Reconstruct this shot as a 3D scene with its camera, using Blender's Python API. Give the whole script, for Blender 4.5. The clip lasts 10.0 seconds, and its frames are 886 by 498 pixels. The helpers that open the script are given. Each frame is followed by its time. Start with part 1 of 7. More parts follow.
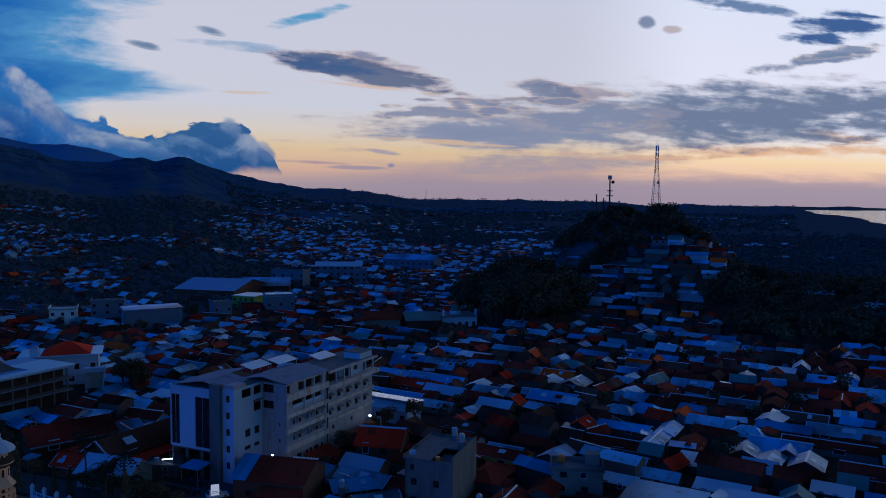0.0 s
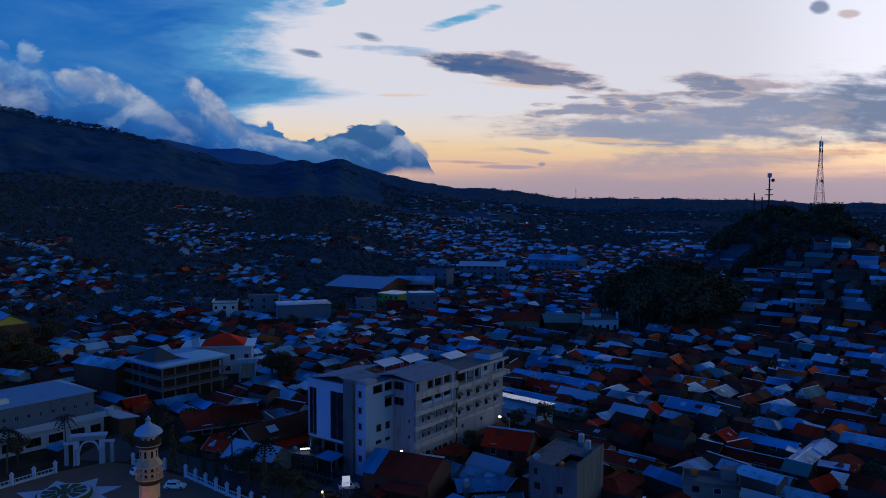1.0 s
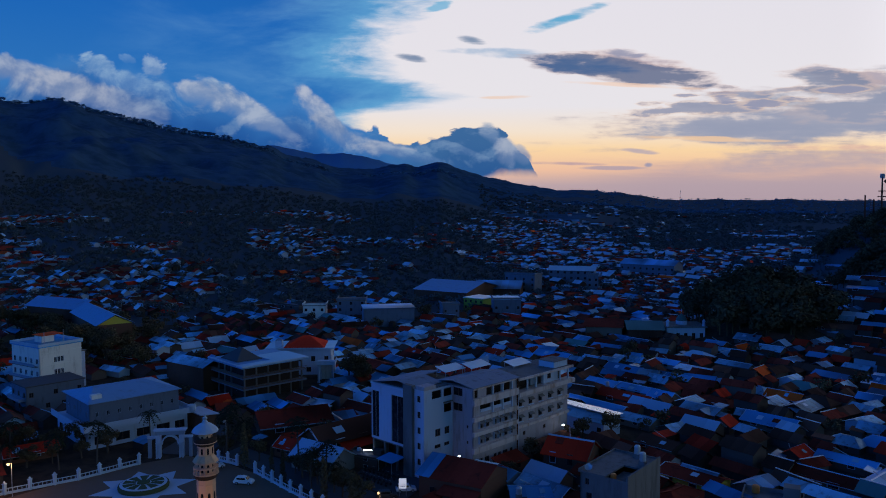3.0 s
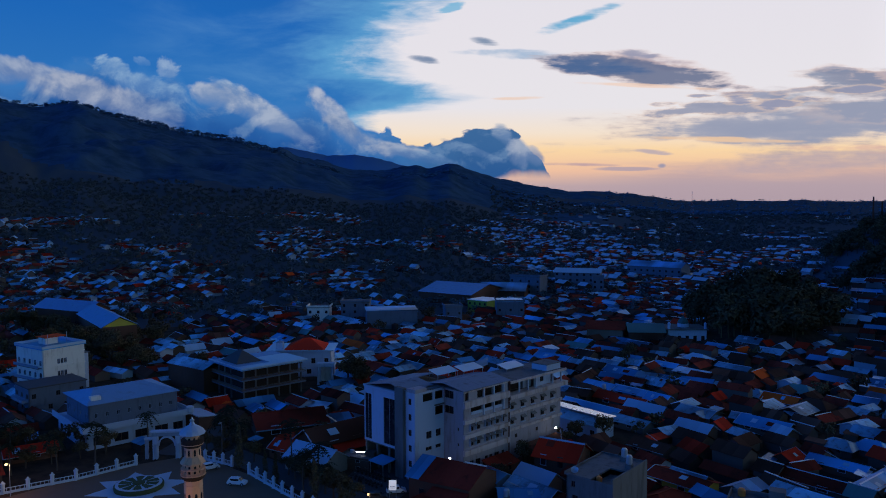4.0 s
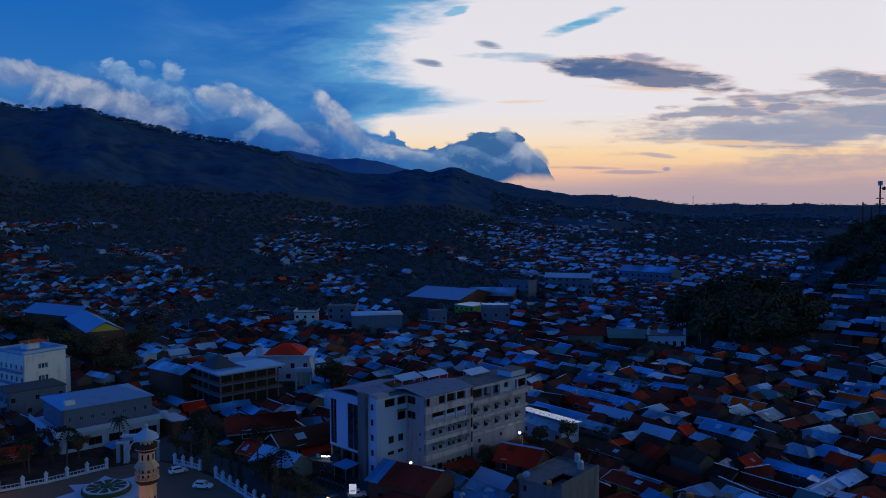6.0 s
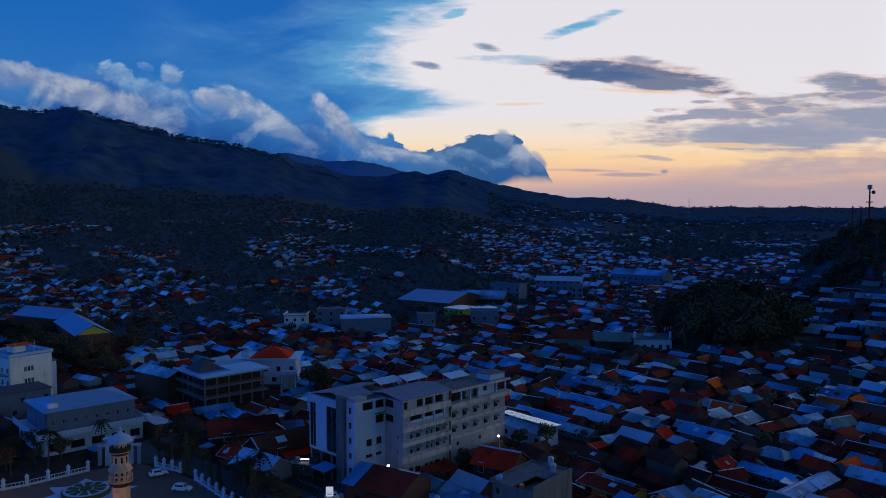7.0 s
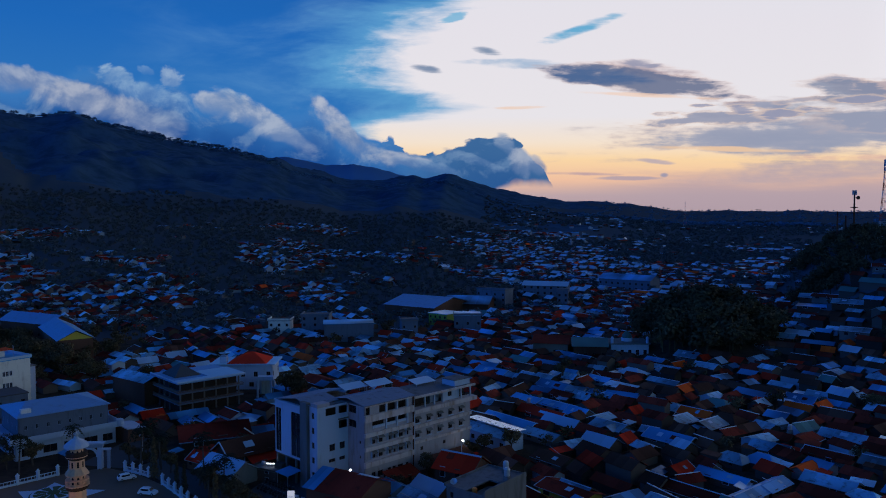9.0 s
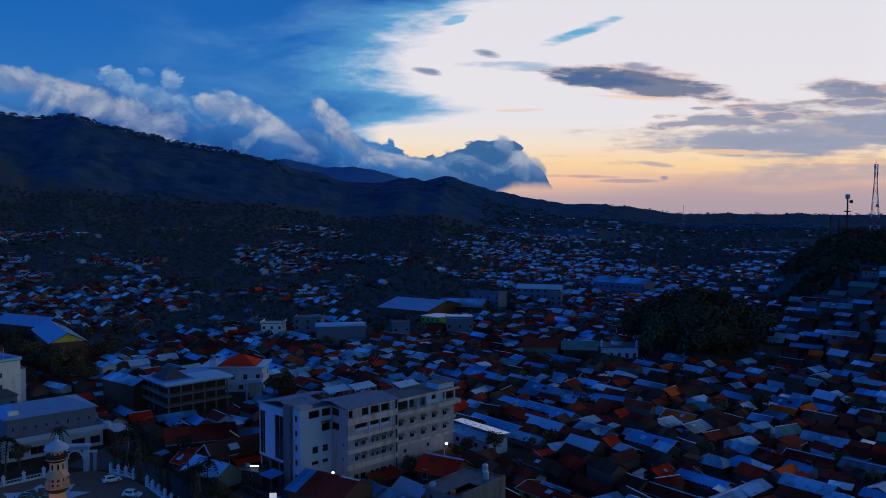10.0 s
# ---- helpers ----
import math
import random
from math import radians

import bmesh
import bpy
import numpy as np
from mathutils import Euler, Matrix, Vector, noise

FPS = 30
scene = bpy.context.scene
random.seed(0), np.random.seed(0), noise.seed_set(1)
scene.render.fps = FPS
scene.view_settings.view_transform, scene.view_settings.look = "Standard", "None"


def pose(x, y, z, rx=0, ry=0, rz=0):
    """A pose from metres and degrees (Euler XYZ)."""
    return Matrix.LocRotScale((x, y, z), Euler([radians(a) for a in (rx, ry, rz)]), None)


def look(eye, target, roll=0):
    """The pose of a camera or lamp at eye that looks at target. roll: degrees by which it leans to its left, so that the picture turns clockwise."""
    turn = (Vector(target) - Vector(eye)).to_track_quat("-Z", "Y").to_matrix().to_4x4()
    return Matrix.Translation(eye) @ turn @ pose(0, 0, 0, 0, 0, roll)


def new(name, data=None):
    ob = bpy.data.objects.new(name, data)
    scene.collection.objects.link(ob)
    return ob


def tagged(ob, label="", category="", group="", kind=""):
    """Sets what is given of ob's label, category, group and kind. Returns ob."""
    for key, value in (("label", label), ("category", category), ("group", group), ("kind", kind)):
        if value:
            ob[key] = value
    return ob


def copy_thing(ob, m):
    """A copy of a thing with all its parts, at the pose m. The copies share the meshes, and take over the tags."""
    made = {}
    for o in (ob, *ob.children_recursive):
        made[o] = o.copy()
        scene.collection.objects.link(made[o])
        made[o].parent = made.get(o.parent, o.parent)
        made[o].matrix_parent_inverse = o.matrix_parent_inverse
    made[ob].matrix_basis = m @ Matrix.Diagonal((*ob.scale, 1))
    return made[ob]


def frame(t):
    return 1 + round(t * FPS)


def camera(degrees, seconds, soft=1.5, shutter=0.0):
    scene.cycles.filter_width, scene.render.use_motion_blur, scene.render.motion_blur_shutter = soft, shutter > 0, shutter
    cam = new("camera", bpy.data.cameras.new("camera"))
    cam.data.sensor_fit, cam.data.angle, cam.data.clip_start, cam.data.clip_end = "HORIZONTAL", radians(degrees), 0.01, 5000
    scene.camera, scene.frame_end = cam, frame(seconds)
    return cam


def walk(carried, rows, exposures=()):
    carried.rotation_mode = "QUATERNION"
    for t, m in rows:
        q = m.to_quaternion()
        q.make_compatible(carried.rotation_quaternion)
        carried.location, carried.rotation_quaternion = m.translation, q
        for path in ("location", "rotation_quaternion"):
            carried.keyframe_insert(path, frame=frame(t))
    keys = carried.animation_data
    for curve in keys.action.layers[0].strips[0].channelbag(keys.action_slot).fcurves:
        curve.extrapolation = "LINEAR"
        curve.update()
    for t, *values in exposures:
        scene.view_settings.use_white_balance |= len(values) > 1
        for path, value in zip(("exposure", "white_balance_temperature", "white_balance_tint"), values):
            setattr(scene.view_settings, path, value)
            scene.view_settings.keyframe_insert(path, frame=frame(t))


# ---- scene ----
cam = camera(59.3, 10.0, 1.0)
PATH = [
    (0, (-0.649, 0.149, 57.286), (-0.645, 2.145, 57.161), 0.4),
    (0.5, (1.58, 0.256, 57.624), (1.372, 2.242, 57.496), 0.4),
    (1, (3.871, 0.337, 57.969), (3.493, 2.297, 57.84), 0.2),
    (1.5, (6.217, 0.393, 58.32), (5.732, 2.33, 58.191), 0.1),
    (2, (8.61, 0.426, 58.675), (8.052, 2.342, 58.548), 0.1),
    (2.5, (11.043, 0.437, 59.034), (10.44, 2.34, 58.909), -0.0),
    (4, (18.51, 0.361, 60.123), (17.847, 2.244, 60.003), -0.2),
    (4.5, (21.03, 0.305, 60.486), (20.361, 2.186, 60.368), -0.1),
    (5, (23.554, 0.236, 60.848), (22.882, 2.116, 60.731), -0.1),
    (5.5, (26.075, 0.157, 61.207), (25.4, 2.037, 61.092), -0.2),
    (7, (33.541, -0.125, 62.259), (32.872, 1.757, 62.153), -0.1),
    (7.5, (35.973, -0.228, 62.598), (35.305, 1.654, 62.493), -0.2),
    (8, (38.366, -0.333, 62.93), (37.698, 1.55, 62.828), -0.1),
    (8.5, (40.71, -0.437, 63.253), (40.043, 1.446, 63.154), -0.2),
    (9, (43.001, -0.539, 63.566), (42.332, 1.344, 63.469), -0.1),
    (9.5, (45.229, -0.637, 63.868), (44.563, 1.246, 63.775), -0.1),
    (10, (47.387, -0.73, 64.159), (46.718, 1.153, 64.068), -0.0),
]
EXPOSURES = [(0, -0.36, 5800, 10), (0.5, -0.27, 5850, 10), (1.0, -0.14, 6100, 10), (2.0, 0.0, 6400, 10), (3.0, 0.0, 6450, 10), (10, 0.0, 6450, 10)]
walk(cam, [(t, look(eye, target, roll)) for t, eye, target, roll in PATH], EXPOSURES)

# ---------------------------------------------------------------- dusk sky
YAW = radians(19.8)          # the sky's clouds are laid out round this heading, to the left of +y
SUN_TURN, SUN_RISE = 88.0, 8.0   # degrees right of +y, above the horizon


def lin(r, g, b):
    return tuple(((c / 255 + 0.055) / 1.055) ** 2.4 if c > 10 else c / 3294.6 for c in (r, g, b)) + (1.0,)


world = bpy.data.worlds.new("dusk_sky")
scene.world = world
world.use_nodes = True
wt = world.node_tree
wt.nodes.clear()


def node(tree, kind, **values):
    n = tree.nodes.new(kind)
    for key, value in values.items():
        setattr(n, key, value)
    return n


def feed(tree, socket, value):
    if isinstance(value, bpy.types.NodeSocket):
        tree.links.new(value, socket)
    elif value is not None:
        socket.default_value = value


def calc(op, a, b=None, c=None, clamp=False, tree=wt):
    n = node(tree, "ShaderNodeMath", operation=op, use_clamp=clamp)
    for s, v in zip(n.inputs, (a, b, c)):
        feed(tree, s, v)
    return n.outputs[0]


def ease(x, lo, hi, tree=wt):
    n = node(tree, "ShaderNodeMapRange", interpolation_type="SMOOTHSTEP")
    for s, v in zip(n.inputs, (x, lo, hi, 0.0, 1.0)):
        feed(tree, s, v)
    return n.outputs[0]


def blend(f, a, b, tree=wt, mode="MIX"):
    n = node(tree, "ShaderNodeMix", data_type="RGBA", blend_type=mode)
    for s, v in zip((n.inputs["Factor"], n.inputs[6], n.inputs[7]), (f, a, b)):
        feed(tree, s, v)
    return n.outputs[2]


def ramp(tree, x, stops, mode="LINEAR"):
    n = node(tree, "ShaderNodeValToRGB")
    n.color_ramp.interpolation = mode
    els = n.color_ramp.elements
    while len(els) < len(stops):
        els.new(0.5)
    for e, (p, c) in zip(els, stops):
        e.position, e.color = p, c if isinstance(c, tuple) else (c, c, c, 1)
    feed(tree, n.inputs[0], x)
    return n.outputs[0]


def fbm(tree, vector, scale, detail=5.0, rough=0.55, distort=0.0):
    n = node(tree, "ShaderNodeTexNoise")
    feed(tree, n.inputs["Vector"], vector)
    for k, v in (("Scale", scale), ("Detail", detail), ("Roughness", rough), ("Distortion", distort)):
        n.inputs[k].default_value = v
    return n.outputs["Fac"]


def joined(x, y, z=0.0, tree=wt):
    n = node(tree, "ShaderNodeCombineXYZ")
    for s, v in zip(n.inputs, (x, y, z)):
        feed(tree, s, v)
    return n.outputs[0]


spot = node(wt, "ShaderNodeTexCoord").outputs["Generated"]
sep = node(wt, "ShaderNodeSeparateXYZ")
wt.links.new(spot, sep.inputs[0])
dx, dy, dz = sep.outputs
ahead = calc("SUBTRACT", calc("MULTIPLY", dy, math.cos(YAW)), calc("MULTIPLY", dx, math.sin(YAW)))
aside = calc("ADD", calc("MULTIPLY", dx, math.cos(YAW)), calc("MULTIPLY", dy, math.sin(YAW)))
depth = calc("MAXIMUM", ahead, 0.12)
u, v = calc("DIVIDE", aside, depth), calc("DIVIDE", dz, depth)
turn = calc("ARCTAN2", aside, ahead)
rise = calc("ARCSINE", dz)

wisp = fbm(wt, joined(calc("MULTIPLY", u, 5), calc("MULTIPLY", v, 16)), 1.0, 7, 0.6, 0.4)
streak = fbm(wt, joined(calc("MULTIPLY", u, 8), calc("MULTIPLY", v, 70), 3.1), 1.0, 5, 0.55, 0.2)
fluff = fbm(wt, joined(calc("MULTIPLY", u, 17), calc("MULTIPLY", v, 60), 7.7), 1.0, 5, 0.55, 0.3)
bands = fbm(wt, joined(calc("MULTIPLY", u, 7), calc("MULTIPLY", v, 34), 5.3), 1.0, 6, 0.62, 0.5)
fine = fbm(wt, joined(calc("MULTIPLY", u, 70), calc("MULTIPLY", v, 150), 2.2), 1.0, 4, 0.6)

# clear sky: deep blue away from the sunset, darker overhead and behind
nishita = node(wt, "ShaderNodeTexSky", sky_type="NISHITA", sun_disc=False, sun_elevation=radians(3.0),
               sun_rotation=radians(SUN_TURN), air_density=1.4, dust_density=2.0, ozone_density=3.0)
blue = ramp(wt, calc("DIVIDE", rise, 1.57), [(0.0, lin(90, 152, 202)), (0.06, lin(52, 122, 190)), (0.14, lin(30, 104, 186)),
                                            (0.36, lin(16, 60, 130)), (0.6, lin(14, 40, 94)), (1.0, lin(14, 37, 86))])
dusk = ramp(wt, calc("DIVIDE", rise, 1.57), [(0.0, lin(58, 106, 172)), (0.2, lin(24, 74, 146)), (0.6, lin(14, 40, 92)), (1.0, lin(14, 37, 86))])
blue = blend(ease(calc("ABSOLUTE", calc("ADD", turn, -0.25)), 0.9, 1.7), blue, dusk)
west = calc("MULTIPLY", ease(turn, -0.58, -1.0), ease(turn, -2.9, -2.3))
east = calc("MAXIMUM", ease(turn, 1.3, 1.9), ease(turn, -2.4, -3.0))
power = calc("SUBTRACT", calc("ADD", 1.0, calc("MULTIPLY", west, 2.9)), calc("MULTIPLY", east, 0.4))
power = calc("ADD", calc("MULTIPLY", calc("SUBTRACT", power, 1.0), ease(rise, 0.95, 0.35)), 1.0)
blue = blend(1.0, blue, joined(power, power, power), mode="MULTIPLY")
blue = blend(calc("MULTIPLY", west, 0.7), blue, blend(1.0, blue, (0.5, 0.82, 1.15, 1), mode="MULTIPLY"))
blue = blend(0.95, blend(1.0, nishita.outputs[0], (0.05, 0.05, 0.05, 1), mode="MULTIPLY"), blue)
clear = blend(calc("MULTIPLY", ease(wisp, 0.42, 0.8), calc("MULTIPLY", ease(u, -0.5, -0.1), 0.5)), blue, lin(120, 172, 212))

# the bright half of the sky round the sunset; its edge is given as (height, side)
EDGE = ((0.068, -0.122), (0.107, -0.100), (0.120, -0.022), (0.131, 0.018), (0.146, -0.029), (0.160, -0.064), (0.188, -0.071), (0.220, -0.057), (0.237, -0.028), (0.252, -0.028), (0.300, 0.160), (0.400, 0.200))
edge = calc("SUBTRACT", ramp(wt, calc("MULTIPLY", v, 2.5), [(h * 2.5, s + 0.5) for h, s in EDGE]), 0.5)
over = calc("ADD", calc("SUBTRACT", u, edge), calc("ADD", calc("MULTIPLY", calc("SUBTRACT", bands, 0.5), 0.16),
                                                  calc("MULTIPLY", calc("SUBTRACT", wisp, 0.5), 0.16)))
near_edge = calc("MULTIPLY", ease(over, -0.14, 0.01), 0.8)
bright = calc("MULTIPLY", ease(over, -0.04, 0.045), ease(ahead, 0.0, 0.3))
bright = calc("MAXIMUM", bright, calc("MULTIPLY", ease(turn, 0.5, 0.9), ease(turn, 1.6, 1.15)))
bright = calc("MULTIPLY", bright, ease(rise, 0.52, 0.30))
clear = blend(calc("MULTIPLY", near_edge, ease(rise, 0.52, 0.30)), clear, lin(104, 172, 214))
glow = ramp(wt, calc("DIVIDE", v, 0.4), [(0.0, lin(170, 150, 160)), (0.05, lin(188, 164, 168)), (0.10, lin(240, 192, 160)), (0.165, lin(250, 214, 166)),
                                        (0.22, lin(244, 226, 206)), (0.30, lin(232, 228, 232)), (0.6, lin(229, 225, 232)), (1.0, lin(220, 224, 234))])
gain = calc("ADD", 1.0, calc("MULTIPLY", ease(u, 0.52, 0.8), 0.3))
glow = blend(1.0, glow, joined(gain, gain, gain), mode="MULTIPLY")
sky = blend(bright, clear, glow)


def cloud(sky, cu, cv, ru, rv, slope, colour, amount=1.0, rag=1.0, soft=0.8, warm=None, fill=0.0):
    """A flat cloud about (cu, cv), drawn out into streaks; warm: the colour of its thin rim."""
    a, b = calc("SUBTRACT", u, cu), calc("SUBTRACT", v, cv)
    b = calc("SUBTRACT", b, calc("MULTIPLY", a, slope))
    far = calc("ADD", calc("POWER", calc("ABSOLUTE", calc("DIVIDE", a, ru)), 2.0), calc("POWER", calc("ABSOLUTE", calc("DIVIDE", b, rv)), 2.0))
    n = calc("ADD", calc("MULTIPLY", calc("SUBTRACT", fluff, 0.5), 2.2 * rag), calc("MULTIPLY", calc("SUBTRACT", streak, 0.5), 3.0 * rag))
    n = calc("ADD", n, calc("MULTIPLY", calc("SUBTRACT", fine, 0.5), 0.5 * rag))
    body = calc("ADD", calc("SUBTRACT", 1.0 + fill, far), n)
    mask = calc("MULTIPLY", calc("MULTIPLY", ease(body, 0.0, soft), amount), ease(ahead, 0.1, 0.3))
    if warm:
        colour = blend(ease(body, 0.1, 1.0), warm, colour)
    return blend(mask, sky, colour)


low = calc("MULTIPLY", calc("MULTIPLY", ease(calc("ADD", v, calc("MULTIPLY", calc("SUBTRACT", streak, 0.5), 0.05)), 0.055, 0.025), ease(u, 0.12, 0.34)), 0.75)
sky = blend(low, sky, lin(178, 158, 168))
sky = cloud(sky, 0.530, 0.053, 0.225, 0.0161, 0.05, lin(178, 162, 172), 0.85, 0.7, 1.2, None, 0.2)
sky = cloud(sky, 0.984, 0.084, 0.388, 0.0146, 0.03, lin(252, 186, 128), 0.8, 0.9, 1.3)
sky = cloud(sky, 0.692, 0.066, 0.150, 0.0059, 0.03, lin(236, 182, 150), 0.8, 0.9, 1.2)
sky = cloud(sky, 1.054, 0.112, 0.110, 0.0112, -0.07, lin(250, 190, 130), 0.8, 1.0, 1.2)
sky = cloud(sky, 0.879, 0.137, 0.619, 0.0546, 0.07, lin(116, 130, 158), 0.95, 0.75, 1.3, lin(196, 178, 178), 0.35)
sky = cloud(sky, 0.476, 0.097, 0.216, 0.0219, 0.03, lin(152, 158, 180), 0.92, 0.9, 1.3, lin(224, 194, 178), 0.6)
sky = cloud(sky, 0.595, 0.122, 0.128, 0.0216, 0.07, lin(150, 156, 178), 0.92, 0.9, 1.2, lin(226, 198, 184), 0.4)
sky = cloud(sky, 0.349, 0.117, 0.110, 0.0108, 0.04, lin(150, 154, 176), 0.9, 1.5, 0.9, lin(236, 206, 184), 0.15)
sky = cloud(sky, 0.408, 0.135, 0.044, 0.0058, 0.00, lin(146, 152, 176), 0.85, 1.2, 0.9, lin(232, 204, 186))
sky = cloud(sky, 0.467, 0.142, 0.044, 0.0044, 0.11, lin(160, 160, 178), 0.85, 1.0, 0.9, lin(232, 204, 186))
sky = cloud(sky, 0.507, 0.168, 0.046, 0.0079, -0.09, lin(140, 148, 174), 0.9, 0.9, 0.9, lin(228, 196, 182))
sky = cloud(sky, 0.586, 0.156, 0.083, 0.0095, -0.01, lin(176, 164, 176), 0.88, 1.0, 1.0, lin(238, 206, 186), 0.3)
sky = cloud(sky, 0.510, 0.153, 0.080, 0.0190, -0.05, lin(128, 138, 164), 0.85, 1.2, 1.0, lin(226, 196, 180))
sky = cloud(sky, 0.290, 0.122, 0.029, 0.0050, 0.00, lin(150, 152, 176), 0.85, 1.6, 0.8, lin(240, 210, 186))
sky = cloud(sky, 0.388, 0.129, 0.025, 0.0065, 0.01, lin(150, 152, 176), 0.85, 1.6, 0.8, lin(240, 210, 186))
sky = cloud(sky, 0.434, 0.122, 0.037, 0.0066, 0.01, lin(150, 152, 176), 0.85, 1.6, 0.8, lin(240, 210, 186))
sky = cloud(sky, 0.490, 0.131, 0.034, 0.0058, 0.01, lin(150, 152, 176), 0.85, 1.6, 0.8, lin(240, 210, 186))
sky = cloud(sky, 0.536, 0.142, 0.037, 0.0066, 0.01, lin(150, 152, 176), 0.85, 1.6, 0.8, lin(240, 210, 186))
sky = cloud(sky, 0.331, 0.134, 0.022, 0.0029, 0.00, lin(150, 152, 176), 0.85, 1.6, 0.8, lin(240, 210, 186))
sky = cloud(sky, 0.365, 0.079, 0.096, 0.0037, -0.03, lin(246, 204, 160), 0.75, 1.0, 1.0)
sky = cloud(sky, 0.552, 0.068, 0.120, 0.0051, 0.00, lin(222, 180, 166), 0.7, 1.1, 1.2)
sky = cloud(sky, 1.045, 0.286, 0.108, 0.0309, 0.16, lin(62, 100, 156), 0.97, 0.9, 0.9, lin(150, 170, 200), 0.1)
sky = cloud(sky, 0.861, 0.303, 0.119, 0.0129, 0.01, lin(112, 138, 176), 0.95, 0.9, 0.9)
sky = cloud(sky, 0.977, 0.225, 0.162, 0.0098, 0.18, lin(124, 142, 174), 0.92, 0.9, 0.9, lin(206, 196, 200))
sky = cloud(sky, 1.071, 0.252, 0.110, 0.0110, 0.17, lin(132, 146, 174), 0.9, 1.0, 0.9, lin(230, 206, 190))
sky = cloud(sky, 0.681, 0.265, 0.017, 0.0115, 0.08, lin(128, 142, 170), 0.9, 0.4, 0.9)
sky = cloud(sky, 0.726, 0.258, 0.020, 0.0076, 0.08, lin(206, 184, 180), 0.85, 0.5, 0.9)
sky = cloud(sky, 0.101, 0.188, 0.079, 0.0078, -0.05, lin(150, 178, 208), 0.8, 0.9, 1.0)
sky = cloud(sky, 0.275, 0.178, 0.073, 0.0115, -0.15, lin(170, 160, 176), 0.85, 0.9, 1.0, lin(230, 200, 188))
sky = cloud(sky, 0.268, 0.165, 0.131, 0.0158, -0.13, lin(104, 114, 144), 0.93, 1.15, 1.0, lin(220, 186, 174), 0.35)
sky = cloud(sky, 0.260, 0.187, 0.040, 0.0071, -0.09, lin(150, 152, 176), 0.85, 1.1, 1.0, lin(222, 200, 196))
sky = cloud(sky, 0.202, 0.172, 0.076, 0.0122, -0.09, lin(62, 98, 146), 0.8, 1.1, 1.3)
sky = cloud(sky, 0.268, 0.147, 0.110, 0.0029, -0.05, lin(240, 206, 184), 0.7, 0.8, 0.9)
sky = cloud(sky, 0.061, 0.203, 0.023, 0.0064, -0.14, lin(122, 142, 170), 0.95, 0.6, 0.8)
sky = cloud(sky, -0.017, 0.181, 0.023, 0.0056, -0.13, lin(118, 138, 168), 0.95, 0.6, 0.8)
sky = cloud(sky, 0.178, 0.231, 0.062, 0.0084, 0.31, lin(92, 168, 208), 0.95, 0.8, 0.9)
sky = cloud(sky, 0.016, 0.245, 0.021, 0.0070, 0.31, lin(112, 178, 214), 0.85, 1.8, 1.0)
sky = cloud(sky, 0.101, 0.132, 0.040, 0.0028, 0.02, lin(236, 204, 182), 0.75, 0.8, 0.9)
sky = cloud(sky, 0.280, 0.063, 0.029, 0.0037, -0.10, lin(176, 164, 178), 0.8, 0.8, 0.9)
sky = cloud(sky, 0.288, 0.046, 0.007, 0.0036, 0.01, lin(150, 148, 172), 0.9, 0.4, 0.9)
sky = cloud(sky, 0.174, 0.048, 0.066, 0.0029, -0.02, lin(178, 152, 164), 0.8, 0.7, 0.9)
sky = cloud(sky, 0.240, 0.042, 0.044, 0.0029, 0.00, lin(168, 154, 170), 0.8, 0.8, 0.9)

# the bank of heaped cloud that lies on the mountains: its blue body under the line of TOPS, then the lit heads
TOPS = ((-0.682, 0.177), (-0.553, 0.171), (-0.512, 0.176), (-0.460, 0.190), (-0.418, 0.192), (-0.393, 0.174), (-0.373, 0.182), (-0.363, 0.171), (-0.339, 0.182), (-0.320, 0.160), (-0.305, 0.146), (-0.273, 0.151), (-0.231, 0.140), (-0.206, 0.130), (-0.185, 0.136), (-0.164, 0.145), (-0.122, 0.111), (-0.075, 0.092), (-0.062, 0.099), (-0.045, 0.078), (-0.022, 0.075), (-0.012, 0.081), (-0.002, 0.071), (0.023, 0.083), (0.056, 0.096), (0.091, 0.097), (0.104, 0.080), (0.118, 0.071), (0.129, 0.063), (0.139, 0.048), (0.155, 0.018))
wob = fbm(wt, joined(u, v, 4.0), 30, 3)


def heads(scale, warp, z, smoothness):
    """Rounded lumps: high in the middle of each."""
    n = node(wt, "ShaderNodeTexVoronoi", feature="SMOOTH_F1")
    feed(wt, n.inputs["Vector"], joined(calc("ADD", u, calc("MULTIPLY", wob, warp)), calc("ADD", calc("MULTIPLY", v, 1.2), calc("MULTIPLY", wob, warp * 0.7)), z))
    n.inputs["Scale"].default_value, n.inputs["Smoothness"].default_value = scale, smoothness
    return calc("SUBTRACT", 0.45, n.outputs["Distance"])


puff, crisp = heads(20.0, 0.03, 0.0, 0.6), heads(60.0, 0.016, 3.0, 0.4)
heap = fbm(wt, joined(u, calc("MULTIPLY", v, 1.3), 9.0), 16, 9, 0.6, 0.35)
top = calc("MULTIPLY", ramp(wt, calc("ADD", calc("MULTIPLY", calc("SUBTRACT", heap, 0.5), 0.07), calc("ADD", u, 0.72)), [(p + 0.72, h * 4) for p, h in TOPS]), 0.25)
heap_up = fbm(wt, joined(calc("ADD", u, -0.006), calc("MULTIPLY", calc("ADD", v, 0.012), 1.3), 9.0), 16, 9, 0.6, 0.35)
facing = calc("SUBTRACT", heap, heap_up)
lump = calc("ADD", calc("MULTIPLY", puff, 0.6), calc("ADD", calc("MULTIPLY", crisp, 0.45), calc("MULTIPLY", calc("SUBTRACT", heap, 0.5), 2.6)))
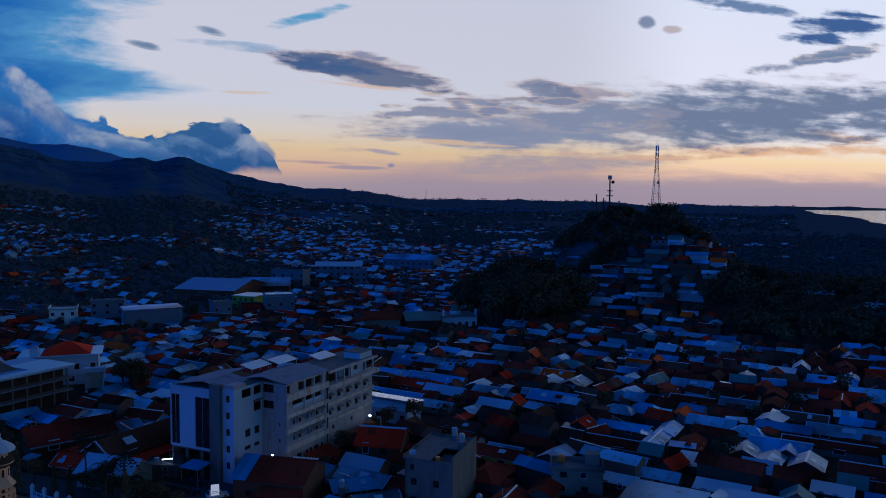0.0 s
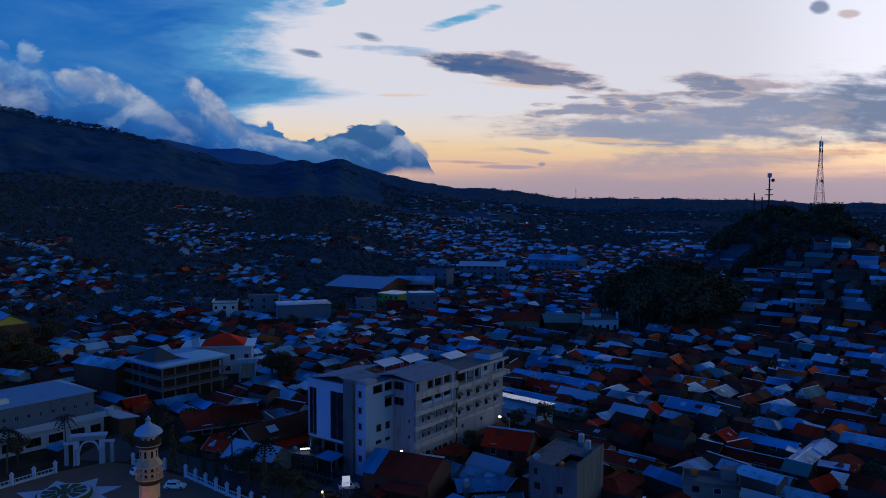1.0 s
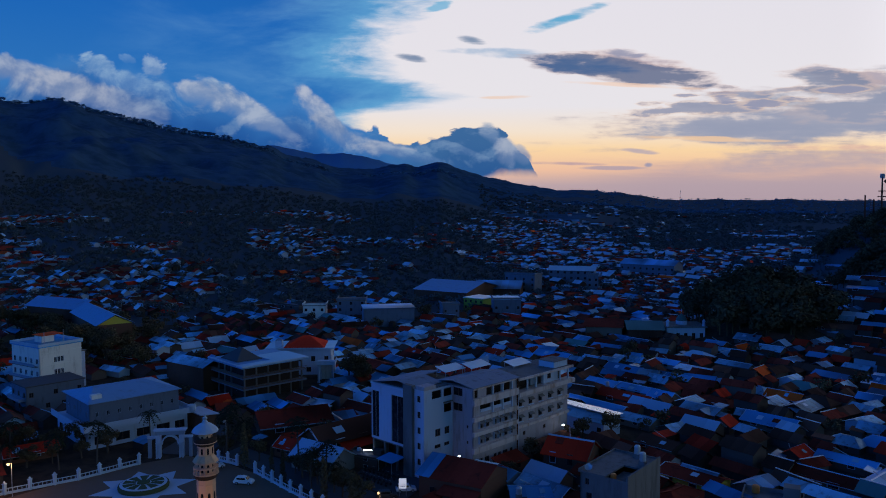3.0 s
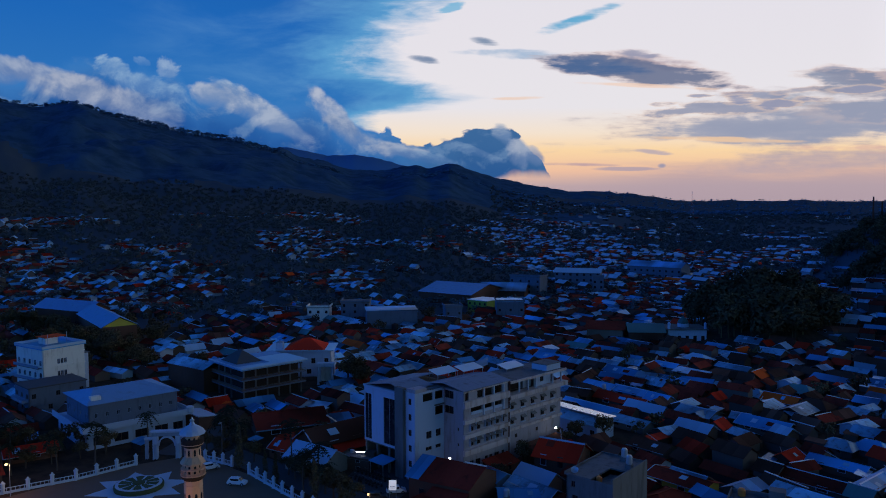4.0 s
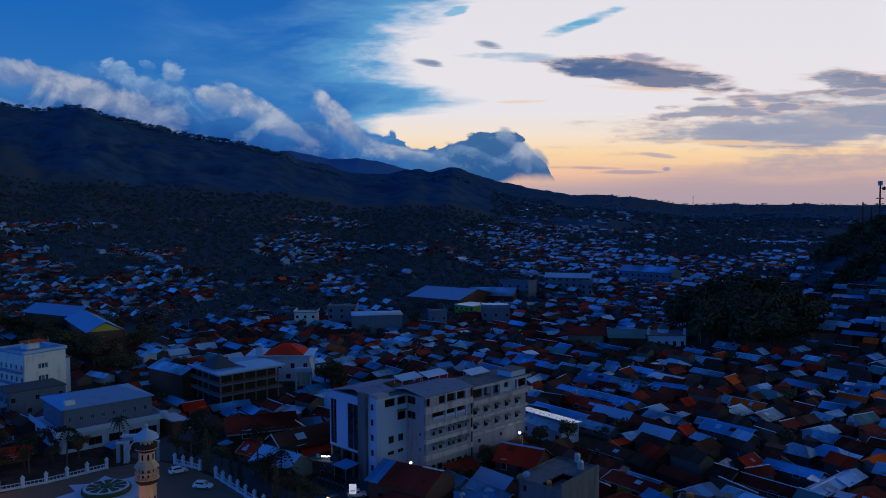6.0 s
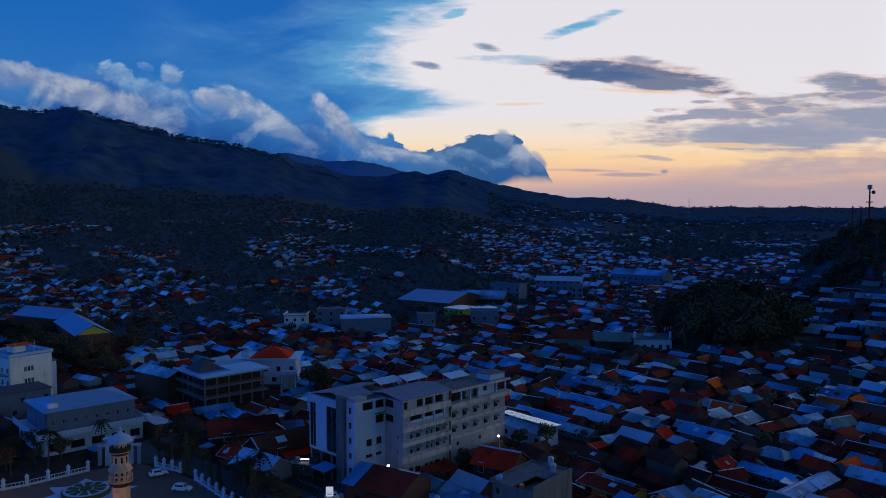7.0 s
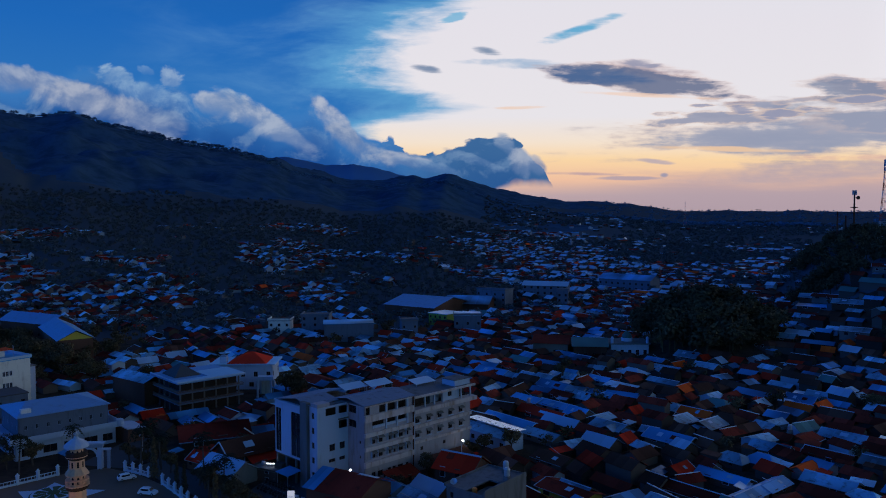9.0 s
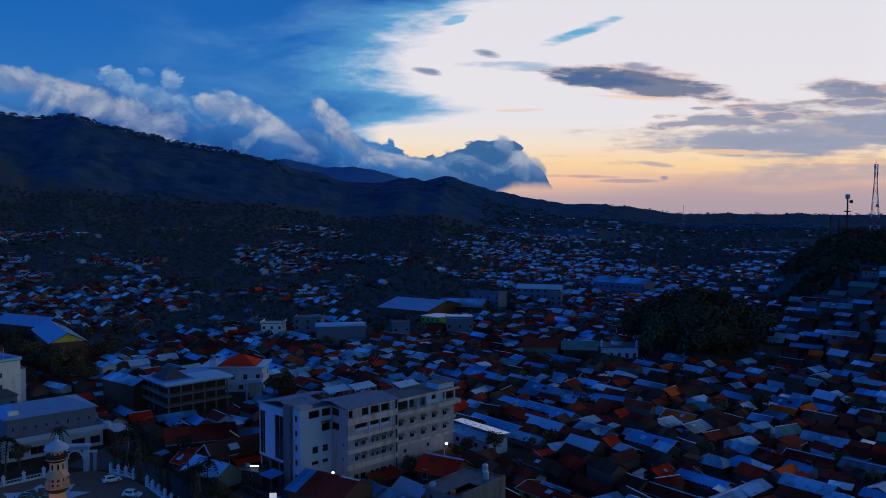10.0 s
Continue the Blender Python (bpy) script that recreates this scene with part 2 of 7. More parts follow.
inside = calc("ADD", calc("SUBTRACT", top, v), calc("MULTIPLY", lump, 0.012))
mask = calc("MULTIPLY", ease(inside, 0.0, calc("SUBTRACT", 0.024, calc("MULTIPLY", ease(u, -0.22, -0.06), 0.0205))), ease(ahead, 0.2, 0.5))
floor_v = calc("MULTIPLY", ease(u, 0.02, 0.1), 0.036)
mask = calc("MULTIPLY", mask, ease(calc("ADD", v, calc("MULTIPLY", lump, 0.006)), calc("SUBTRACT", floor_v, 0.006), calc("ADD", floor_v, 0.006)))
body = blend(ease(inside, 0.0, 0.075), blend(ease(u, -0.12, 0.04), lin(62, 124, 190), lin(60, 104, 154)), blend(ease(u, -0.12, 0.04), lin(30, 82, 152), lin(42, 88, 146)))
body = blend(calc("MULTIPLY", ease(facing, -0.01, 0.16), 0.45), body, lin(120, 152, 188))
sky = blend(mask, sky, body)


def lit_head(sky, cu, cv, ru, rv, slope, colour, amount=0.9, rough=1.0):
    """A lit mass of the bank: crisp lumpy upper edge, fading out below."""
    a, b = calc("SUBTRACT", u, cu), calc("SUBTRACT", v, cv)
    b = calc("DIVIDE", calc("SUBTRACT", b, calc("MULTIPLY", a, slope)), rv)
    far = calc("ADD", calc("POWER", calc("ABSOLUTE", calc("DIVIDE", a, ru)), 2.0), calc("POWER", calc("ABSOLUTE", b), 2.0))
    mass = calc("ADD", calc("SUBTRACT", 1.15, far), calc("MULTIPLY", lump, 1.1 * rough))
    cover = calc("MULTIPLY", ease(mass, 0.0, 0.75), ease(calc("ADD", b, calc("MULTIPLY", lump, 0.5)), -1.6, 0.3))
    shade = calc("ADD", calc("ADD", calc("MULTIPLY", facing, 4.0), calc("MULTIPLY", lump, 0.35)), calc("MULTIPLY", b, 0.5))
    tone = blend(ease(shade, -0.5, 0.95), blend(1.0, colour, (0.42, 0.56, 0.78, 1), mode="MULTIPLY"), colour)
    return blend(calc("MULTIPLY", calc("MULTIPLY", cover, amount), ease(ahead, 0.2, 0.5)), sky, tone)


sky = lit_head(sky, -0.408, 0.169, 0.031, 0.0154, -0.39, lin(160, 188, 212), 0.7, 2.0)
sky = lit_head(sky, -0.371, 0.179, 0.011, 0.0063, -0.19, lin(146, 180, 214), 0.45, 2.4)
sky = lit_head(sky, -0.338, 0.164, 0.019, 0.0182, -0.39, lin(166, 188, 212), 0.75, 2.0)
sky = lit_head(sky, -0.364, 0.146, 0.056, 0.0182, -0.24, lin(134, 168, 204), 0.7, 1.3)
sky = lit_head(sky, -0.540, 0.167, 0.075, 0.0210, -0.09, lin(150, 166, 194), 0.9, 1.0)
sky = lit_head(sky, -0.485, 0.154, 0.069, 0.0238, -0.30, lin(160, 172, 196), 0.9, 0.9)
sky = lit_head(sky, -0.417, 0.129, 0.097, 0.0252, -0.35, lin(166, 174, 194), 0.92, 1.0)
sky = lit_head(sky, -0.358, 0.117, 0.042, 0.0199, -0.34, lin(126, 150, 186), 0.7, 1.1)
sky = lit_head(sky, -0.284, 0.134, 0.036, 0.0168, -0.29, lin(174, 184, 202), 0.88, 1.1)
sky = lit_head(sky, -0.259, 0.142, 0.021, 0.0099, -0.39, lin(150, 178, 206), 0.8, 1.0)
sky = lit_head(sky, -0.228, 0.116, 0.061, 0.0213, -0.49, lin(174, 184, 202), 0.9, 1.1)
sky = lit_head(sky, -0.192, 0.095, 0.040, 0.0154, -0.49, lin(160, 174, 198), 0.85, 1.1)
sky = lit_head(sky, -0.132, 0.113, 0.043, 0.0213, -0.84, lin(178, 186, 204), 0.95, 1.0)
sky = lit_head(sky, -0.101, 0.084, 0.047, 0.0185, -0.50, lin(160, 172, 194), 0.9, 1.0)
sky = lit_head(sky, -0.161, 0.092, 0.033, 0.0156, -0.29, lin(100, 140, 186), 0.55, 1.2)
sky = lit_head(sky, -0.054, 0.067, 0.047, 0.0101, -0.12, lin(166, 176, 196), 0.85, 1.1)
sky = lit_head(sky, -0.018, 0.057, 0.043, 0.0086, -0.20, lin(116, 148, 186), 0.65, 1.1)
sky = lit_head(sky, 0.086, 0.083, 0.019, 0.0158, -0.50, lin(166, 180, 198), 0.8, 1.1)
sky = lit_head(sky, 0.102, 0.063, 0.018, 0.0216, -0.60, lin(164, 174, 194), 0.8, 1.0)
sky = lit_head(sky, 0.123, 0.057, 0.015, 0.0130, -0.20, lin(158, 170, 192), 0.8, 0.9)
sky = lit_head(sky, 0.050, 0.064, 0.043, 0.0065, -0.35, lin(118, 148, 184), 0.5, 1.3)
# below the horizon the ground's dark
sky = blend(ease(v, -0.004, -0.03), sky, lin(20, 34, 58))
wo = node(wt, "ShaderNodeOutputWorld")
bg = node(wt, "ShaderNodeBackground")
wt.links.new(sky, bg.inputs[0])
bg.inputs[1].default_value = 1.0
wt.links.new(bg.outputs[0], wo.inputs[0])

# the last warm light, spread wide by the cloud before the sun
sun = new("sun", bpy.data.lights.new("sun", "SUN"))
sun.data.energy, sun.data.angle, sun.data.color = 0.11, radians(30), (1.0, 0.62, 0.36)
sun.matrix_basis = look((0, 0, 0), (-math.sin(radians(SUN_TURN)), -math.cos(radians(SUN_TURN)), -math.tan(radians(SUN_RISE))))

# ---------------------------------------------------------------- materials


def material(name, colour, rough=0.8, metal=0.0, spread=0.25, grain=2.0, blotch=0.15, bump=0.15, island=0.0, each=0.0,
             stain=None, stain_at=0.62, ribs=0.0, emit=None, spec=0.3):
    """A surface with blotches and grain at two scales; each: how far houses differ from place to place, and a little from piece to piece, island: how far loose pieces do;
    stain: a second colour in patches, drawn down the walls; ribs: spacing of corrugation along the local x axis."""
    m = bpy.data.materials.new(name)
    m.use_nodes = True
    t = m.node_tree
    bsdf = t.nodes["Principled BSDF"]
    geo = node(t, "ShaderNodeTexCoord")
    at = geo.outputs["Object"]
    big, small = fbm(t, at, blotch, 4, 0.6), fbm(t, at, grain, 5, 0.6)
    k = calc("ADD", calc("MULTIPLY", calc("SUBTRACT", big, 0.5), 2 * spread, tree=t), calc("MULTIPLY", calc("SUBTRACT", small, 0.5), 1.4 * spread, tree=t), tree=t)
    k = calc("ADD", k, 1.0, tree=t)
    if each:
        r = node(t, "ShaderNodeObjectInfo").outputs["Random"]
        place = fbm(t, node(t, "ShaderNodeNewGeometry").outputs["Position"], 0.055, 1.0, 0.5)
        r = calc("ADD", calc("MULTIPLY", calc("SUBTRACT", r, 0.5, tree=t), 0.5 * each, tree=t), calc("MULTIPLY", calc("SUBTRACT", place, 0.5, tree=t), 4.4 * each, tree=t), tree=t)
        k = calc("MULTIPLY", k, calc("MAXIMUM", calc("ADD", r, 1.0, tree=t), 0.2, tree=t), tree=t)
    if island:
        r = node(t, "ShaderNodeNewGeometry").outputs["Random Per Island"]
        k = calc("MULTIPLY", k, calc("ADD", calc("MULTIPLY", calc("SUBTRACT", r, 0.5, tree=t), 2 * island, tree=t), 1.0, tree=t), tree=t)
    c = blend(1.0, (*colour, 1), joined(k, k, k, tree=t), tree=t, mode="MULTIPLY")
    if stain:
        drawn = at
        if not ribs:
            drawn = node(t, "ShaderNodeMapping")
            drawn.inputs["Scale"].default_value = (1.0, 1.0, 0.22)
            t.links.new(at, drawn.inputs["Vector"])
            drawn = drawn.outputs[0]
        c = blend(calc("MULTIPLY", ease(fbm(t, drawn, grain * 0.5, 6, 0.65), stain_at - 0.12, stain_at + 0.16, tree=t), 0.8, tree=t), c, (*stain, 1), tree=t)
    t.links.new(c, bsdf.inputs["Base Color"])
    bsdf.inputs["Metallic"].default_value = metal
    bsdf.inputs["Specular IOR Level"].default_value = spec
    feed(t, bsdf.inputs["Roughness"], calc("ADD", calc("MULTIPLY", calc("SUBTRACT", small, 0.5, tree=t), 0.3, tree=t), rough, clamp=True, tree=t))
    if bump:
        b = node(t, "ShaderNodeBump")
        b.inputs["Strength"].default_value, b.inputs["Distance"].default_value = bump, 0.05
        height = small
        if ribs:
            w = node(t, "ShaderNodeTexWave", wave_type="BANDS", bands_direction="X")
            feed(t, w.inputs["Vector"], at)
            w.inputs["Scale"].default_value = 0.314 / ribs
            height = calc("ADD", small, w.outputs["Fac"], tree=t)
        feed(t, b.inputs["Height"], height)
        t.links.new(b.outputs[0], bsdf.inputs["Normal"])
    if emit:
        bsdf.inputs["Emission Color"].default_value = (*emit[:3], 1)
        bsdf.inputs["Emission Strength"].default_value = emit[3]
    return m


ZINC = material("weathered_zinc_sheet", (0.105, 0.2, 0.26), 0.42, 0.2, 0.5, 1.2, 0.2, 0.2, island=0.45, each=0.8, stain=(0.13, 0.075, 0.055), stain_at=0.6, ribs=0.3)
PALE = material("new_pale_sheet", (0.38, 0.5, 0.6), 0.38, 0.35, 0.12, 1.0, 0.15, 0.15, island=0.12, each=0.12, ribs=0.3)
BLUE = material("blue_painted_sheet", (0.038, 0.162, 0.295), 0.42, 0.12, 0.45, 1.0, 0.15, 0.15, island=0.35, each=0.75, ribs=0.3)
RUST = material("rusted_brown_sheet", (0.13, 0.0165, 0.009), 0.88, 0.0, 0.45, 1.3, 0.2, 0.2, island=0.4, each=0.55, stain=(0.036, 0.018, 0.013), ribs=0.3, spec=0.06)
RED = material("red_painted_sheet", (0.38, 0.021, 0.008), 0.88, 0.0, 0.35, 1.2, 0.2, 0.2, island=0.25, each=0.4, ribs=0.3, spec=0.06)
ORANGE = material("orange_clay_tile", (0.62, 0.07, 0.01), 0.8, 0.0, 0.25, 2.0, 0.3, 0.25, island=0.15, each=0.3, ribs=0.25, spec=0.06)
HOUSEGREY = material("grimy_grey_plaster", (0.066, 0.05, 0.044), 0.9, 0.0, 0.3, 1.4, 0.25, 0.2, each=0.5, stain=(0.1, 0.09, 0.08), spec=0.1)
DARK = material("blackened_tile", (0.07, 0.028, 0.018), 0.88, 0.0, 0.4, 1.5, 0.2, 0.25, island=0.4, each=0.5, ribs=0.3, spec=0.06)
GREEN = material("faded_green_sheet", (0.06, 0.13, 0.115), 0.6, 0.05, 0.3, 1.2, 0.2, 0.15, island=0.2, each=0.3, ribs=0.3)
PLASTER = material("aged_plaster", (0.095, 0.045, 0.03), 0.9, 0.0, 0.25, 1.4, 0.25, 0.2, each=0.5, stain=(0.085, 0.06, 0.048), spec=0.1)
HOUSEWHITE = material("grimy_white_plaster", (0.16, 0.145, 0.135), 0.9, 0.0, 0.25, 1.4, 0.25, 0.2, each=0.6, stain=(0.2, 0.18, 0.16), spec=0.1)
HOUSECREAM = material("grimy_cream_plaster", (0.12, 0.09, 0.067), 0.9, 0.0, 0.25, 1.4, 0.25, 0.2, each=0.5, stain=(0.16, 0.12, 0.09), spec=0.1)
WHITE = material("white_painted_render", (0.36, 0.42, 0.52), 0.85, 0.0, 0.14, 1.5, 0.2, 0.15, stain=(0.34, 0.34, 0.34), stain_at=0.64)
CREAM = material("cream_painted_render", (0.66, 0.62, 0.56), 0.85, 0.0, 0.14, 1.5, 0.2, 0.15, stain=(0.4, 0.33, 0.26), stain_at=0.62)
GREYW = material("grey_blue_render", (0.2, 0.24, 0.3), 0.85, 0.0, 0.18, 1.5, 0.2, 0.15, stain=(0.2, 0.2, 0.22))
YELLOW = material("yellow_painted_render", (0.6, 0.42, 0.06), 0.85, 0.0, 0.15, 1.5, 0.2, 0.1)
LIME = material("lime_green_render", (0.19, 0.25, 0.04), 0.85, 0.0, 0.25, 1.5, 0.2, 0.1)
CONC = material("stained_concrete", (0.12, 0.112, 0.105), 0.92, 0.0, 0.3, 1.2, 0.25, 0.25, each=0.2, stain=(0.09, 0.085, 0.08), stain_at=0.55)
STEEL = material("galvanised_steel", (0.4, 0.41, 0.42), 0.5, 0.7, 0.15, 3.0, 0.5, 0.05)
REDSTEEL = material("red_painted_steel", (0.4, 0.05, 0.025), 0.8, 0.0, 0.15, 3.0, 0.5, 0.05)
WHITESTEEL = material("white_painted_steel", (0.42, 0.42, 0.42), 0.8, 0.0, 0.12, 3.0, 0.5, 0.05)
GLASS = material("dark_window_glass", (0.01, 0.012, 0.016), 0.25, 0.0, 0.2, 0.8, 0.2, 0.0, spec=0.25)
# near-black brown, mostly the shade of open galleries put into the colour
SHADE = material("shade_dark_brown", (0.03, 0.02, 0.016), 0.95, 0.0, 0.3, 1.0, 0.3, 0.1)
WOODF = material("dark_wooden_frame", (0.10, 0.06, 0.04), 0.8, 0.0, 0.3, 4.0, 0.5, 0.1)
# leaves of the far slopes, blued in the base colour for distance haze
FARLEAF = material("hazed_forest_leaves", (0.066, 0.135, 0.215), 0.9, 0.0, 0.25, 0.02, 0.004, 0.0, island=0.15, spec=0.0)
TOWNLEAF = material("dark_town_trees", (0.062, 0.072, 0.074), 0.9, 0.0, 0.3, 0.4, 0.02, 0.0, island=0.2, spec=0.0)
ROOFGREY = material("dull_grey_roof_sheet", (0.13, 0.16, 0.21), 0.7, 0.05, 0.25, 1.0, 0.2, 0.15, island=0.15, stain=(0.09, 0.09, 0.1), ribs=0.3)
SNOW = material("bright_white_sheet", (0.88, 0.89, 0.88), 0.3, 0.55, 0.06, 1.0, 0.15, 0.1, island=0.06, ribs=0.3)
FRONTW = material("streaked_grey_render", (0.31, 0.275, 0.285), 0.88, 0.0, 0.2, 1.6, 0.3, 0.2, stain=(0.25, 0.2, 0.17), stain_at=0.6)
HALLROOF = material("blue_grey_roof_sheet", (0.15, 0.27, 0.43), 0.5, 0.1, 0.2, 0.8, 0.15, 0.2, stain=(0.2, 0.25, 0.32), ribs=0.4)
HALLW = material("dark_blue_grey_render", (0.105, 0.125, 0.16), 0.85, 0.0, 0.2, 1.5, 0.25, 0.15, stain=(0.07, 0.075, 0.085))
BANDS = material("stained_cream_band", (0.5, 0.42, 0.4), 0.9, 0.0, 0.15, 1.2, 0.3, 0.2, stain=(0.34, 0.20, 0.12), stain_at=0.55)
LEAF = material("dark_broad_leaves", (0.07, 0.05, 0.026), 0.85, 0.0, 0.35, 0.5, 0.05, 0.0, island=0.4, each=0.3, spec=0.05)
FROND = material("palm_fronds", (0.016, 0.02, 0.012), 0.95, 0.0, 0.3, 1.0, 0.1, 0.0, island=0.4, each=0.2, spec=0.04)
BARK = material("grey_brown_bark", (0.06, 0.045, 0.035), 0.95, 0.0, 0.35, 5.0, 0.6, 0.3)
EARTH = material("trodden_earth", (0.055, 0.035, 0.024), 0.95, 0.0, 0.4, 0.3, 0.03, 0.3, stain=(0.024, 0.024, 0.018), stain_at=0.5, spec=0.05)
ASPHALT = material("worn_asphalt", (0.055, 0.055, 0.058), 0.9, 0.0, 0.3, 0.8, 0.1, 0.15, stain=(0.09, 0.085, 0.08), stain_at=0.6)
PAVING = material("square_paving", (0.13, 0.08, 0.05), 0.85, 0.0, 0.3, 0.6, 0.12, 0.15, stain=(0.2, 0.12, 0.07), stain_at=0.58)
PALEPAVE = material("pale_terrazzo_paving", (0.44, 0.50, 0.56), 0.7, 0.0, 0.12, 1.0, 0.2, 0.1)
LAWN = material("clipped_grass", (0.05, 0.062, 0.022), 0.95, 0.0, 0.3, 3.0, 0.4, 0.2)
STONE = material("warm_sandstone_render", (0.52, 0.3, 0.18), 0.85, 0.0, 0.2, 2.0, 0.3, 0.2, stain=(0.3, 0.2, 0.14), stain_at=0.62)
CARW = material("white_car_paint", (0.75, 0.76, 0.78), 0.3, 0.0, 0.05, 2.0, 0.3, 0.0, spec=0.6)
CARD = material("dark_car_paint", (0.04, 0.045, 0.05), 0.3, 0.0, 0.05, 2.0, 0.3, 0.0, spec=0.6)
RUBBER = material("black_rubber", (0.02, 0.02, 0.02), 0.9, 0.0, 0.2, 3.0, 0.5, 0.0)
LAMP = material("lit_white_lamp", (0.9, 0.9, 0.9), 0.4, 0.0, 0.02, 3.0, 0.5, 0.0, emit=(0.85, 0.92, 1.0, 4.0))
WARMLAMP = material("lit_warm_lamp", (0.9, 0.7, 0.4), 0.4, 0.0, 0.02, 3.0, 0.5, 0.0, emit=(1.0, 0.62, 0.25, 2.0))
SIGN = material("lit_white_sign", (0.8, 0.8, 0.8), 0.5, 0.0, 0.1, 3.0, 0.5, 0.0, emit=(0.9, 0.9, 1.0, 0.45))
TANKBLUE = material("blue_plastic_tank", (0.05, 0.16, 0.45), 0.5, 0.0, 0.1, 2.0, 0.3, 0.0, each=0.3)
TANKORANGE = material("orange_plastic_tank", (0.6, 0.16, 0.03), 0.5, 0.0, 0.1, 2.0, 0.3, 0.0)
SEA = material("evening_sea", (0.02, 0.04, 0.06), 0.18, 0.0, 0.1, 0.02, 0.002, 0.1, spec=0.6)
# wooded slopes with the haze of distance mixed into their blue
LAND = material("hazed_wooded_land", (0.034, 0.072, 0.118), 0.95, 0.0, 0.3, 0.05, 0.006, 0.0, stain=(0.028, 0.06, 0.1), stain_at=0.5, spec=0.0)
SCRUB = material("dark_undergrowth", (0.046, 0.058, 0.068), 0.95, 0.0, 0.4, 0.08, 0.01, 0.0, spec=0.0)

# ---------------------------------------------------------------- building blocks


class Geo:
    """Vertices and faces of one mesh; at: the frame in which they are given."""

    def __init__(self, at=None):
        self.v, self.f, self.at = [], [], at or Matrix()

    def add(self, verts, faces):
        n = len(self.v)
        self.v += [tuple(self.at @ Vector(p)) for p in verts]
        self.f += [tuple(n + i for i in f) for f in faces]
        return self

    def box(self, x0, x1, y0, y1, z0, z1):
        return self.add([(x, y, z) for z in (z0, z1) for x, y in ((x0, y0), (x1, y0), (x1, y1), (x0, y1))],
                        [(3, 2, 1, 0), (4, 5, 6, 7), (0, 1, 5, 4), (1, 2, 6, 5), (2, 3, 7, 6), (3, 0, 4, 7)])

    def slab(self, a, b, c, d, thick):
        """A plate with corners a, b, c, d on top and the given thickness below."""
        low = [(p[0], p[1], p[2] - thick) for p in (a, b, c, d)]
        return self.add([a, b, c, d, *low], [(0, 1, 2, 3), (7, 6, 5, 4), (0, 4, 5, 1), (1, 5, 6, 2), (2, 6, 7, 3), (3, 7, 4, 0)])

    def lathe(self, rings, n=12, x=0.0, y=0.0, start=0.0):
        """Stacked rings of (radius, z), closed at both ends."""
        m = len(rings)
        verts = [(x + r * math.cos(start + 2 * math.pi * i / n), y + r * math.sin(start + 2 * math.pi * i / n), z) for r, z in rings for i in range(n)]
        faces = [(k * n + i, k * n + (i + 1) % n, (k + 1) * n + (i + 1) % n, (k + 1) * n + i) for k in range(m - 1) for i in range(n)]
        return self.add(verts, faces + [tuple(reversed(range(n))), tuple(range((m - 1) * n, m * n))])

    def bar(self, a, b, r, n=4, r2=None):
        a, b = Vector(a), Vector(b)
        q = (b - a).to_track_quat("Z", "Y")
        ring = [q @ Vector((math.cos(2 * math.pi * (i + 0.5) / n), math.sin(2 * math.pi * (i + 0.5) / n), 0)) for i in range(n)]
        verts = [tuple(a + p * r) for p in ring] + [tuple(b + p * (r if r2 is None else r2)) for p in ring]
        return self.add(verts, [(i, (i + 1) % n, n + (i + 1) % n, n + i) for i in range(n)] + [tuple(reversed(range(n))), tuple(range(n, 2 * n))])

    def mesh(self, name, mat):
        me = bpy.data.meshes.new(name)
        me.from_pydata(self.v, [], self.f)
        me.materials.append(mat)
        return me


def part(name, geo, mat, parent=None, label=""):
    ob = new(name, geo.mesh(name, mat))
    ob.parent = parent
    return tagged(ob, label)


def thing(name, m, label, category, group="", kind=""):
    ob = new(name)
    ob.empty_display_size = 0.2
    ob.matrix_basis = m
    return tagged(ob, label, category, group, kind)


def smooth(x, lo, hi):
    t = np.clip((x - lo) / (hi - lo), 0, 1)
    return t * t * (3 - 2 * t)


def lattice(x, y, seed=0):
    """Value noise in -1..1 on a unit lattice."""
    xi, yi = np.floor(x), np.floor(y)
    fx, fy = x - xi, y - yi
    fx, fy = fx * fx * (3 - 2 * fx), fy * fy * (3 - 2 * fy)

    def h(a, b):
        s = np.sin(a * 127.1 + b * 311.7 + seed * 74.7) * 43758.5453
        return 2 * (s - np.floor(s)) - 1

    return (h(xi, yi) * (1 - fx) + h(xi + 1, yi) * fx) * (1 - fy) + (h(xi, yi + 1) * (1 - fx) + h(xi + 1, yi + 1) * fx) * fy


def rough_noise(x, y, octaves=4, seed=0):
    return sum(lattice(x * 2**k, y * 2**k, seed + k) * 0.5**k for k in range(octaves))


# ---------------------------------------------------------------- the land
CREST_U = (-1.6, -1.1, -0.75, -0.6, -0.514, -0.464, -0.41, -0.341, -0.278, -0.215, -0.1983, -0.184, -0.141, -0.113, -0.07, -0.047, -0.027, -0.014, 0.0128, 0.045, 0.082, 0.167, 0.203, 0.27, 0.329, 0.448, 0.577, 0.654, 0.797, 1.085, 1.6, 3)
CREST_V = (0.1, 0.12, 0.14, 0.138, 0.121, 0.127, 0.111, 0.094, 0.082, 0.073, 0.0691, 0.062, 0.0514, 0.0415, 0.0394, 0.0452, 0.0445, 0.0409, 0.0489, 0.0396, 0.0288, 0.013, 0.012, 0.006, 0.002, 0.001, -0.001, -0.004, -0.007, -0.008, -0.008, -0.008)
HILLS = ((124, 455, 41, 34, 62), (140, 618, 46, 46, 48), (38, 366, 16, 24, 22), (200, 345, 15, 62, 62), (120, 390, 10, 40, 40))


